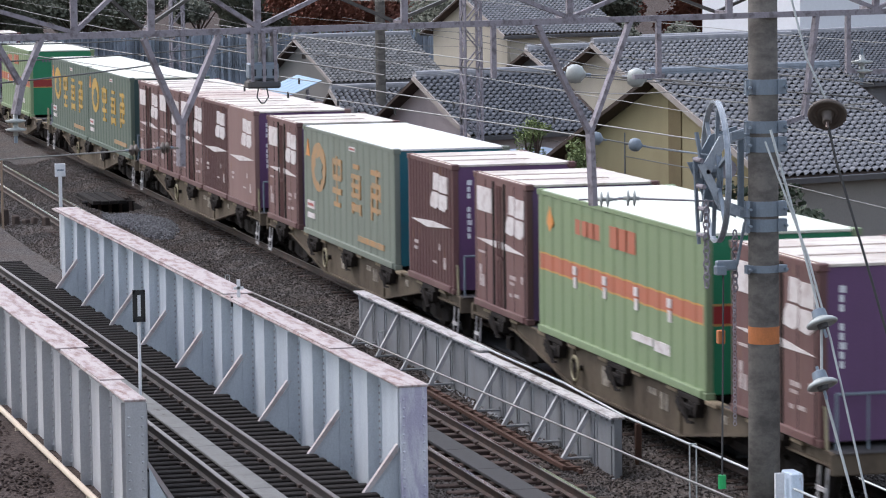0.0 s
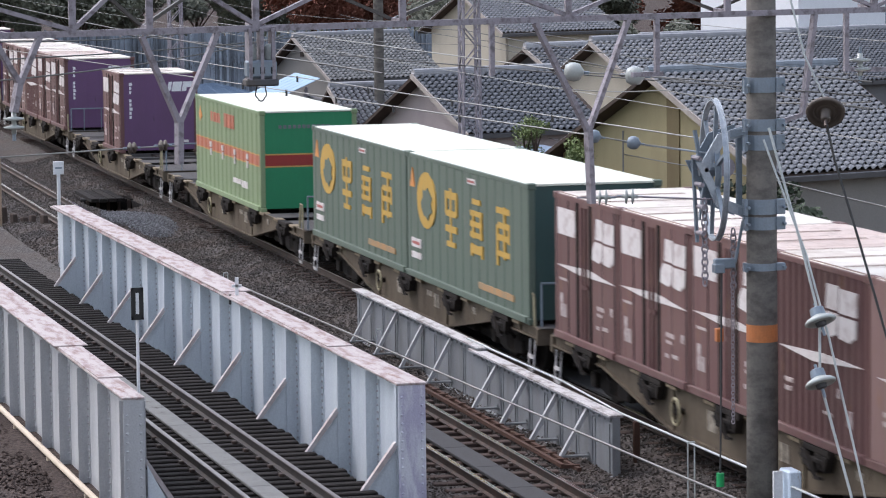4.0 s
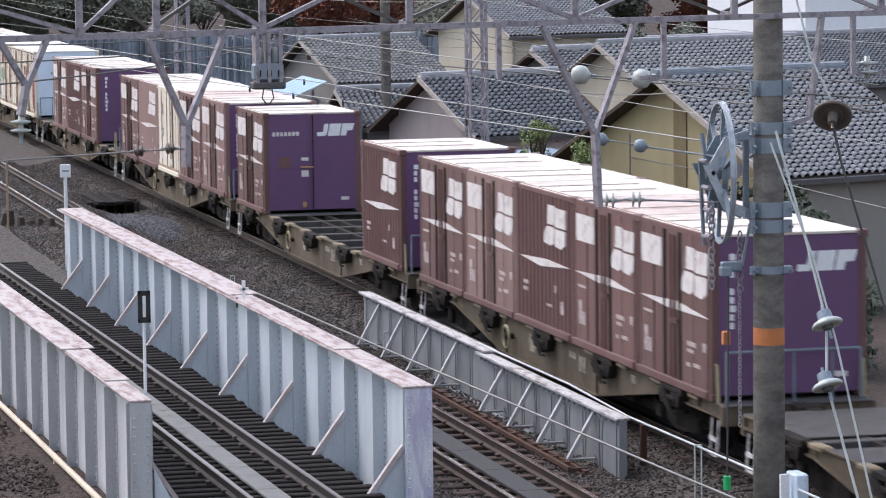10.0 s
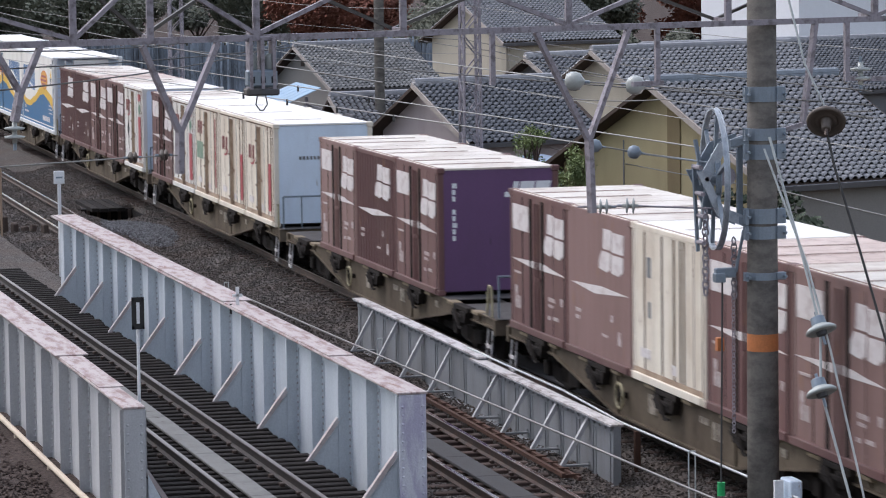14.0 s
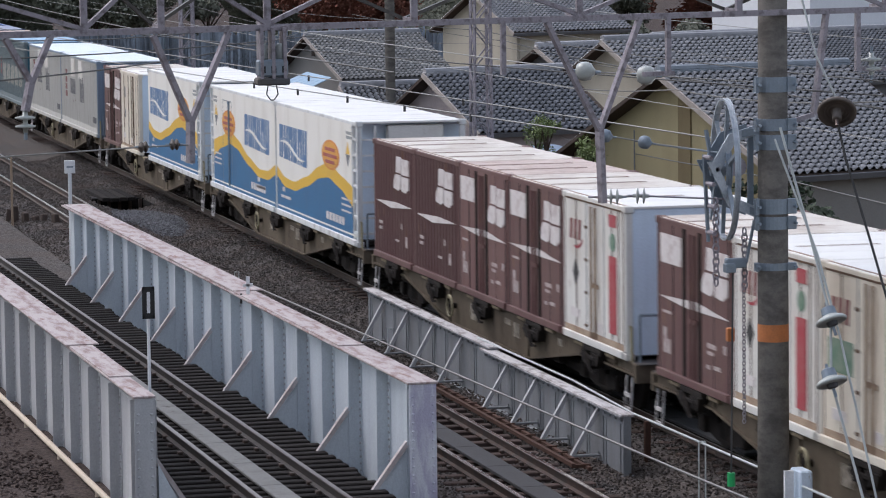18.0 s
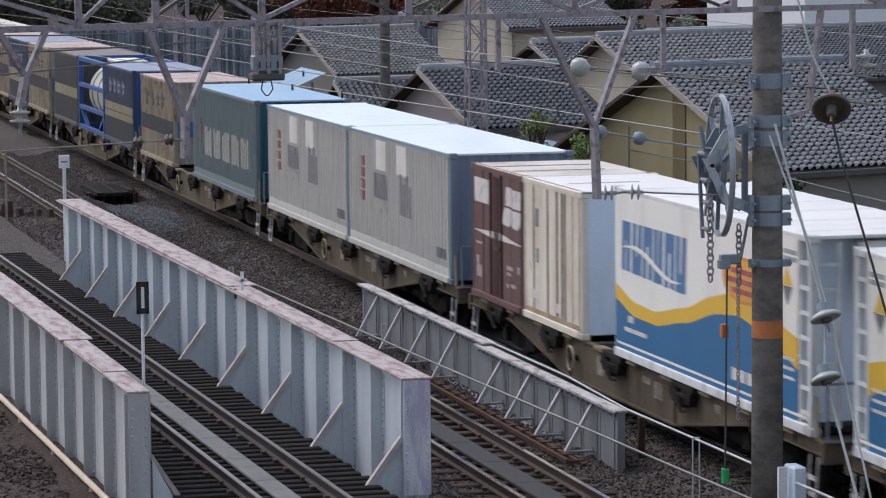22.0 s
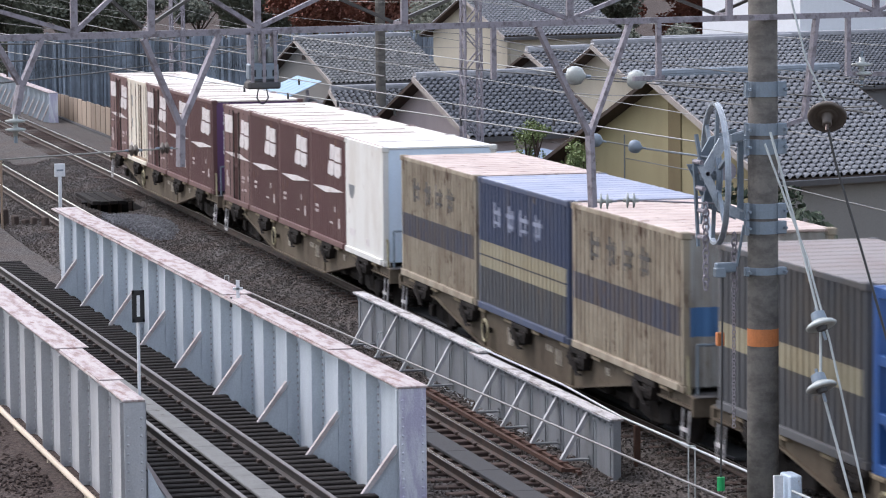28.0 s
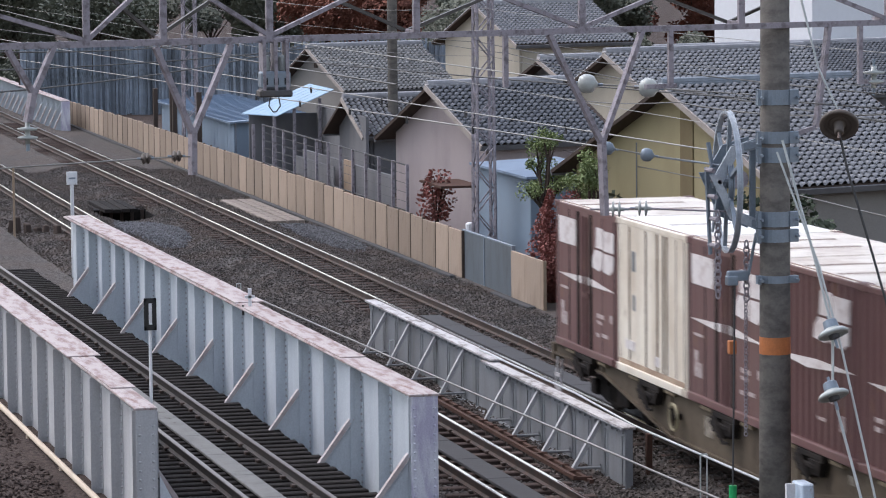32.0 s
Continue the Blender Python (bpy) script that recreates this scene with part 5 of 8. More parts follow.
def large_wave(flip, label):
    c = thing("large_container", Matrix(), label, "container", "large refrigerated containers with a wave pattern")
    f = -1 if flip else 1
    for s in (-1, 1):
        bm = B()
        xs = [(-4.15 if flip else -4.6) + 8.75 * i / 40 for i in range(41)]
        for lo, hi, mi in ((lambda x: 0.1, lambda x: wave(f * x, TROUGH), 1), (lambda x: wave(f * x, TROUGH), lambda x: wave(f * x, CREST), 2), (lambda x: wave(f * x, CREST), lambda x: H - 0.08, 0)):
            a = [bm.verts.new((x, s * W2, lo(x))) for x in xs]
            b = [bm.verts.new((x, s * W2, hi(x))) for x in xs]
            for i in range(40):
                q = (a[i], a[i + 1], b[i + 1], b[i])
                bm.faces.new(q if s < 0 else q[::-1]).material_index = mi
        bmesh.ops.remove_doubles(bm, verts=bm.verts[:], dist=0.0005)
        part("side_wall", bm, ["wave_white", "wave_blue", "wave_yellow"], c, "smooth white wall with a yellow-edged blue wave")
    h = L31 / 2
    for s in (-1, 1):
        d = 0.5 if (s < 0) == flip else 0.05
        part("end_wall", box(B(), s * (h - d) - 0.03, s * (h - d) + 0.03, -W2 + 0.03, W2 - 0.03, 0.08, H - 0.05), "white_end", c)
    part("roof", roof(B(), L31, H, 6, 0.008), "roof_white", c)
    part("floor", box(B(), -h + 0.06, h - 0.06, -W2 + 0.06, W2 - 0.06, 0.04, 0.12), "under", c)
    frame_parts(c, L31, H, "wave_frame", "wave_frame")
    # letters of the brand stand as plain strokes
    x0 = -4.25 if not flip else 0.45
    for k in range(6):
        x = x0 + k * 0.57
        lo, hi = 1.3 - 0.012 * k, 2.02
        a, b = (0.0, 0.5) if k % 3 else (0.0, 0.46)
        d = 0.05
        if k % 2:
            sh = [(x + a, lo), (x + b, lo), (x + b + d, hi), (x + b - 0.2 + d, hi), (x + b - 0.21, lo + 0.26), (x + a + 0.21, lo + 0.26), (x + a + 0.2 + d, hi), (x + a + d, hi)]
        else:
            sh = [(x + a, lo), (x + a + 0.2, lo), (x + a + 0.22, hi - 0.28), (x + b - 0.18, hi - 0.28), (x + b - 0.2, lo), (x + b, lo), (x + b + d, hi), (x + a + d, hi)]
        marks(c, "lettering", "logo_blue", [sh], "bold blue slanted plain shape")
    sw = [(x0 + 0.05 + 3.1 * t, 1.6 + 0.12 * math.sin(math.pi * (1.6 * t + 0.1)) - 0.12 * t) for t in [i / 12 for i in range(13)]]
    marks(c, "swoosh", "wave_white", [sw + [(x, z - 0.075 * math.sin(math.pi * (k + 0.5) / 13)) for k, (x, z) in reversed(list(enumerate(sw)))]], "thin white curve across the blue shapes", -W2 - 0.008)
    ex = 1.85 * f
    em = marks(c, "emblem", "orange_mark", [[(ex + 0.98 * math.cos(2 * math.pi * k / 24), 1.68 + 0.31 * math.sin(2 * math.pi * k / 24)) for k in range(24)]], "orange oval emblem")
    part("emblem_field", prism(B(), [(ex + 0.88 * math.cos(2 * math.pi * k / 24), 1.68 + 0.265 * math.sin(2 * math.pi * k / 24)) for k in range(24)], "y", -W2 - 0.012, -W2), "amber_mark", em)
    bm = B()
    for dz, w in ((0.1, 0.55), (-0.03, 0.75), (-0.16, 0.5)):
        prism(bm, rect(ex - w, ex + w, 1.66 + dz, 1.73 + dz), "y", -W2 - 0.02, -W2)
    part("emblem_lettering", bm, "red_mark", em)
    marks(c, "corner_mark", "wave_yellow", [[(3.5 * f, 1.8), (3.72 * f, 1.8), (3.94 * f, 1.8), (3.72 * f, 2.05)]], "yellow upper half of a diamond mark")
    marks(c, "corner_mark", "grey_mark", [[(3.5 * f, 1.795), (3.72 * f, 1.55), (3.94 * f, 1.795), (3.72 * f, 1.79)]], "black lower half of a diamond mark")
    for k in range(2):
        marks(c, "notice", "grey_faint", [rect(3.55 if f > 0 else -4.1, 4.1 if f > 0 else -3.55, 2.2 - 0.09 * k, 2.26 - 0.09 * k)], "faint grey small print")
    for k in range(3):
        marks(c, "notice", "mark", [rect(3.0 if f > 0 else -4.0, 4.0 if f > 0 else -3.0, 0.86 - 0.12 * k, 0.9 - 0.12 * k)], "white small print")
    marks(c, "notice", "mark", [rect(-3.9 if f > 0 else 2.2, -3.6 if f > 0 else 2.5, 0.56, 0.66), rect(-4.1 if f > 0 else 2.1, -2.9 if f > 0 else 3.2, 0.42, 0.48)], "white small print")
    marks(c, "notice", "mark", [rect(1.3 + 0.34 * k, 1.56 + 0.34 * k, 0.34, 0.5) for k in range(6)], "white small print")
    marks(c, "edge_line", "wave_white", [rect(-4.5, 4.5, 0.2, 0.235)], "thin white line")
    if flip:
        bm = B()
        for x in (-1.75, -1.62):
            rod(bm, (x, -W2 - 0.03, 0.2), (x, -W2 - 0.03, 2.2), 0.014)
        box(bm, -2.0, -1.65, -W2 - 0.012, -W2, 2.14, 2.2)
        part("door_rod", bm, "grey_blue", c)
        for x in (-2.72, -1.86, -1.42):
            part("door_seal", box(B(), x - 0.012, x + 0.012, -W2 - 0.004, -W2 + 0.02, 0.14, 2.2), "grey_faint", c)
        part("door_seal", box(B(), -2.7, -1.44, -W2 - 0.004, -W2 + 0.02, 2.19, 2.215), "grey_faint", c)
    # ladder and cooling unit at the front or back
    s = -1 if flip else 1
    lad = B()
    for y in (-W2 + 0.04, -W2 + 0.42):
        box(lad, s * h - 0.05, s * h + 0.0, y - 0.025, y + 0.025, 0.1, H - 0.1)
    for k in range(7):
        box(lad, s * h - 0.04, s * h - 0.01, -W2 + 0.04, -W2 + 0.42, 0.25 + k * 0.31, 0.29 + k * 0.31)
    for k in range(7):
        box(lad, s * (h - 0.24) - 0.22, s * (h - 0.24) + 0.22, -W2 + 0.01, -W2 + 0.05, 0.25 + k * 0.31, 0.3 + k * 0.31)
    box(lad, s * (h - 0.44) - 0.03, s * (h - 0.44) + 0.03, -W2 + 0.005, -W2 + 0.06, 0.1, H - 0.06)
    part("ladder", lad, "wave_frame", c, "white steel ladder")
    unit = box(B(), s * (h - 0.19) - 0.13, s * (h - 0.19) + 0.13, -0.5, 0.75, H - 0.75, H - 0.1, bevel=0.03)
    u = part("cooling_unit", unit, "white_body", c, "boxy white cooling unit")
    g = B()
    for k in range(5):
        box(g, s * (h - 0.05) - 0.01, s * (h - 0.05) + 0.005, -0.3, 0.55, H - 0.62 + k * 0.05, H - 0.59 + k * 0.05)
    part("grille", g, "black", u)
    part("frame_post", box(B(), s * (h - 0.06) - 0.05, s * (h - 0.06) + 0.05, W2 - 0.12, W2 - 0.02, 0.1, H), "white_end", c)
    # these boxes are taller than the ribbed ones
    done = set()
    for o in c.children_recursive:
        o.location.z *= TALL_BOX
        if o.data and o.data.name not in done:
            done.add(o.data.name)
            o.data.transform(Matrix.Diagonal((1, 1, TALL_BOX, 1)))
    return c


def large_ribbed(side, end, roof_mat, label, panels, letter):
    c = thing("large_container", Matrix(), label, "container", "large containers on the goods train")
    walls(c, L31, H + 0.05, side, end, 0.27, 0.1, end_pitch=0.28, lean=0.06, flat=0.85)
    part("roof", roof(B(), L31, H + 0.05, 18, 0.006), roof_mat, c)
    frame_parts(c, L31, H + 0.05, end if side == "grey_rib" else side, side)
    part("sill_rail", box(B(), -L31 / 2 + 0.14, L31 / 2 - 0.14, -W2 - 0.006, -W2 + 0.02, 0.145, 0.3), side, c, "deep plain rail under the ribs")
    if panels:
        for x in (-1.9, 0.0):
            marks(c, "panel", "white_body", [rect(x, x + 0.95, 1.8, 2.42)], "plain white cover panel")
    if letter == "dark":
        marks(c, "emblem", "maroon_mark", [rect(-3.4, -3.1, z, z + 0.2) for z in (1.05, 1.3, 1.55, 1.8)], "red upright emblem")
        marks(c, "lettering", "letter_worn", [rect(-2.1 + k * 0.27, -1.95 + k * 0.27, 1.2, 1.72) for k in range(5)] + [rect(0.33 + k * 0.27, 0.48 + k * 0.27, 1.0, 1.85 - 0.2 * (k % 2)) for k in range(4)] + [rect(3.5 + k * 0.27, 3.65 + k * 0.27, 0.45, 0.65) for k in range(3)], "faded dark lettering on the ribs")
    else:
        marks(c, "emblem", "maroon_mark", [rect(-3.55, -3.35, z, z + 0.2) for z in (1.0, 1.25, 1.5)], "red upright emblem")
        marks(c, "lettering", "pale_letter", [rect(-2.75 + k * 0.27, -2.6 + k * 0.27, 0.72 + 0.02 * (k % 3), 1.5 - (0.1 if k % 4 == 2 else 0)) for k in range(24) if k % 5 != 4], "worn pale block lettering on the ribs")
    return c


def medium(bands, side, end, roof_mat, label, end_bands=None, lettering=None, end_pitch=0.3):
    c = thing("medium_container", Matrix(), label, "container", "medium containers on the goods train")
    walls(c, L20, H - 0.05, side, end, 0.25, 0.085, bands, end_bands, end_pitch, lean=0.06, flat=0.85)
    part("roof", roof(B(), L20, H - 0.05, 12, 0.008), roof_mat, c)
    frame_parts(c, L20, H - 0.05, side[0] if isinstance(side, list) else side, side[0] if isinstance(side, list) else side)
    if lettering:
        for k in range(4):
            x = -1.95 + k * 0.92
            marks(c, "lettering", lettering, [rect(x + 0.02 + 0.12 * (k % 2), x + 0.12 + 0.12 * (k % 2), 1.58, 2.05), rect(x + 0.36, x + 0.46, 1.62, 1.98), rect(x, x + 0.56, 1.84, 1.91), rect(x + 0.1, x + 0.5, 1.66, 1.71)], "faded bars in place of a character", one=True)
    return c


def tank_frame():
    c = thing("tank_container", Matrix(), "cream tank in an open blue steel frame", "container", "medium containers on the goods train")
    h, top = L20 / 2, H - 0.05
    me = mesh("corner_post", box(B(), -0.09, 0.09, -0.09, 0.09, 0, top, bevel=0.015), "tank_blue")
    for sx in (-1, 1):
        for sy in (-1, 1):
            piece("corner_post", me, c, pose(sx * (h - 0.09), sy * (W2 - 0.09), 0))
    for sy in (-1, 1):
        for z in (0.08, 0.75, 1.5, top - 0.08):
            part("side_rail", box(B(), -h + 0.18, h - 0.18, sy * (W2 - 0.07) - 0.06, sy * (W2 - 0.07) + 0.06, z - 0.07, z + 0.07, bevel=0.01), "tank_blue", c)
        bm = B()
        for s in (-1, 1):
            bar(bm, (s * (h - 0.2), sy * (W2 - 0.1), 0.75), (s * (h - 1.6), sy * (W2 - 0.1), 0.1), 0.12, 0.1)
        part("diagonal", bm, "tank_blue", c)
    for sx in (-1, 1):
        for z in (0.08, top - 0.08):
            part("end_rail", box(B(), sx * (h - 0.09) - 0.07, sx * (h - 0.09) + 0.07, -W2 + 0.18, W2 - 0.18, z - 0.08, z + 0.08, bevel=0.01), "tank_blue", c)
    bm = B()
    prof = [(0.05, -2.75), (0.55, -2.65), (0.9, -2.4), (0.98, -2.1), (0.98, 2.1), (0.9, 2.4), (0.55, 2.65), (0.05, 2.75)]
    lathe(bm, prof, pose(0, 0, 1.25, 0, 90, 0), 28)
    tank = part("tank", bm, "tank_cream", c, "cream rounded tank", smooth=True)
    for x in (-1.3, 0, 1.3):
        bm = lathe(B(), [(0.99, x - 0.05), (1.0, x - 0.05), (1.0, x + 0.05), (0.99, x + 0.05)], pose(0, 0, 1.25, 0, 90, 0), 28)
        part("tank_band", bm, "tank_blue", tank)
    bm = box(B(), -1.0, 1.4, -0.5, 0.5, top - 0.12, top - 0.02, bevel=0.02)
    part("walkway", bm, "roof_white", c, "pale top walkway")
    return c


# ---- wagons ----
def bogie(parent, x):
    b = part("bogie", B(), "under", parent)
    bm = B()
    for s in (-1, 1):
        prism(bm, [(-1.25, 0.42), (-1.05, 0.62), (-0.5, 0.66), (-0.35, 0.5), (0.35, 0.5), (0.5, 0.66), (1.05, 0.62), (1.25, 0.42), (1.0, 0.36), (0.4, 0.24), (-0.4, 0.24), (-1.0, 0.36)], "y", s * 0.86 - 0.06, s * 0.86 + 0.06)
        for xx in (-0.95, 0.95):
            box(bm, xx - 0.15, xx + 0.15, s * 0.86 - 0.14, s * 0.86 + 0.14, 0.3, 0.56, bevel=0.03)
        for xx in (-0.15, 0.0, 0.15):
            rod(bm, (xx, s * 0.88, 0.3), (xx, s * 0.88, 0.56), 0.07, 8)
    box(bm, -0.3, 0.3, -0.86, 0.86, 0.45, 0.75, bevel=0.03)
    b.data = mesh("bogie", bm, "under")
    b.matrix_basis = pose(x, 0, 0)
    return b


def wagon_thing():
    w = thing("container_wagon", Matrix(), "grimy flat container wagon with fish-bellied side sills", "railway wagon", "wagons of the goods train")
    for s in (-1, 1):
        y = s * 1.12
        bm = B()
        prism(bm, [(-9.7, 0.98), (9.7, 0.98), (9.7, 0.8), (6.7, 0.8), (3.0, 0.27), (-2.9, 0.27), (-6.7, 0.8), (-9.7, 0.8)], "y", y - 0.015, y + 0.015)
        ss = part("side_sill", bm, "sill", w, "khaki side sill stained dark")
        part("top_flange", box(B(), -9.7, 9.7, y - 0.06, y + 0.06, 0.955, 0.99, bevel=0.006), "sill", ss)
        for x0, x1, z in ((-9.7, -6.7, 0.8), (6.7, 9.7, 0.8), (-2.9, 3.0, 0.27)):
            part("bottom_flange", box(B(), x0, x1, y - 0.07, y + 0.07, z - 0.015, z + 0.02), "sill", ss)
        for a in (-1, 1):
            part("bottom_flange", bar(B(), (a * 6.7, y, 0.8), (a * 2.95, y, 0.27), 0.14, 0.04), "sill", ss)
        for x in (-2.9, 3.0, 6.7, 8.5, -6.7, -8.5):
            part("rib", box(B(), x - 0.02, x + 0.02, y - 0.05, y + 0.05, 0.81 if abs(x) > 4 else 0.29, 0.955), "sill", ss)
    bm = B()
    for s in (-1, 1):
        box(bm, -9.7, 9.7, s * 0.22 - 0.06, s * 0.22 + 0.06, 0.6, 0.97)
    part("centre_sill", bm, "under", w)
    me = mesh("cross_beam", box(B(), -0.12, 0.12, -1.1, 1.1, 0.78, 0.975, bevel=0.01), "deck")
    for i in range(11):
        piece("cross_beam", me, w, pose(-8.8 + i * 1.76, 0, 0))
    me = mesh("deck_plate", box(B(), -0.62, 0.62, -1.15, 1.15, 0.975, 0.992, bevel=0.004), "deck")
    for x in (-9.2, -7.94, -5.6, 5.6, 7.94, 9.2):
        piece("deck_plate", me, w, pose(x, 0, 0))
    for s in (-1, 1):
        part("end_beam", box(B(), s * 9.72 - 0.06, s * 9.72 + 0.06, -1.2, 1.2, 0.68, 0.98, bevel=0.015), "sill", w)
        cp = box(B(), s * 9.95 - 0.25, s * 9.95 + 0.22, -0.13, 0.13, 0.75, 1.0, bevel=0.03)
        box(cp, s * 10.1 - 0.1, s * 10.1 + 0.09, -0.2, 0.2, 0.72, 1.03, bevel=0.03)
        part("coupler", cp, "under", w)
        bg = bogie(w, s * 6.9)
        for x in (-0.95, 0.95):
            bm = B()
            for y in (-0.55, 0.55):
                lathe(bm, [(0.1, y - 0.08), (0.42, y - 0.06), (0.43, y + 0.06), (0.1, y + 0.08)], pose(0, 0, 0, 90, 0, 0), 20)
            rod(bm, (0, -0.6, 0), (0, 0.6, 0), 0.08, 8)
            wh = part("wheelset", bm, "under", bg)
            wh.matrix_basis = pose(x, 0, 0.43)
        # foot steps hanging from the corner
        st = B()
        for x in (s * 9.35 - 0.16, s * 9.35 + 0.16):
            bar(st, (x, -1.16, 0.75), (x, -1.2, 0.22), 0.03, 0.03)
        for z in (0.22, 0.45):
            bar(st, (s * 9.35 - 0.16, -1.2, z), (s * 9.35 + 0.16, -1.2, z), 0.03, 0.06)
        part("foot_step", st, "low_top", w, "hanging steel foot step")
        box_ = B()
        box(box_, s * 4.6 - 0.3, s * 4.6 + 0.3, -1.1, -0.7, 0.4, 0.72, bevel=0.02)
        part("brake_gear", box_, "under", w)
    # container locks: a pair of dark castings under the middle of each place, with a lever and a guard bar
    lk = box(B(), -0.56, 0.5, -0.14, 0.04, -0.02, 0.07, bevel=0.012)
    for x, k in ((-0.46, 1), (0.12, 1), (0.4, -1)):
        prism(lk, [(x - 0.09 * k, -0.02), (x + 0.12 * k, -0.02), (x + 0.1 * k, -0.2), (x + 0.02 * k, -0.24)], "y", -0.17, -0.03)
    box(lk, -0.36, 0.3, -0.19, -0.15, -0.13, -0.07, bevel=0.01)
    box(lk, -0.3, -0.02, -0.16, -0.02, -0.3, -0.1, bevel=0.015)
    bar(lk, (-0.2, -0.2, -0.02), (0.2, -0.22, -0.32), 0.05, 0.035)
    bar(lk, (0.2, -0.22, -0.32), (0.42, -0.22, -0.3), 0.05, 0.035)
    rod(lk, (-0.55, -0.15, -0.1), (-0.15, -0.15, -0.26), 0.035, 7)
    lk = mesh("container_lock", lk, "under")
    seat = mesh("lock_seat", box(B(), -0.24, 0.24, -0.1, 0.1, -0.03, 0.035, bevel=0.012), "sill_pale")
    for i in range(5):
        o = piece("container_lock", lk, w, pose(-7.5 + i * 3.75, -1.13, 0.94))
        for d in (-0.95, 0.95):
            piece("lock_seat", seat, o, pose(d, -0.01, 0.03))
    # hand brake wheel, its shaft and the brake pull rods
    hw = B()
    ring = [[hw.verts.new((-2.45 + (0.2 + 0.024 * math.cos(b)) * math.cos(a), -1.27 + 0.024 * math.sin(b), 0.64 + (0.2 + 0.024 * math.cos(b)) * math.sin(a))) for b in [math.pi * 2 * k / 6 for k in range(6)]] for a in [math.pi * 2 * i / 20 for i in range(20)]]
    for i in range(20):
        for k in range(6):
            hw.faces.new((ring[i][k], ring[i][(k + 1) % 6], ring[(i + 1) % 20][(k + 1) % 6], ring[(i + 1) % 20][k]))
    bmesh.ops.recalc_face_normals(hw, faces=hw.faces[:])
    part("hand_wheel", hw, "wheel_cream", w, "cream-painted hand brake wheel")
    hb = rod(B(), (-2.45, -1.29, 0.64), (-2.45, -1.1, 0.64), 0.05, 8)
    for a in (0.3, 2.4, 4.5):
        rod(hb, (-2.45, -1.25, 0.64), (-2.45 + 0.19 * math.cos(a), -1.27, 0.64 + 0.19 * math.sin(a)), 0.016)
    part("wheel_spokes", hb, "under", w)
    for z in (0.34, 0.42):
        part("brake_rod", rod(B(), (-6.2, -0.45, z + 0.08), (6.2, -0.45, z), 0.025), "under", w)
    part("air_tank", lathe(B(), [(0.05, -0.62), (0.2, -0.56), (0.22, -0.5), (0.22, 0.5), (0.2, 0.56), (0.05, 0.62)], pose(5.1, -0.75, 0.48, 0, 90, 0), 12), "under", w)
    for x, z, a, b in ((-1.25, 0.52, 0.42, 0.3), (1.95, 0.55, 0.16, 0.26), (2.2, 0.55, 0.14, 0.26), (1.35, 0.72, 0.42, 0.1), (5.0, 0.74, 0.22, 0.12)):
        part("notice_plate", box(B(), x, x + a, -1.155, -1.13, z, z + b), "sill_notice", w, "small pale notice painted on the sill")
    # hand rail across the front end
    bm = B()
    pts = [(9.55, -1.05, 0.98), (9.55, -1.05, 1.75), (9.55, 1.05, 1.75), (9.55, 1.05, 0.98)]
    for a, b in zip(pts, pts[1:]):
        rod(bm, a, b, 0.022)
    for y in (-0.6, 0, 0.6):
        rod(bm, (9.55, y, 0.98), (9.55, y, 1.75), 0.016)
    part("end_rail", bm, "rail_grey", w, "blue-grey hand rail")
    for s in (-1, 1):
        bm = B()
        pts = [(9.45, s * 1.15, 0.98), (9.4, s * 1.15, 1.55), (9.2, s * 1.15, 1.55), (9.05, s * 1.15, 0.98)]
        for a, b in zip(pts, pts[1:]):
            rod(bm, a, b, 0.025)
        part("grab_rail", bm, "wheel_cream", w, "yellowish grab rail")
    return w


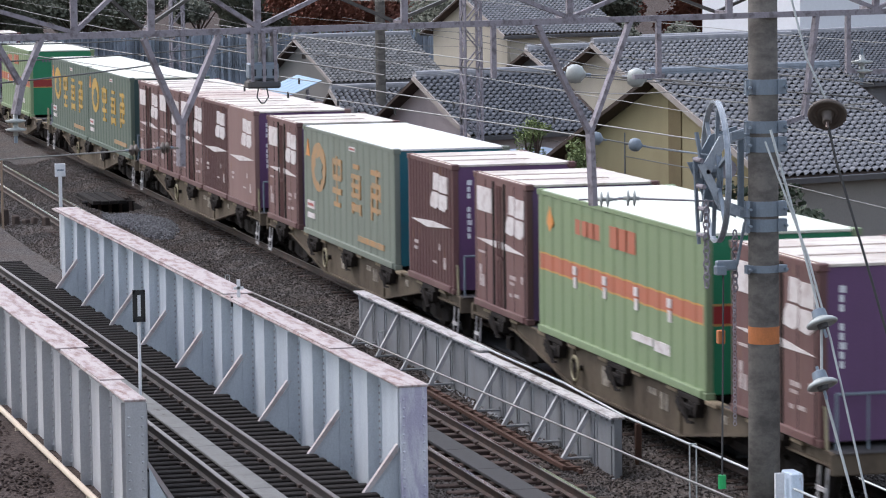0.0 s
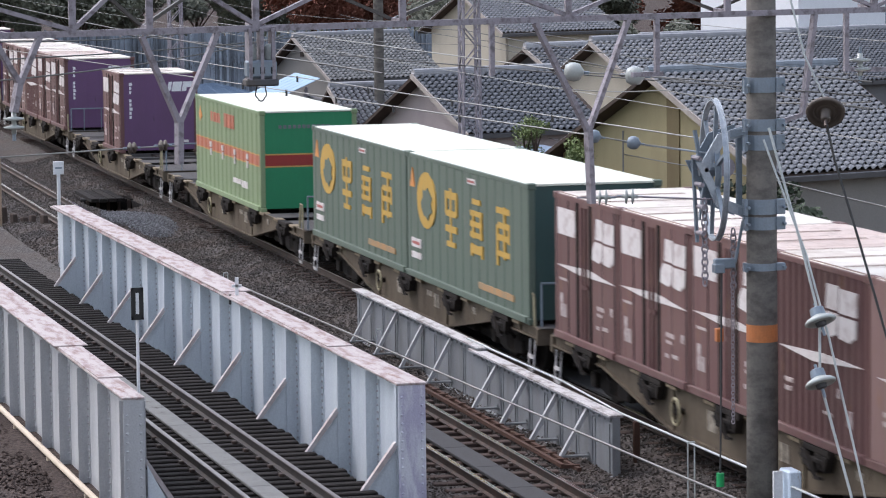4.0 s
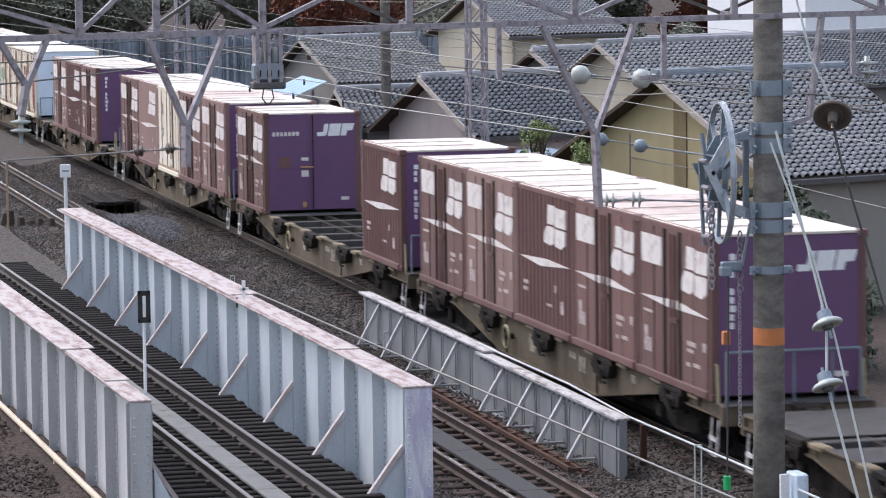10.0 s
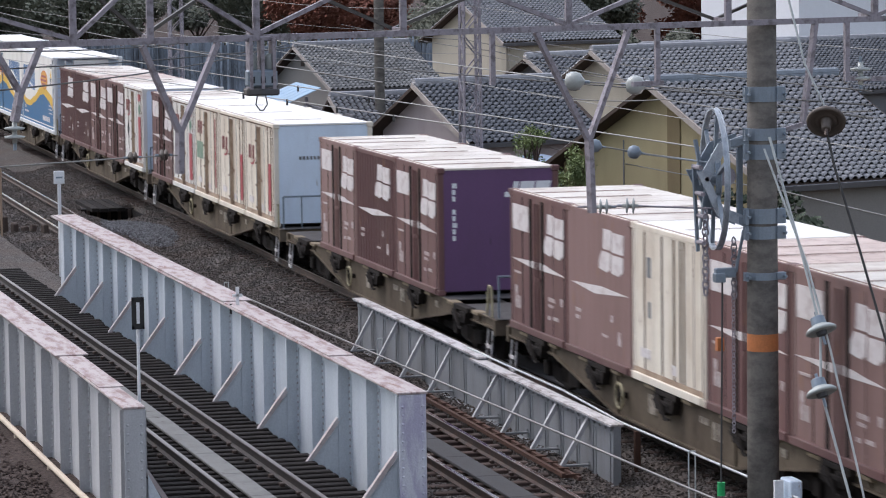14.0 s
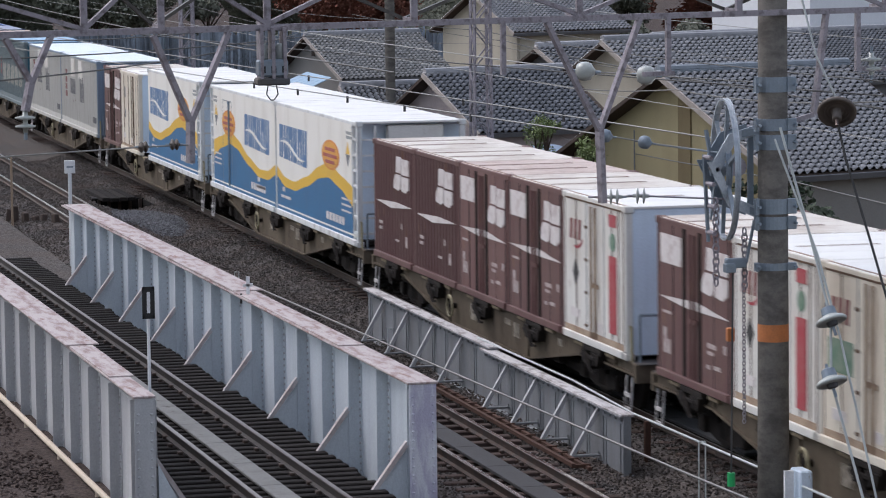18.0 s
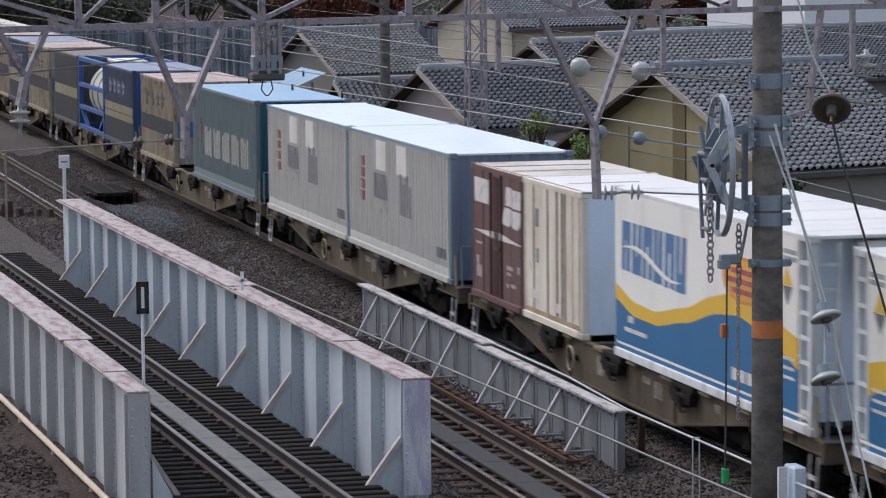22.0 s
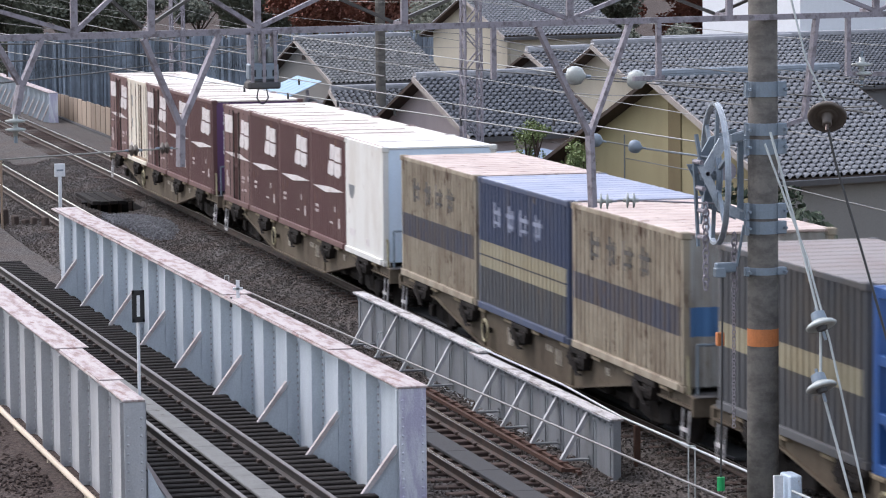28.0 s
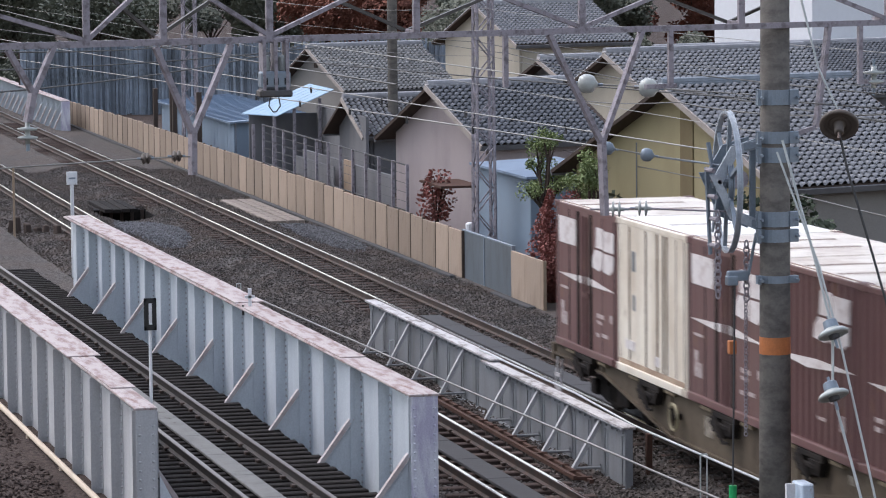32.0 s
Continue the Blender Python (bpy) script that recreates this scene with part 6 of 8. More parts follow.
PROTO = {
    "D": small_box("doors", label="red-brown box container with white panels and purple end"),
    "E": small_box("doors", label="red-brown box container with purple double end doors", end_doors=True),
    "P": small_box("doors", "roof_rusty", label="red-brown box container with rusty roof and purple end"),
    "R": small_box("ribbed", label="red-brown ribbed box container with white emblem"),
    "G": small_box("worn", label="faded red-brown box container with white panels"),
    "S": small_box("plain", label="faded smooth red-brown box container with white stripe"),
    "W": small_box("white", label="dirty white box container with upright ribs"),
    "V": small_box("smooth_white", label="smooth white box container with pale blue end"),
    "J": small_box("striped_white", label="dirty white ribbed box container with red stripe"),
    "K": small_box("panel_white", label="dirty white box container with a faded green panel"),
    "N": small_box("bare_white", label="dirty cream-white ribbed box container with rust streaks"),
    "lime": large_lime(),
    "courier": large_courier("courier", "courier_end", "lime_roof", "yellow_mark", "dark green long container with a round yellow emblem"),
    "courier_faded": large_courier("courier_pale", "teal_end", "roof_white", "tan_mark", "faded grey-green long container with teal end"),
    "wave": large_wave(False, "white long refrigerated container with blue wave and ladder"),
    "wave_back": large_wave(True, "white long refrigerated container with blue wave and side door"),
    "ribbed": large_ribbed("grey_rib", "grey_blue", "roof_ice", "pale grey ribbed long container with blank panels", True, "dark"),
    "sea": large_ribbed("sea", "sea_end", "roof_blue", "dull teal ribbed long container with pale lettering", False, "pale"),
    "beige": medium([(0.12, 0.85, 0), (0.85, 1.3, 1), (1.3, 2.37, 0)], ["beige", "navy_dull"], ["end_dirty", "logo_blue"], "roof_rusty", "rusty beige ribbed container with a navy band", [(0.08, 0.85, 0), (0.85, 1.3, 1), (1.3, 2.39, 0)], "dark_letter"),
    "blue": medium([(0.12, 0.8, 1), (0.8, 1.0, 2), (1.0, 1.03, 1), (1.03, 1.28, 2), (1.28, 2.37, 0)], ["navy", "slate", "yellow_band"], "tank_blue", "roof_navy", "blue and grey ribbed container with cream bands", lettering="blue_faint"),
    "slate": medium([(0.12, 0.95, 1), (0.95, 1.3, 2), (1.3, 2.37, 0)], ["slate", "slate", "yellow_band"], "slate", "roof_grey", "grimy dark ribbed container with a dull yellow band"),
    "tank": tank_frame(),
}
WAGON = wagon_thing()
PITCH = 20.4
SLOT = [-7.5 + 3.75 * i for i in range(5)]
THIRD = [-6.33, 0, 6.33]
HALF = [-4.7, 4.7]
# loads of the wagons from the tail forward: (kind, place along the wagon)
LOADS = [
    list(zip("DWDRR", SLOT)),
    list(zip("DRRRV", SLOT)),
    list(zip(("beige", "blue", "beige"), THIRD)),
    list(zip(("slate", "tank", "blue"), THIRD)),
    [("beige", -6.33), ("sea", 4.75)],
    list(zip(("ribbed", "ribbed"), HALF)),
    [("D", SLOT[0]), ("W", SLOT[1]), ("wave", 4.7)],
    list(zip(("wave_back", "wave"), HALF)),
    list(zip("RRPDJ", SLOT)),
    list(zip("DJKNN", SLOT)),
    [("G", SLOT[1]), ("R", SLOT[2]), ("D", SLOT[3])],
    list(zip("DSWPG", SLOT)),
    [("E", SLOT[0]), ("R", SLOT[4])],
    list(zip("DGRPD", SLOT)),
    [("D", SLOT[2])],
    [("lime", 0.0)],
    list(zip(("courier", "courier"), HALF)),
    list(zip("DDPRS", SLOT)),
    [("D", SLOT[0]), ("courier_faded", 0.0 - 0.25), ("R", SLOT[4])],
    [("D", SLOT[0]), ("lime", -0.2), ("D", SLOT[4])],
]
DECK = 1.0
ROLLING = []


def build_train():
    used = set()
    for k, load in enumerate(LOADS):
        mid = PITCH * k + 9.36
        w = WAGON if k == 0 else copy_thing(WAGON, Matrix())
        ROLLING.append((w, mid, 0.0))
        for kind, x in load:
            c = PROTO[kind] if kind not in used else copy_thing(PROTO[kind], Matrix())
            used.add(kind)
            ROLLING.append((c, mid + x, DECK))


build_train()

# ---- the concrete panel fence behind the line ----
def build_fence():
    f = thing("panel_fence", pose(0, 3.2, 0), "long tan concrete panel fence with dark joints", "fence", kind="structure")
    me = mesh("fence_panel", box(B(), -0.68, 0.68, -0.03, 0.03, -0.45, 1.07, bevel=0.008), "fence")
    po = mesh("fence_post", box(B(), -0.022, 0.022, -0.03, 0.05, -0.45, 1.09, bevel=0.01), "fence_joint")
    x = -8.6
    while x > -82:
        far = max(0.0, (-x - 60) / 20)
        piece("fence_panel", me, f, pose(x, random.uniform(-0.006, 0.006), -0.28 - 0.15 * far + random.uniform(-0.02, 0.02), 0, 0, random.uniform(-0.4, 0.4)))
        piece("fence_post", po, f, pose(x + 0.7, -0.01, -0.28 - 0.15 * far))
        x -= 1.4
    bm = B()
    box(bm, -82, -7.9, -0.35, -0.2, -0.42, -0.28, bevel=0.02)
    part("kerb", bm, "plank", f, "low concrete cable trough")


build_fence()
panel = thing("sheet_fence", pose(0, 3.25, 0), "dull blue-grey sheet metal fence", "fence", kind="structure")
for x0, x1 in ((-8.0, -5.95), (-5.88, -3.3)):
    part("sheet", box(B(), x0, x1, -0.02, 0.02, -0.4, 0.8, bevel=0.006), "sheet_dark", panel)
part("cap_rail", box(B(), -8.05, -3.25, -0.03, 0.04, 0.8, 0.84, bevel=0.008), "galv", panel)
for x in (-8.05, -5.92, -3.25):
    part("post", box(B(), x - 0.03, x + 0.03, -0.04, 0.05, -0.4, 0.84, bevel=0.006), "galv", panel)
end = thing("end_fence", pose(0, 3.2, 0), "two tan concrete fence panels beside a red bush", "fence", kind="structure")
me = mesh("fence_panel", box(B(), -0.68, 0.68, -0.03, 0.03, -0.45, 0.74, bevel=0.008), "fence")
for x in (-2.45, -1.05):
    piece("fence_panel", me, end, pose(x, 0, 0, 0, 0, 0.6))
part("fence_post", box(B(), -0.36, -0.28, -0.04, 0.04, -0.45, 0.75, bevel=0.008), "wood_pale", end)
part("kerb", box(B(), -4.1, -0.6, -0.3, -0.12, -0.42, -0.3, bevel=0.02), "plank", end)
# timber level crossing boards and relaid stones
def crossing(x, y, length, label, material="wood_pale"):
    c = thing("crossing_board", pose(x, y, -0.2), label, "crossing boards", "timber boards beside the line")
    me = mesh("board", box(B(), -length / 2, length / 2, -0.12, 0.12, -0.12, 0.0, bevel=0.015), material)
    for i in range(4):
        piece("board", me, c, pose(random.uniform(-0.1, 0.1), i * 0.26, random.uniform(-0.01, 0.01)))


crossing(-28.5, 1.6, 8.5, "weathered grey-brown boards beside the rails", "worn_board")
crossing(-32.0, -2.4, 3.6, "dark timber boards beside the rails", "sleeper_dark")


# ---- houses ----
TILE_W, TILE_L = 0.22, 0.18


def tile_verts(w=TILE_W, l=TILE_L + 0.05):
    """A curved roof tile: a wave across, lifted at its lower end. x runs down the slope, y across."""
    top, n = [], 6
    for k, x in enumerate((0.0, l)):
        for i in range(n + 1):
            u = i / n
            top.append((x, u * w, 0.046 * math.sin(math.pi * 2 * u - 0.6) + 0.075 * k + 0.005))
    vs = top + [(x, y, z - 0.016) for x, y, z in top]
    m, fs = n + 1, []
    for i in range(n):
        fs.append((i, m + i, m + i + 1, i + 1))
        fs.append((m + i, 3 * m + i, 3 * m + i + 1, m + i + 1))
    fs += [(0, 2 * m, 3 * m, m), (n, m + n, 3 * m + n, 2 * m + n)]
    return vs, fs


def single_tile(material):
    me = bpy.data.meshes.new("roof_tile")
    me.from_pydata(tile_verts()[0], [], tile_verts()[1])
    me.materials.append(M[material])
    for p in me.polygons:
        p.use_smooth = True
    return me



def joined_tiles(name, rows, cols, parent, m, tile):
    vs, fs = [], []
    tv, tf = tile_verts()
    for r in range(rows):
        for c in range(cols):
            o = len(vs)
            j = random.uniform(-0.008, 0.008)
            vs += [(x + r * TILE_L, y + c * TILE_W, z + j) for x, y, z in tv]
            fs += [tuple(i + o for i in f) for f in tf]
    me = bpy.data.meshes.new(name)
    me.from_pydata(vs, [], fs)
    me.materials.append(M[tile])
    for p in me.polygons:
        p.use_smooth = True
    ob = piece(name, me, parent, m)
    return tagged(ob, kind="stuff")


def house(name, m, w, depth, eave, apex, wall, label, single=False, over=0.45, base=-0.5, post=False, vent=False, ridge="tile", side=None, tile="tile"):
    """A gabled house: front gable at local y = 0 facing -y, the ridge runs back along +y. w counts the eaves' overhang."""
    h = thing(name, m, label, "house", "houses behind the line")
    hw = w / 2 - over
    k = (apex - eave) / (w / 2)
    we = apex - k * hw
    gable = [(-hw, base), (hw, base), (hw, we), (0, apex - 0.02), (-hw, we)]
    part("front_wall", prism(B(), gable, "y", over, over + 0.12), wall, h)
    part("back_wall", prism(B(), gable, "y", depth - over - 0.12, depth - over), wall, h)
    for s in (-1, 1):
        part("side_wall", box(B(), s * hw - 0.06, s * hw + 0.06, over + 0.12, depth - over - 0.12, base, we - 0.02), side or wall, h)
    a = math.degrees(math.atan(k))
    slope = math.hypot(w / 2, apex - eave)
    rows, cols = int(slope / TILE_L), int(depth / TILE_W)
    one = single_tile(tile) if single else None
    for s in (-1, 1):
        sm = (Matrix.Identity(4) if s > 0 else turn(180)) 
        slab = part("roof_slope", box(B(), 0, slope, -depth / 2, depth / 2, -0.09, -0.005), "wood_dark", h)
        slab.matrix_basis = pose(0, depth / 2, apex + 0.06) @ sm @ pose(0, 0, 0, 0, a, 0)
        tm = pose(0, -depth / 2, 0.0)
        if single and s > 0:
            own = min(rows, 300 // cols)
            for r in range(own):
                for c in range(cols):
                    piece("roof_tile", one, slab, tm @ pose(r * TILE_L, c * TILE_W, random.uniform(-0.006, 0.006), 0, 0, random.uniform(-1, 1)))
            if own < rows:
                joined_tiles("roof_tiles", rows - own, cols, slab, tm @ pose(own * TILE_L, 0, 0), tile)
        else:
            joined_tiles("roof_tiles", rows, cols, slab, tm, tile)
        barge = B()
        prism(barge, [(-0.02, -0.09), (slope + 0.03, -0.09), (slope + 0.03, 0.04), (-0.02, 0.04)], "y", -depth / 2 - 0.05, -depth / 2)
        part("barge_board", barge, "barge", slab, "pale timber barge board")
        fas = box(B(), slope - 0.02, slope + 0.02, -depth / 2, depth / 2, -0.14, 0.0)
        part("gutter", fas, "wall_grey", slab)
    bm = B()
    box(bm, -0.11, 0.11, 0.0, depth, apex + 0.04, apex + 0.14, bevel=0.03)
    lathe(bm, [(0.1, 0.02), (0.1, depth - 0.02)], pose(0, 0, apex + 0.14, -90, 0, 0), 8)
    part("ridge_cap", bm, ridge, h, "ridge of rounded tiles")
    if post:
        part("corner_board", box(B(), 0.2, 0.66, over - 0.03, over + 0.01, base, apex - 0.5), "wall_umber", h, "brown upright board on the gable")
        part("wall_joint", box(B(), -1.5, -1.46, over - 0.012, over + 0.01, base, we + 0.6), "wall_grey", h)
    if vent:
        part("gable_vent", box(B(), -0.12, 0.12, over - 0.03, over + 0.01, apex - 0.75, apex - 0.45), "wood_dark", h)
    return h


# side walls: the ochre wall's shade is put in as a greyer colour
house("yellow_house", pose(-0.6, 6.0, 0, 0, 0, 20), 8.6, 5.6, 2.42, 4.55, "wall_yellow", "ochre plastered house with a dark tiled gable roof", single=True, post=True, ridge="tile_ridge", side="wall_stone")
house("mauve_house", pose(-18.4, 4.78, 0, 0, 0, 20), 5.4, 4.8, 2.3, 3.82, "wall_mauve", "mauve-grey plastered house with a dark tiled roof", single=True, tile="tile_dark")
house("grey_house", pose(-61.2, 10.0, 0, 0, 0, 20), 5.6, 5.5, 1.85, 3.5, "wall_stone", "pale plastered house with a grey tiled gable roof", vent=True, tile="tile_pale")
house("cream_house", pose(-22.6, 11.1, 0, 0, 0, 20), 6.0, 7.5, 2.9, 4.48, "wall_cream", "cream house with a tiled gable roof")
house("far_house", pose(-71.3, 19.4, 0, 0, 0, 20), 6.6, 6.4, 3.2, 4.9, "wall_cream", "pale far house under a dark tiled roof")
house("dark_house", pose(-34.0, 12.2, 0, 0, 0, 20), 7.0, 10.0, 2.2, 3.9, "wall_grey", "low dark house with a long tiled roof", tile="tile_dark")
house("dark_house", pose(-50.0, 21.0, 0, 0, 0, 20), 8.0, 16.0, 1.8, 3.6, "wall_grey", "low dark house with a long tiled roof", tile="tile_dark")
house("shed", pose(-38.5, 6.65, 0, 0, 0, 12), 3.4, 3.0, 1.35, 2.55, "wall_grey", "small grey gabled shed")


# blue lean-to and sheds between the fence and the houses
def lean_to():
    s = thing("lean_to", Matrix(), "lean-to shed with a pale blue sheet roof", "shed", "sheds behind the fence")
    n = 6
    c = [Vector((-44.9, 4.4, 1.83)), Vector((-43.2, 5.35, 1.81)), Vector((-42.9, 7.3, 2.7)), Vector((-44.5, 6.75, 2.84))]
    for i in range(n):
        a0, a1 = c[0].lerp(c[1], i / n), c[0].lerp(c[1], (i + 0.93) / n)
        b0, b1 = c[3].lerp(c[2], i / n), c[3].lerp(c[2], (i + 0.93) / n)
        d = Vector((0, 0, 0.03))
        bm = B()
        top = [bm.verts.new(v + d) for v in (a0, a1, b1, b0)]
        low = [bm.verts.new(v) for v in (a0, a1, b1, b0)]
        bm.faces.new(top)
        bm.faces.new(low[::-1])
        for p in range(4):
            bm.faces.new((low[p], low[(p + 1) % 4], top[(p + 1) % 4], top[p]))
        part("roof_sheet", bm, "sheet_blue", s, "pale blue roof sheet")
    for y in (4.55, 5.3, 6.0, 6.9):
        part("post", box(B(), -43.5, -43.4, y - 0.05, y + 0.05, -0.5, 1.5 + (y - 4.4) * 0.36), "steel", s)
    part("wall", box(B(), -44.6, -44.5, 4.6, 7.0, -0.5, 1.85), "wall_grey", s)
    part("side_wall", box(B(), -44.5, -36.4, 7.0, 7.1, -0.5, 2.1), "wall_grey", s)


lean_to()


def pole_screen():
    """Steel posts and grey sheets between the fence and the sheds."""
    s = thing("post_screen", Matrix(), "grey steel posts with wire screen behind the fence", "fence", "sheds behind the fence")
    for i in range(13):
        x = -37.5 + i * 1.75
        part("post", box(B(), x - 0.04, x + 0.04, 3.75, 3.83, -0.5, 1.88), "steel", s)
    for z in (0.6, 1.84):
        part("rail", box(B(), -37.5, -16.5, 3.77, 3.81, z, z + 0.03), "wire_dark", s)
    for z in (0.1, 0.35, 0.85, 1.1, 1.35, 1.6):
        part("mesh_wire", box(B(), -37.5, -16.5, 3.785, 3.795, z, z + 0.012), "wire_dark", s)
    part("sheet", box(B(), -33.5, -27.5, 4.05, 4.09, -0.5, 1.1), "wall_grey", s)
    part("door", box(B(), -27.2, -26.0, 4.3, 4.36, -0.5, 1.35), "wood_pale", s, "brown door leaf")
    part("wall", box(B(), -34, -21.2, 4.4, 4.48, -0.5, 1.25), "wall_grey", s)


pole_screen()
s = thing("blue_shed", Matrix(), "dull blue sheet-clad shed beside the mast", "shed", "sheds behind the fence")
part("wall", box(B(), -13.6, -8.2, 5.0, 7.0, -0.5, 2.02, bevel=0.02), "wall_blue", s)
part("roof", prism(B(), [(4.85, 2.02), (7.2, 2.12), (7.2, 2.18), (4.85, 2.08)], "x", -13.8, -8.0), "shed_roof", s)
part("side_lean_to", box(B(), -16.4, -13.9, 4.1, 5.2, 1.4, 1.46), "rust_post", s, "rusty small canopy")
s = thing("blue_shed", Matrix(), "low blue-grey corrugated sheds behind the fence", "shed", "sheds behind the fence")
me = mesh("wall_sheet", box(B(), 0, 0.66, 4.9, 4.96, -0.6, 1.27), "wall_blue")
for i in range(24):
    piece("wall_sheet", me, s, pose(-66 + i * 0.7, 0, 0))
part("roof", prism(B(), [(4.7, 1.27), (7.8, 1.47), (7.8, 1.53), (4.7, 1.33)], "x", -66.5, -49.0), "shed_roof", s, "blue-grey sloping sheet roof")
me = mesh("roof_rib", prism(B(), [(4.68, 1.32), (7.8, 1.525), (7.8, 1.57), (4.68, 1.365)], "x", -0.03, 0.03), "shed_roof")
part("end_wall", box(B(), -49.25, -49.19, 4.98, 7.7, -0.6, 1.28), "wall_blue", s)
for i in range(23):
    piece("roof_rib", me, s, pose(-66.2 + 0.75 * i, 0, 0))
for i, x in enumerate((-62.5, -58.3, -57.7, -52.0)):
    solid("timber_post", box(B(), -0.09, 0.09, -0.09, 0.09, -0.5, 2.3 if i else 2.0, bevel=0.01), "wood_dark", pose(x, 4.1, 0), "dark weathered timber post", "post", "timber posts behind the fence")
# dark boarded wall far along the line
w = thing("board_wall", Matrix(), "dark blue-grey boarded wall far along the line", "wall", kind="structure")
me = mesh("wall_board", box(B(), -0.05, 0.05, -0.055, 0.055, -0.5, 3.0, bevel=0.008), "slate_blue")
for i in range(190):
    piece("wall_board", me, w, pose(-92 + 0.025 * i + random.uniform(-0.08, 0.08), 2.2 + i * 0.106 + random.uniform(-0.02, 0.02), random.uniform(-0.35, 0.1), 0, random.uniform(-1.2, 1.2), random.uniform(-25, 25)))
part("backing", box(B(), -0.02, 0.02, 0, 20.3, -0.5, 2.6), "wood_dark", w).matrix_basis = pose(-92.3, 2.1, 0, 0, 0, -13.3)
# white building at the back
s = thing("white_building", pose(-105, 44, 0, 0, 0, 16), "plain white far building with pale blue side bay", "building", "houses behind the line")
part("wall", box(B(), 0, 9, -3.0, 2.6, -0.5, 9), "wall_white", s)
part("side_bay", box(B(), 1, 8, 2.7, 8, -0.5, 9), "wall_blue", s)
part("lower_roof", box(B(), 9.05, 12, -4, 9, -0.5, 1.95), "wall_grey", s)
part("window", box(B(), 8.95, 9.04, 3.2, 5.0, 4.2, 5.6), "glass_dark", s)


# ---- trees ----
def tree_meshes(seed, height, spread, leaf, n=2600, size=0.13):
    r = random.Random(seed)
    bm = B()
    rod(bm, (0, 0, -0.5), (0.1, 0, height * 0.45), 0.16, 7, 0.1)
    tips = []
    for i in range(9):
        a, z = r.uniform(0, 6.28), height * r.uniform(0.3, 0.5)
        e = Vector((math.cos(a) * spread * r.uniform(0.3, 0.8), math.sin(a) * spread * r.uniform(0.3, 0.8), height * r.uniform(0.55, 0.95)))
        rod(bm, (0.08, 0, z), e, 0.06, 5, 0.02)
        tips.append(e)
        for _ in range(2):
            e2 = e + Vector((r.uniform(-1, 1), r.uniform(-1, 1), r.uniform(-0.3, 0.8))) * spread * 0.35
            rod(bm, e.lerp(Vector((0, 0, z)), 0.3), e2, 0.03, 4, 0.01)
            tips.append(e2)
    trunk = mesh("trunk", bm, "bark")
    vs, fs = [], []
    clumps = [(t, spread * r.uniform(0.2, 0.42)) for t in tips]
    for i in range(n):
        c, rad = r.choice(clumps)
        d = Vector((r.gauss(0, 1), r.gauss(0, 1), r.gauss(0, 0.8)))
        p = c + d.normalized() * rad * r.random() ** 0.4
        u = Vector((r.gauss(0, 1), r.gauss(0, 1), r.gauss(0, 0.6))).normalized() * size * r.uniform(0.6, 1.4)
        v = u.orthogonal().normalized() * size * r.uniform(0.5, 1.0)
        o = len(vs)
        vs += [p - u, p + v, p + u, p - v]
        fs.append((o, o + 1, o + 2, o + 3))
    me = bpy.data.meshes.new("crown")
    me.from_pydata(vs, [], fs)
    me.materials.append(M[leaf])
    return trunk, me


def plant(meshes, name, m, label, category="tree", group=""):
    t = thing(name, m, label, category, group)
    piece("trunk", meshes[0], t, Matrix())
    piece("crown", meshes[1], t, Matrix())
    return t


T_DARK = [tree_meshes(s, 5.8, 2.7, "leaf_dark", 12000, 0.11) for s in (1, 2, 3)]
T_RED = [tree_meshes(s, 5.6, 2.7, "leaf_brown", 11000, 0.11) for s in (4, 5)]
r = random.Random(8)
for i in range(26):
    x, y = -112 - r.uniform(0, 26), -4 + i * 2.1 + r.uniform(-0.8, 0.8)
    plant(T_RED[i % 2] if i in (12, 13, 14, 15, 22, 23, 24) else T_DARK[i % 3], "tree", pose(x, y, -0.6 + r.uniform(-0.6, 0.4), 0, 0, r.uniform(0, 360)), "dark red-brown autumn tree at the back" if i in (12, 13, 14, 15, 22, 23, 24) else "dark evergreen tree at the back", "tree", "trees at the back")
def bush_meshes(seed, height, spread, leaf, n, size):
    """A shrub: leaves fill an uneven mound from the ground up."""
    r = random.Random(seed)
    bm = B()
    for _ in range(7):
        rod(bm, (0, 0, -0.2), (r.uniform(-1, 1) * spread * 0.6, r.uniform(-1, 1) * spread * 0.6, height * r.uniform(0.5, 0.9)), 0.03, 5, 0.01)
    trunk = mesh("trunk", bm, "bark")
    vs, fs = [], []
    for _ in range(n):
        a, z = r.uniform(0, 6.28), r.random()
        rad = spread * (0.55 + 0.45 * math.sin(math.pi * min(1, z * 0.8 + 0.15))) * (0.8 + 0.3 * math.sin(3 * a + 5 * z)) * r.random() ** 0.4
        p = Vector((rad * math.cos(a), rad * math.sin(a), z * height * (0.85 + 0.2 * math.sin(2 * a))))
        u = Vector((r.gauss(0, 1), r.gauss(0, 1), r.gauss(0, 0.6))).normalized() * size * r.uniform(0.6, 1.4)
        v = u.orthogonal().normalized() * size * r.uniform(0.5, 1.0)
        o = len(vs)
        vs += [p - u, p + v, p + u, p - v]
        fs.append((o, o + 1, o + 2, o + 3))
    me = bpy.data.meshes.new("crown")
    me.from_pydata(vs, [], fs)
    me.materials.append(M[leaf])
    return trunk, me


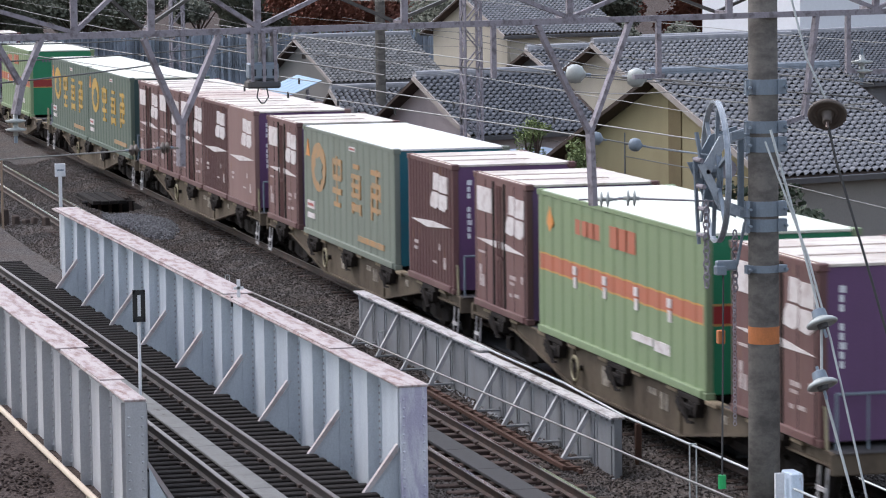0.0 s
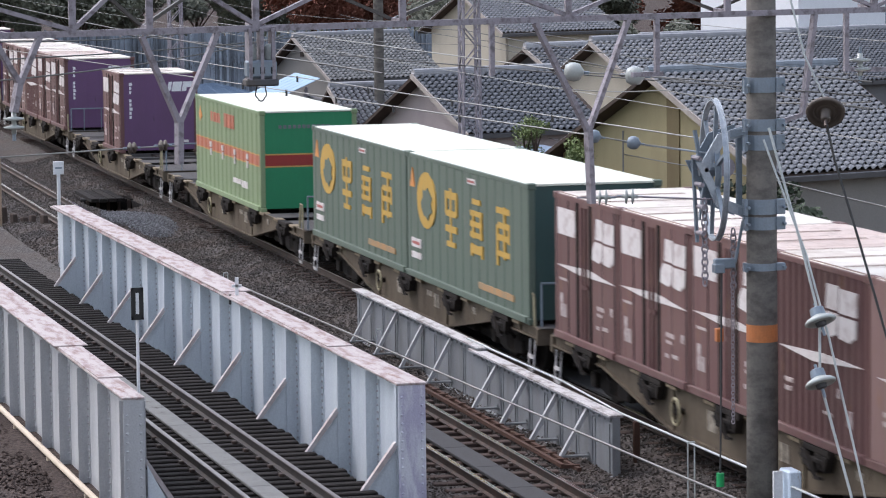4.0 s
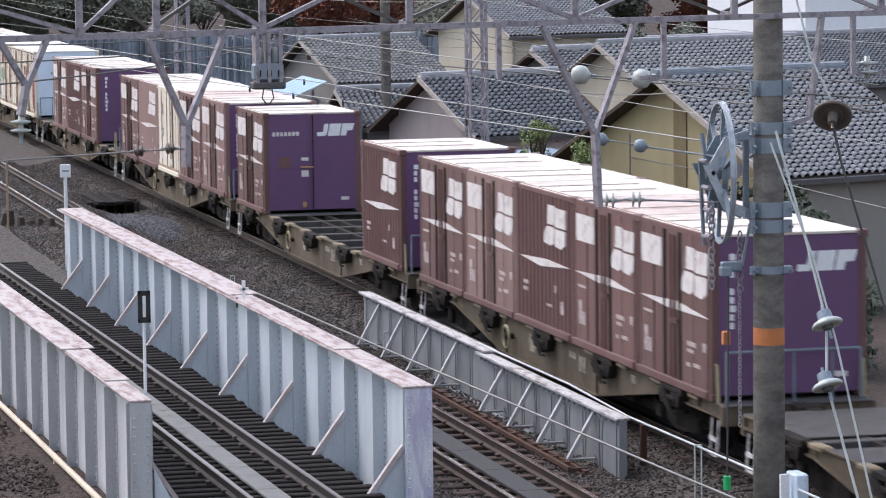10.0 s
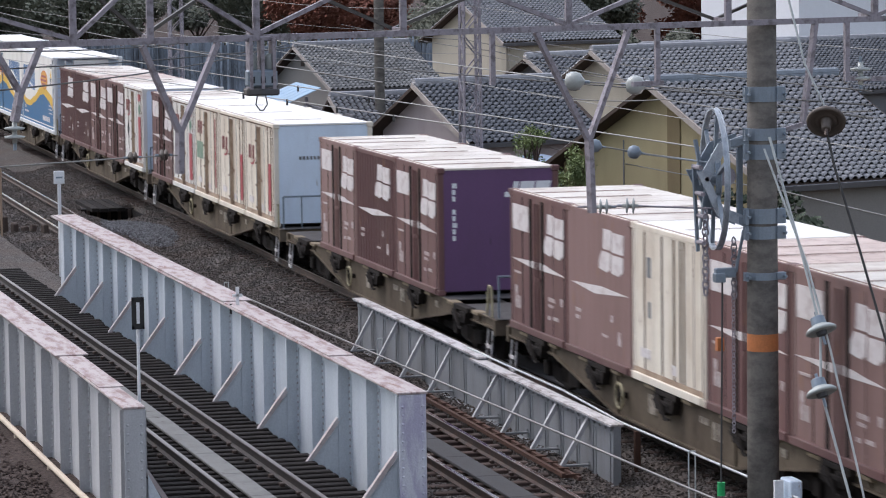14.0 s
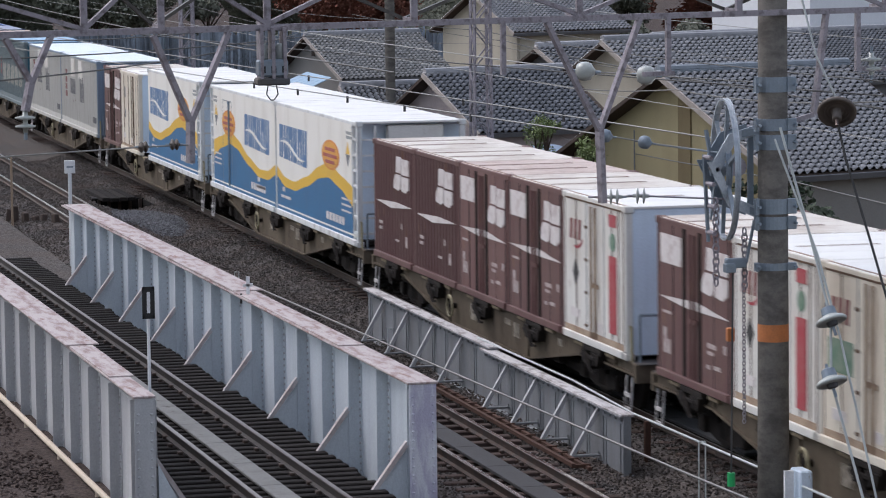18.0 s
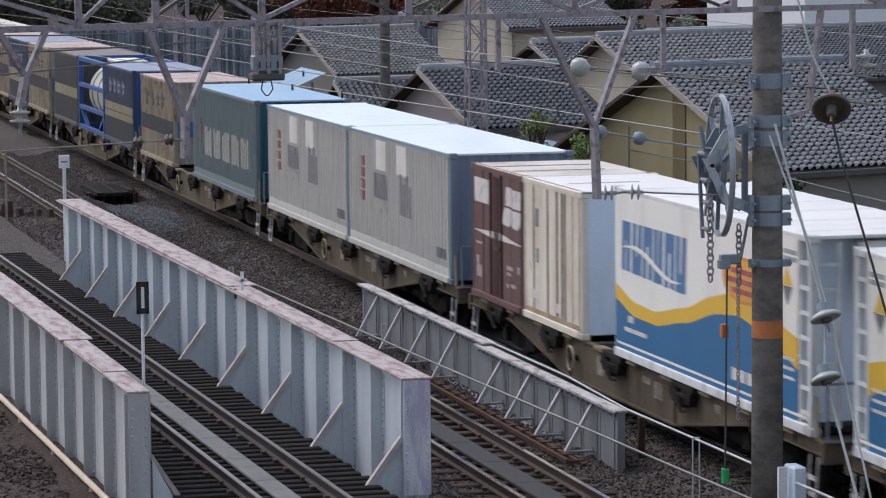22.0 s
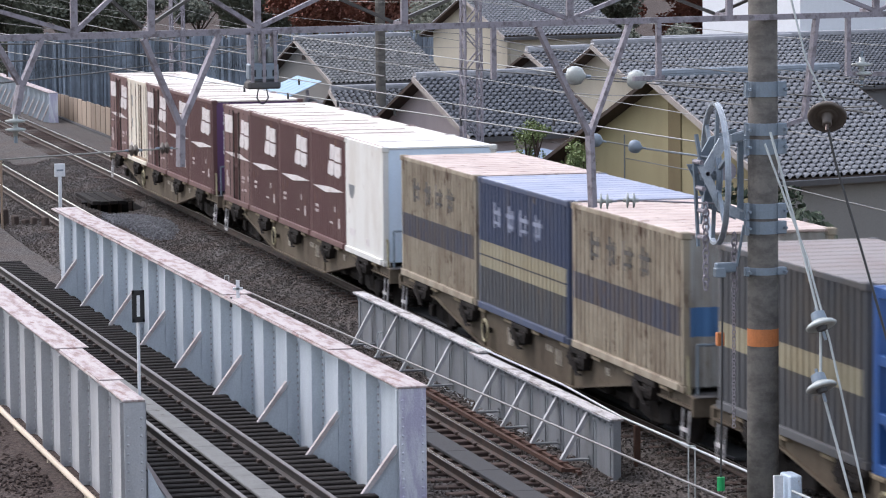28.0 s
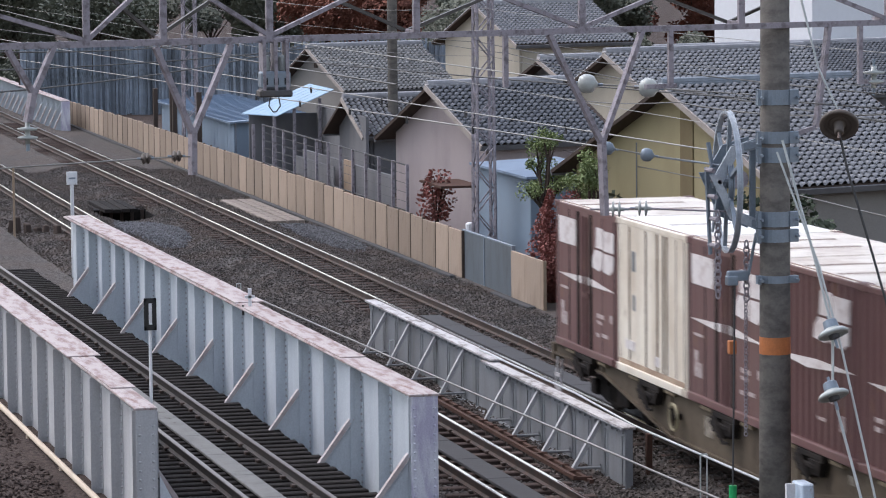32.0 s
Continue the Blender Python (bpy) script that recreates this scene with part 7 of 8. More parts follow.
HEDGE = [bush_meshes(s, 3.2, 2.3, "leaf_dark", 8000, 0.11) for s in (31, 32)]
for i in range(16):
    plant(HEDGE[i % 2], "hedge_bush", pose(-104 - r.uniform(0, 4), -7 + i * 3.4, -0.8, 0, 0, r.uniform(0, 360)), "dark overgrown bush before the trees", "bush", "bushes at the back")
plant(tree_meshes(21, 3.6, 0.7, "leaf_light", 4200, 0.03), "garden_tree", pose(-5.4, 4.6, -0.2), "thin light green garden tree beside the ochre house")
plant(tree_meshes(25, 3.3, 0.7, "leaf_light", 4200, 0.03), "garden_tree", pose(-1.9, 4.75, -0.2), "thin light green garden tree beside the ochre house")
plant(bush_meshes(22, 2.4, 0.9, "leaf_dark", 2400, 0.08), "garden_bush", pose(-2.6, 5.0, -0.4), "dark green garden shrub beside the ochre house", "bush")
plant(bush_meshes(26, 2.4, 1.0, "leaf_deep", 3600, 0.07), "garden_bush", pose(1.5, 4.6, -0.4), "dark green garden shrub beside the ochre house", "bush")
plant(bush_meshes(23, 2.5, 0.75, "leaf_red", 9000, 0.035), "garden_bush", pose(-1.9, 3.95, -0.4), "dark red leafy bush at the fence's end", "bush")
plant(bush_meshes(24, 1.3, 0.55, "leaf_red", 900, 0.05), "garden_bush", pose(-15.3, 4.3, 0.45), "sparse red creeper over the rusty canopy", "bush")
for x, y, h in ((9.6, 5.0, 3.3), (12.4, 5.2, 3.0)):
    plant(bush_meshes(27, h, 1.35, "leaf_deep", 5200, 0.07), "garden_bush", pose(x, y, -0.5, 0, 0, 40 * x), "tall dark green shrub behind the white pipe fence", "bush")
f = thing("pipe_fence", pose(0, 3.0, 0), "low white pipe fence beside the track", "fence")
for z in (0.36, 0.72):
    part("rail", rod(B(), (7.5, 0, z), (14.3, 0, z), 0.035, 10), "white_paint", f)
for x in (7.5, 10.9, 14.3):
    part("post", rod(B(), (x, 0, -0.5), (x, 0, 0.74), 0.035, 10), "white_paint", f)
# ---- the concrete pole with its tension wheel ----
PX, PY = 30.75, -2.1


def pole():
    p = thing("concrete_pole", pose(PX, PY, 0), "tall round concrete pole with steel bands and an orange mark", "pole")
    bm = B()
    lathe(bm, [(0.215, -0.6), (0.21, 1.5), (0.185, 9.5)], Matrix(), 24)
    part("shaft", bm, "concrete_pole", p, smooth=True)
    for z, h in ((5.91, 0.2), (5.38, 0.16), (5.15, 0.2), (4.3, 0.2), (4.08, 0.17), (3.5, 0.1)):
        bm = B()
        lathe(bm, [(0.2, z - h / 2), (0.208, z - h / 2), (0.208, z + h / 2), (0.2, z + h / 2)], Matrix(), 24)
        for s in (-1, 1):
            box(bm, 0.06, 0.16, s * 0.2 - 0.05, s * 0.28, z - h / 2, z + h / 2, bevel=0.008)
            rod(bm, (0.0, s * 0.25, z), (0.24, s * 0.25, z), 0.02)
        part("steel_band", bm, "galv", p, "galvanised clamp band")
    bm = B()
    lathe(bm, [(0.205, 2.5), (0.209, 2.5), (0.208, 2.73), (0.204, 2.73)], Matrix(), 24)
    part("orange_band", bm, "orange", p, "orange painted band")


pole()


def tension_wheel():
    c = Vector((30.45, -2.66, 4.78))
    w = thing("tension_wheel", Matrix(), "large galvanised wire tensioning wheel hung beside the pole", "tension wheel")
    m = pose(c.x, c.y, c.z, 90, 0, -8)
    for name, ro, ri in (("rim", 0.95, 0.915), ("inner_drum", 0.34, 0.27)):
        bm = B()
        ring = [(ri, -0.036), (ro, -0.04), (ro, -0.028), (ro - 0.02, -0.02), (ro - 0.02, 0.02), (ro, 0.028), (ro, 0.04), (ri, 0.036)]
        n = 36
        rows = [[bm.verts.new(m @ Vector((rr * math.cos(2 * math.pi * i / n), rr * math.sin(2 * math.pi * i / n), zz))) for i in range(n)] for rr, zz in ring]
        for k in range(len(rows)):
            a, b = rows[k], rows[(k + 1) % len(rows)]
            for i in range(n):
                j = (i + 1) % n
                bm.faces.new((a[i], a[j], b[j], b[i]))
        bmesh.ops.recalc_face_normals(bm, faces=bm.faces[:])
        part(name, bm, "galv_light" if name == "rim" else "galv", w)
    for k in range(6):
        a = k * math.pi / 3 + 0.3
        bm = B()
        bar(bm, m @ Vector((0.3 * math.cos(a), 0.3 * math.sin(a), 0)), m @ Vector((0.89 * math.cos(a), 0.89 * math.sin(a), 0)), 0.05, 0.05)
        part("spoke", bm, "galv", w)
    part("hub", rod(B(), m @ Vector((0, 0, -0.2)), m @ Vector((0, 0, 0.2)), 0.09, 12), "galv", w)
    for out in ([(-2.31, 5.37), (-2.31, 5.23), (-2.59, 5.15), (-2.81, 4.76), (-2.94, 4.83), (-2.68, 5.26)],
                [(-2.99, 4.9), (-2.88, 4.9), (-2.63, 4.42), (-2.31, 4.29), (-2.31, 4.14), (-2.71, 4.31)]):
        d = 0.0 if out[0][1] > 5 else 0.045
        part("arm", prism(B(), out, "x", 30.64 + d, 30.675 + d), "galv_light", w, "broad flat steel arm")
        part("arm", prism(B(), out, "x", 30.26 - d, 30.295 - d), "galv", w, "broad flat steel arm")
    part("gear", rod(B(), (30.56, -2.55, 4.82), (30.62, -2.55, 4.82), 0.13, 14), "steel", w, "dark ratchet gear")
    part("channel", box(B(), 30.5, 30.56, -2.38, -2.3, 4.24, 5.26, bevel=0.01), "galv", w)
    for q, r in (((30.3, -2.88, 5.3), (30.4, -2.83, 4.85)), ((30.4, -2.94, 4.98), (30.45, -2.9, 3.82)), ((30.3, -2.74, 4.7), (30.3, -2.82, 4.1)), ((30.25, -2.56, 5.72), (30.25, -2.6, 5.1)), ((30.3, -2.4, 5.0), (30.3, -2.7, 4.6))):
        part("link_bar", bar(B(), q, r, 0.06, 0.025), "galv", w)
    for y, z in ((-2.94, 4.95), (-2.91, 4.6), (-2.89, 4.3), (-2.9, 3.95), (-2.85, 4.8), (-2.63, 4.36)):
        part("bolt", rod(B(), (30.4, y, z), (30.72, y, z), 0.032, 8), "steel", w)
    for s in (-1, 1):
        part("bracket", bar(B(), c + Vector((0.1, 0, 0.45 * s)), (PX, PY - 0.15, 4.75 + 0.55 * s), 0.09, 0.09), "galv", w)
    for x, y, z0, z1, ks in ((30.62, -2.85, 4.36, 3.22, 1.0), (30.55, -2.43, 3.95, 3.2, 0.9), (30.55, -2.44, 3.2, 1.4, 0.55)):
        z, k = z0, 0
        bm = B()
        while z > z1:
            pts = [Vector((0.042 * ks * math.cos(a), 0, 0.062 * ks * math.sin(a))) for a in [math.pi * 2 * i / 8 for i in range(8)]]
            rz = turn(90 if k % 2 else 20)
            for i in range(8):
                rod(bm, Vector((x, y, z)) + rz @ pts[i], Vector((x, y, z)) + rz @ pts[(i + 1) % 8], 0.013 * ks, 5)
            z -= 0.088 * ks
            k += 1
        part("chain", bm, "steel", w, "hanging chain of oval steel links")
    part("weight_guide", box(B(), 30.5, 30.62, -2.7, -2.42, 3.47, 3.6, bevel=0.015), "galv", w)
    part("stay", bar(B(), (30.6, -2.31, 4.1), (30.6, -2.42, 3.55), 0.04, 0.03), "galv", w)
    part("weight_rod", rod(B(), (30.63, -2.62, 3.5), (30.9, -2.74, 0.75), 0.014), "wire_dark", w)
    part("rod_clamp", box(B(), 30.57, 30.72, -2.74, -2.6, 3.42, 3.54, bevel=0.01), "galv", w)
    part("float", box(B(), 30.58, 30.68, -2.71, -2.61, 2.5, 2.68, bevel=0.01), "orange", w, "small orange tag")
    part("lamp", rod(B(), (30.9, -2.74, 0.6), (30.9, -2.74, 0.78), 0.055, 10), "green_lamp", w, "small green tag")


tension_wheel()


# ---- the gantry ----
def gp(y, z):
    """A point in the gantry's upright plane."""
    return Vector((31 - (y + 2.15) * 4.2 / 13.2, y, z))


def gantry():
    g = thing("gantry", Matrix(), "rusty grey steel lattice gantry over the tracks", "gantry", kind="structure")
    for dx in (0.0, 0.55):
        for z in (6.86, 7.75):
            if dx and z < 7:
                continue
            bm = B()
            a, b = gp(-17, z), gp(9, z)
            a.x -= dx
            b.x -= dx
            bar(bm, a, b, 0.07, 0.075)
            part("chord", bm, "steel", g)
    ys = [-14.4, -11.65, -10.7, -9.35, -7.4, -5.08, -2.71, -0.4, 2.0, 4.4, 6.8]
    for y in ys:
        bm = bar(B(), gp(y, 6.86), gp(y, 7.75), 0.08, 0.08)
        part("upright", bm, "steel", g)
        part("cross_tie", bar(B(), gp(y, 6.9), gp(y, 6.9) + Vector((-0.55, 0, 0)), 0.05, 0.05), "steel", g)
    for i, (a, b) in enumerate(zip(ys, ys[1:])):
        z = (6.9, 7.72) if i % 2 else (7.72, 6.9)
        part("diagonal", bar(B(), gp(a, z[0]), gp(b, z[1]), 0.055, 0.05), "steel", g)
        part("diagonal", bar(B(), gp(a, z[1]) - Vector((0.55, 0, 0)), gp(b, z[0]) - Vector((0.55, 0, 0)), 0.045, 0.04), "wire", g)
    for y, z in ((-16.5, 0), (8.5, 0)):
        part("leg", bar(B(), gp(y, -0.6), gp(y, 7.8), 0.35, 0.35), "steel", g)
    # hangers: two legs that meet over the track, and a stem
    for a, b, c, e in (((-12.6, 6.82), (-12.05, 6.84), (-12.3, 6.3), (-12.38, 5.98)), ((-10.8, 6.8), (-9.85, 6.82), (-10.35, 5.76), (-10.36, 5.28)), ((-5.55, 6.82), (-4.2, 6.84), (-4.8, 5.42), (-4.76, 4.5))):
        hg = part("hanger", bar(B(), gp(*c) + Vector((0, 0, 0.05)), gp(*e), 0.11, 0.07), "steel", g)
        for p in (a, b):
            part("hanger_leg", bar(B(), gp(*p), gp(*c), 0.08, 0.06), "steel", hg)
    for y0, y1, z1 in ((-6.17, -6.17, 6.18), (-3.78, -3.78, 6.1), (-1.35, -1.55, 5.5), (-0.85, -0.85, 6.05)):
        part("drop_arm", bar(B(), gp(y0, 6.85), gp(y1, z1), 0.085, 0.06), "steel", g)
    part("drop_arm", bar(B(), gp(-0.85, 6.08), gp(0.6, 6.02), 0.08, 0.06), "steel", g)
    part("drop_arm", bar(B(), gp(-1.55, 5.5), Vector((PX, PY + 0.15, 5.38)), 0.08, 0.06), "steel", g)
    part("drop_arm", bar(B(), gp(-4.15, 6.12), gp(-3.7, 6.12), 0.06, 0.06), "steel", g)


gantry()
b = thing("switch_box", pose(33.3, -9.3, 6.3), "blue-grey switch box hung under the gantry", "switch box")
part("case", box(B(), -0.12, 0.12, -0.18, 0.18, -0.03, 0.18, bevel=0.025), "galv", b)
for y in (-0.1, 0.1):
    part("bushing", lathe(B(), [(0.05, 0.18), (0.06, 0.2), (0.05, 0.24), (0.065, 0.26), (0.05, 0.3), (0.06, 0.33), (0.03, 0.37)], pose(0, y, 0), 12), "porcelain", b, "small pale ribbed bushing", True)
for y in (-0.14, 0.0, 0.14):
    part("strap", box(B(), -0.13, 0.13, y - 0.02, y + 0.02, -0.05, 0.56), "steel", b)
part("crossbar", box(B(), -0.03, 0.03, -0.2, 0.2, 0.52, 0.58, bevel=0.008), "steel", b)
part("base", box(B(), -0.13, 0.13, -0.2, 0.2, -0.13, -0.04, bevel=0.02), "slate", b)
for y in (-0.13, 0.0, 0.13):
    part("vent", box(B(), 0.12, 0.126, y - 0.03, y + 0.03, 0.02, 0.1), "glass_dark", b)
bm = B()
rod(bm, (0, -0.05, -0.13), (0, -0.07, -0.24), 0.008)
rod(bm, (0, 0.05, -0.13), (0, 0.07, -0.24), 0.008)
rod(bm, (0, -0.07, -0.24), (0, -0.02, -0.31), 0.008)
rod(bm, (0, 0.07, -0.24), (0, 0.02, -0.31), 0.008)
rod(bm, (0, -0.02, -0.31), (0, 0.02, -0.31), 0.008)
part("hook", bm, "wire_dark", b)


# ---- insulators ----
def insulator(m, label, kind="disc", material="porcelain", k=1.0):
    """Along local z: a stack of sheds, or one large ball or bell."""
    t = thing("insulator", m, label, "insulator", "insulators on the overhead line")
    bm = B()
    if kind == "ball":
        lathe(bm, [(0.02, -0.14), (0.09, -0.12), (0.125, -0.06), (0.13, 0.0), (0.11, 0.07), (0.06, 0.1), (0.03, 0.13)], Matrix(), 18)
    elif kind == "ring":
        lathe(bm, [(0.03, -0.07), (0.06, -0.06), (0.065, -0.02), (0.085, -0.045), (0.095, -0.015), (0.118, -0.045), (0.13, -0.015), (0.155, -0.05), (0.18, -0.04), (0.184, -0.02), (0.15, 0.012), (0.1, 0.03), (0.085, 0.045), (0.08, 0.11), (0.05, 0.13)], Matrix(), 28)
    elif kind == "bell":
        lathe(bm, [(0.03, -0.12), (0.045, -0.11), (0.05, -0.02), (0.075, 0.0), (0.085, -0.025), (0.095, 0.0), (0.115, 0.0), (0.125, -0.025), (0.135, 0.0), (0.16, -0.03), (0.182, -0.025), (0.186, 0.0), (0.16, 0.035), (0.08, 0.06), (0.06, 0.12), (0.03, 0.13)], Matrix(), 24)
    else:
        lathe(bm, [(0.03, -0.12), (0.03, -0.07), (0.11, -0.06), (0.125, -0.04), (0.03, -0.02), (0.03, 0.03), (0.11, 0.04), (0.125, 0.06), (0.03, 0.08), (0.03, 0.13)], Matrix(), 16)
    bmesh.ops.scale(bm, vec=(k, k, k), verts=bm.verts[:])
    part("shed", bm, material, t, smooth=True)
    metal = "rail_brown" if kind == "bell" else "galv"
    part("cap", rod(B(), (0, 0, -0.2 * k), (0, 0, -0.1 * k), 0.022 if k > 0.9 else 0.014), metal, t)
    part("cap", rod(B(), (0, 0, 0.1 * k), (0, 0, 0.2 * k), 0.022 if k > 0.9 else 0.014), metal, t)
    return t


def towards(p, q):
    return Matrix.Translation(p) @ (Vector(q) - Vector(p)).to_track_quat("Z", "Y").to_matrix().to_4x4()


P_BAND = Vector((PX - 0.1, PY - 0.15, 5.93))
for p in ((29.8, -4.39, 6.09), (30.03, -3.61, 6.03)):
    insulator(towards(p, P_BAND), "pale round insulator on a wire", "ball")
for p in ((29.92, -4.15, 5.23), (30.07, -3.65, 5.14)):
    insulator(towards(p, (30.4, -2.8, 5.0)), "blue-grey round insulator on a wire", "ball", "galv", 0.7)
for p in ((30.0, -4.07, 4.42), (30.1, -3.73, 4.43)):
    insulator(towards(p, (30.45, -2.7, 4.4)), "pale disc insulator on a stay", "disc", "porcelain", 0.85)
insulator(towards((49.6, -8.11, 6.66), (48.9, -7.85, 7.26)), "dark brown dish insulator on a hanging cable", "bell", "porcelain_brown", 0.8)
for p in ((45.98, -6.84, 4.65), (46.04, -6.86, 4.12)):
    ring = insulator(towards(p, Vector(p) + Vector((-0.42, -0.14, 0.85))), "pale grey disc insulator on a guy wire", "ring", "porcelain", 0.76)
    part("crown", lathe(B(), [(0.066, 0.03), (0.068, 0.035), (0.062, 0.1), (0.04, 0.11)], Matrix(), 16), "galv", ring, "galvanised crown")
    part("core", lathe(B(), [(0.02, -0.07), (0.045, -0.065), (0.05, -0.03)], Matrix(), 16), "slate", ring, "dark core")
insulator(pose(34.25, -12.38, 5.85), "grey stacked insulator under the gantry", "disc")
for p in ((33.8, -10.95, 5.5), (33.67, -10.56, 5.51)):
    insulator(towards(p, (33.5, -9.9, 5.5)), "dark disc insulator on the hanger", "disc", "porcelain_brown", 0.55)


insulator(pose(30.5, -0.62, 6.13), "pale stacked disc insulator on the drop arm", "disc", "porcelain", 1.2)


# ---- wires ----
def wire(points, r=0.011, material="wire", label="thin grey overhead line wire", sag=0.0):
    cu = bpy.data.curves.new("overhead_wire", "CURVE")
    cu.dimensions, cu.bevel_depth, cu.bevel_resolution = "3D", r, 1
    for a, b in zip(points, points[1:]):
        a, b = Vector(a), Vector(b)
        n = 8 if sag else 1
        sp = cu.splines.new("POLY")
        sp.points.add(n)
        for i in range(n + 1):
            t = i / n
            p = a.lerp(b, t)
            p.z -= sag * 4 * t * (1 - t)
            sp.points[i].co = (*p, 1)
    cu.materials.append(M[material])
    ob = new("overhead_wire", cu)
    return tagged(ob, label, "wire", "overhead wires")


# contact and carrier wires over the three tracks
wire([(-90, 0, 5.05), (-35, 0.15, 5.05), (31, -0.15, 5.05), (95, 0.15, 5.05)], 0.006, "wire_light", "bright copper contact wire over a track")
wire([(34.6, -13.4, 5.45), (33.8, -10.95, 5.5), (33.61, -10.36, 5.5)], 0.01, "wire_light")
wire([(-54, 5.53, 4.4), (9.87, -1.55, 5.61), (29.8, -4.39, 6.09), (30.03, -3.61, 6.03), P_BAND], 0.011, "wire_light", "pale tension wire with round insulators")
wire([(-80, -4.85, 3.55), (-25.1, -4.5, 4.39), (29.9, -4.16, 5.24), (30.07, -3.65, 5.14), (30.4, -2.75, 5.0)], 0.011, "wire_light", "pale tension wire to the wheel")
wire([(30.1, -3.55, 5.12), (30.4, -2.75, 5.0)], 0.015, "galv_light", "steel turnbuckle rod between insulator and wheel")
wire([(-80, -6.4, 4.7), (-25.1, -4.5, 4.87), (PX, PY - 0.15, 5.1)], 0.011, "wire_light", "pale tension wire to the pole")
wire([(29.9, -4.4, 4.42), (30.0, -4.07, 4.42), (30.1, -3.73, 4.43), (30.55, -2.5, 4.38)], 0.014, "steel")
for k, (a, b) in enumerate((((-25.4, -6.1, 5.44), (32.9, -1.37, 5.84)), ((-22.9, 7.5, 4.92), (32.9, -1.36, 6.02)), ((-22.7, 8.28, 4.59), (32.9, -1.37, 5.67)), ((-25.4, -6.07, 6.0), (31.1, -7.3, 6.19)), ((16.8, 0.96, 5.14), (32.9, -1.37, 5.77)), ((17.5, 2.8, 3.55), (60, -4.0, 5.2)))):
    d = Vector(b) - Vector(a)
    wire([Vector(a) - d * 1.2, a, b], 0.012, "wire_dark" if k in (0, 1, 2) else "wire", sag=0.1)
for k, (y, z) in enumerate(((4.3, 6.2), (4.1, 5.6), (4.4, 5.0))):
    wire([(-95, y, z - 0.2), (-54.0, y, z), (-9.9, y, z), (50, y + 0.6, z + 0.2)], 0.007, "wire" if k else "wire_light", sag=0.35)
for k, (a, b) in enumerate((((-14.4, 34.6, 6.9), (-6.0, 10, 6.1)), ((-13.0, 34.0, 6.3), (-2.0, -2, 5.6)), ((-16, 35, 6.6), (-3.0, 5, 5.8)))):
    wire([(a[1], a[0], a[2]), (b[1], b[0], b[2])], 0.012, "wire_dark", "dark span wire between masts", sag=0.12)
# clamps along the wires
for k, (p, q, n) in enumerate((((-25.1, -4.5, 4.39), (29.9, -4.16, 5.24), 5), ((-25.1, -4.5, 4.87), (30.6, -2.25, 5.1), 4))):
    p, q = Vector(p), Vector(q)
    for i in range(n):
        c = p.lerp(q, 0.55 + 0.4 * i / n)
        solid("wire_clamp", rod(B(), (0, 0, -0.1), (0, 0, 0.02), 0.022, 6), "wire_dark", Matrix.Translation(c), "small dark clamp on a wire", "wire clamp", "clamps on the overhead wires")
# cable from the bell insulator, guys at the pole
wire([(PX, PY, 9.42), (49.4, -8.5, 8.2), (49.53, -8.25, 7.08), (49.6, -8.11, 6.75)], 0.009, "wire_guy", "dark hanging feeder cable")
wire([(49.59, -8.12, 6.72), (49.6, -8.11, 6.6), (49.65, -8.06, 6.31), (49.76, -7.9, 5.68), (50.0, -7.6, 4.4)], 0.01, "wire_dark", "dark hanging feeder cable")
wire([(45.7, -7.2, 6.3), (45.86, -6.97, 5.31), (45.98, -6.84, 4.65), (46.04, -6.86, 4.12), (46.28, -6.66, 3.13), (46.9, -6.2, 0.2), (47.0, -6.1, -0.3)], 0.012, "wire_guy", "thin steel guy wire with insulators")
wire([(45.7, -7.25, 6.2), (45.89, -6.93, 5.21), (46.03, -6.77, 4.48), (46.27, -6.58, 3.33), (46.9, -6.1, 0.2), (47.0, -6.0, -0.3)], 0.01, "wire_guy", "thin steel guy wire with insulators")


# ---- lattice masts behind the line ----
def lattice_mast(x, y, top, half, label):
    t = thing("lattice_mast", pose(x, y, 0), label, "mast", "lattice masts")
    for sx in (-1, 1):
        for sy in (-1, 1):
            part("leg", bar(B(), (sx * half, sy * half, -0.5), (sx * half * 0.75, sy * half * 0.75, top), 0.06, 0.06), "steel", t)
    n = int(top / 0.55)
    for i in range(n):
        z0, z1 = i * 0.55, (i + 1) * 0.55
        f = 1 if i % 2 else -1
        bm = B()
        for s in (-1, 1):
            bar(bm, (f * half * 0.95, s * half * 0.95, z0), (-f * half * 0.95, s * half * 0.95, z1), 0.035, 0.03)
            bar(bm, (s * half * 0.95, f * half * 0.95, z0), (s * half * 0.95, -f * half * 0.95, z1), 0.035, 0.03)
        part("lacing", bm, "steel", t)
    return t


lattice_mast(-9.9, 4.25, 9.5, 0.24, "grey steel lattice mast behind the fence")
lattice_mast(-54.0, 4.1, 9.5, 0.26, "far grey steel lattice mast")
lattice_mast(-60.0, -7.5, 9.5, 0.26, "far grey steel lattice mast")
m = thing("meter_box", pose(-10.3, 4.0, 0.55), "small white box on the lattice mast", "box")
part("case", box(B(), -0.12, 0.12, -0.12, 0.12, -0.25, 0.25, bevel=0.04), "white_paint", m)
solid("steel_pole", rod(B(), (0, 0, -0.5), (0, 0, 8.5), 0.17, 14), "concrete_pole", pose(-38.1, 8.3, 0), "grey round pole among the houses", "pole")

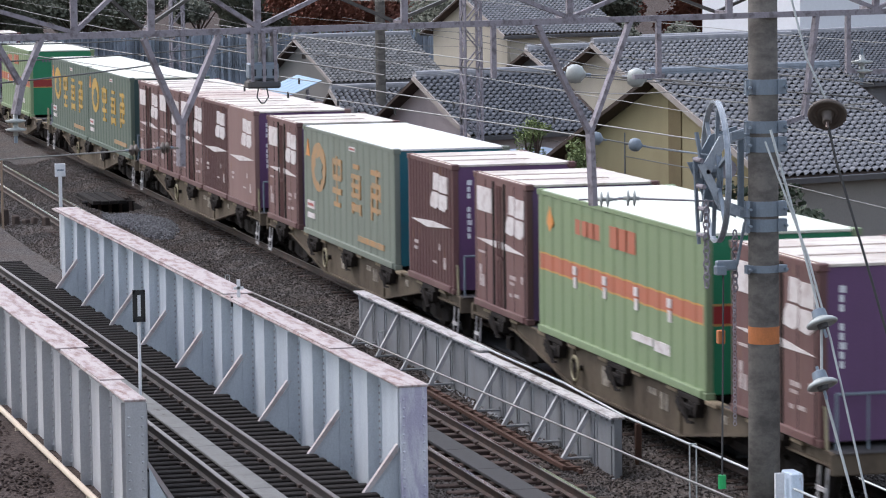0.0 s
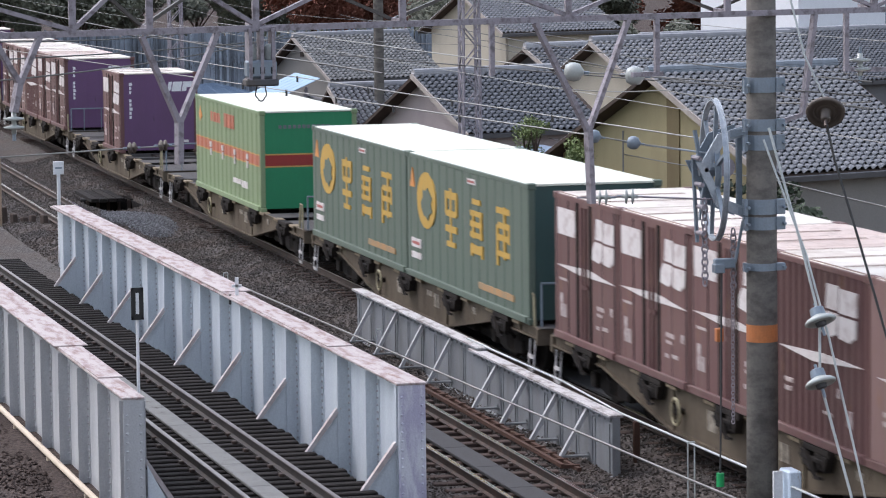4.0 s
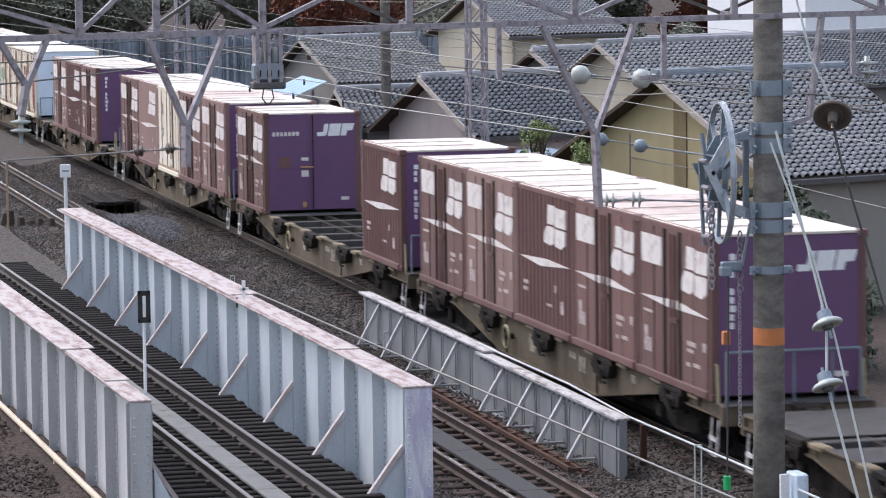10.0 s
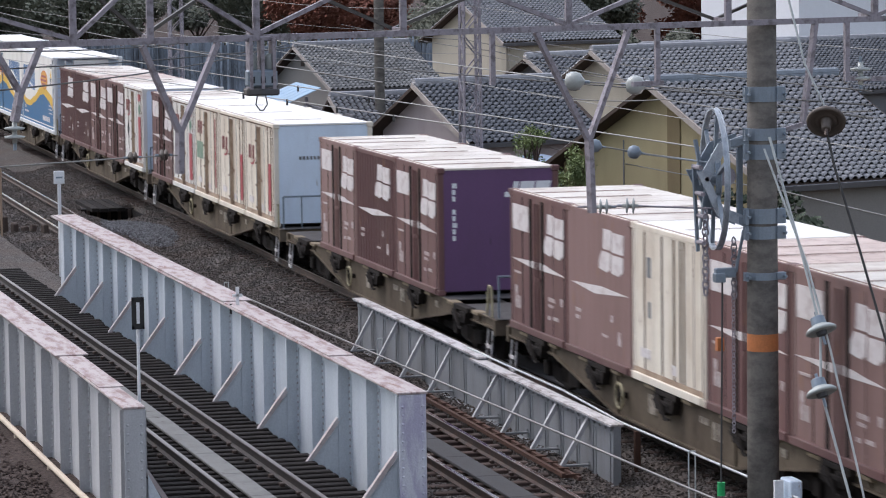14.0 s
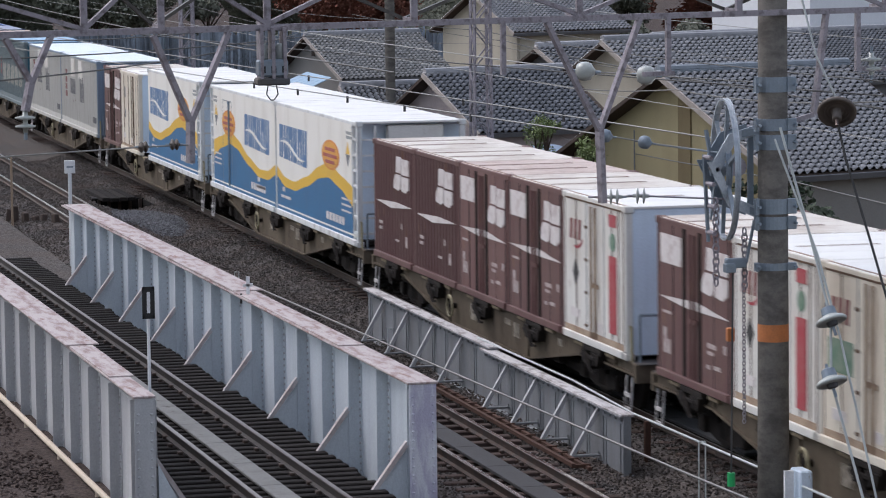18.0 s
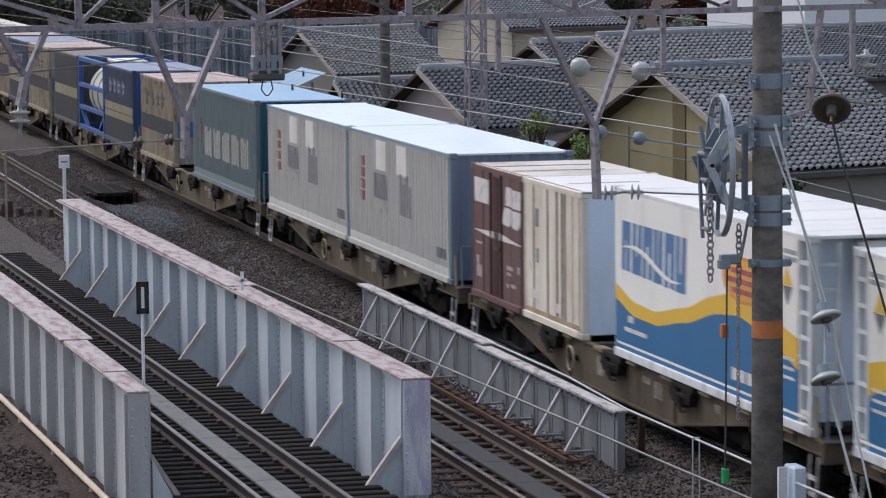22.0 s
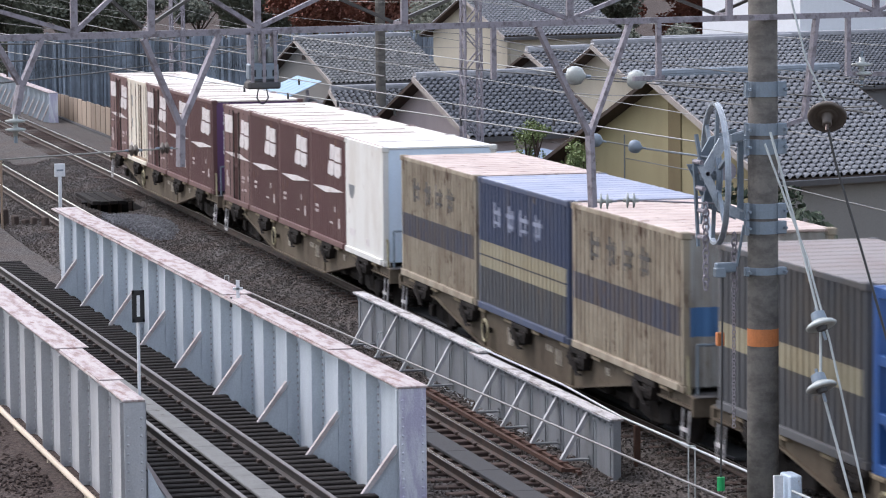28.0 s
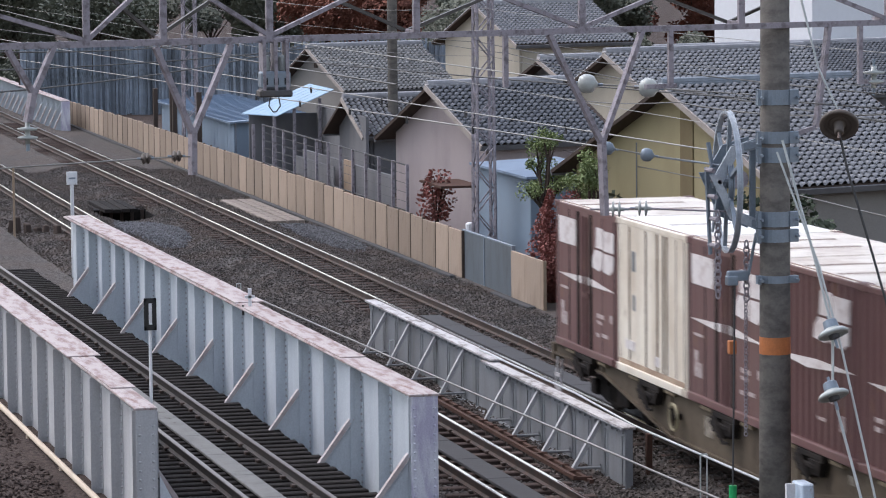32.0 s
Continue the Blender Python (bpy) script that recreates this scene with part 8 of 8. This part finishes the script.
# ---- small things along the tracks ----
def sign_post():
    s = thing("track_sign", pose(27.5, -9.97, 0.12), "thin white post with a small black framed sign", "sign post")
    part("post", rod(B(), (0, 0, 0), (0, 0, 3.02), 0.022, 8), "white_paint", s)
    bm = B()
    for y in (-0.085, 0.055):
        box(bm, 0.02, 0.05, y, y + 0.03, 2.62, 3.06)
    for z in (2.62, 3.01):
        box(bm, 0.02, 0.05, -0.085, 0.085, z, z + 0.05)
    part("sign_frame", bm, "black", s)
    part("sign_plate", box(B(), 0.03, 0.045, -0.06, 0.06, 2.66, 3.02), "black", s)
    part("sign_stripe", box(B(), 0.045, 0.05, -0.022, 0.022, 2.7, 2.99), "white_paint", s)


sign_post()
k = thing("marker_post", pose(-10.6, -6.05, -0.3), "short white marker post with a square head", "marker post")
part("post", box(B(), -0.04, 0.04, -0.04, 0.04, 0, 2.3, bevel=0.01), "white_paint", k)
part("head", box(B(), -0.02, 0.05, -0.13, 0.13, 2.3, 2.62, bevel=0.01), "white_paint", k)
part("cross", box(B(), 0.05, 0.056, -0.08, 0.08, 2.44, 2.48), "galv", k)
b = thing("edge_marker", pose(17.28, -6.72, 1.9), "small white marker clipped on the girder's top", "marker post")
part("plate", box(B(), -0.012, 0.012, -0.03, 0.03, 0.0, 0.3, bevel=0.004), "white_paint", b)
part("cross_plate", box(B(), -0.012, 0.012, -0.085, 0.085, 0.13, 0.18, bevel=0.004), "white_paint", b)
part("clip", rod(B(), (0.02, -0.12, 0.02), (0.02, -0.12, -0.15), 0.02), "black", b)
for x, y, z in ((-18.6, -6.58, 1.9), (-26, -6.6, 1.8)):
    solid("thin_post", rod(B(), (0, 0, -0.4), (0, 0, z), 0.03, 8), "wood_pale", pose(x, y, 0), "thin rusty post beside the line", "post", "thin posts")
# handrail wires along the low girder
for y, z, x0 in ((-2.62, 0.1, -70), ):
    wire([(x0, y, -0.9), (-6.8, y, -0.35), (12.5, y, 0.05), (28.4, y, 0.4), (34, y, 0.55)], 0.018, "wire_light", "taut grey signal wire beside the girder")
wire([(14.5, -2.05, 0.66), (20.42, -1.95, 0.64), (23.7, -1.95, 0.56), (27.2, -1.95, 0.6), (31.45, -1.95, 0.65), (36, -1.95, 0.7)], 0.018, "wire_guy", "steel hand wire at the girder's end")
for x, z in ((27.2, 0.62), (-6.8, -0.2), (8.0, 0.1)):
    s = thing("wire_post", pose(x, -1.95 if x > 20 else -2.2 if x > 0 else -2.6, -0.36), "short hooped wire post", "post", "wire posts")
    bm = B()
    for y in (-0.05, 0.05):
        rod(bm, (0, y, 0), (0, y, z + 0.36), 0.012)
    rod(bm, (0, -0.05, z + 0.36), (0, 0.05, z + 0.36), 0.012)
    part("hoop", bm, "wire_guy", s)
p = thing("ground_box", pose(31.3, -1.93, -0.28), "pale blue-white equipment box at the pole's foot", "box")
part("case", box(B(), -0.2, 0.2, -0.06, 0.12, 0, 1.13, bevel=0.02), "white_end", p)
part("plate", box(B(), 0.0, 0.06, -0.22, -0.1, 0.0, 1.12), "white_paint", p)
# pipe rail beside the left girder
f = thing("pipe_rail", Matrix(), "tan pipe hand rail along the embankment", "hand rail")
part("pipe", rod(B(), (5, -11.08, 0.25), (31, -10.48, 0.25), 0.045, 8), "pipe_tan", f)
for x in (9, 12.5, 16, 19.5, 23, 26.5):
    part("stanchion", rod(B(), (x, -11.08 + (x - 5) * 0.023, -0.1), (x, -11.08 + (x - 5) * 0.023, 0.25), 0.03), "pipe_tan", f)


# ---- what moves: the train runs towards +x and gathers speed ----
def tail_at(t):
    """Place of the train's tail along the track."""
    v, a = 11.52, 0.0466
    return -35.0 + v * (t - 28) + a * (t * t - 28 * 28) / 2


def motions():
    times = [0, 4, 8, 12, 16, 20, 24, 28, 32]
    for ob, along, z in ROLLING:
        walk(ob, [(t, pose(tail_at(t) + along, 0, z)) for t in times])


motions()
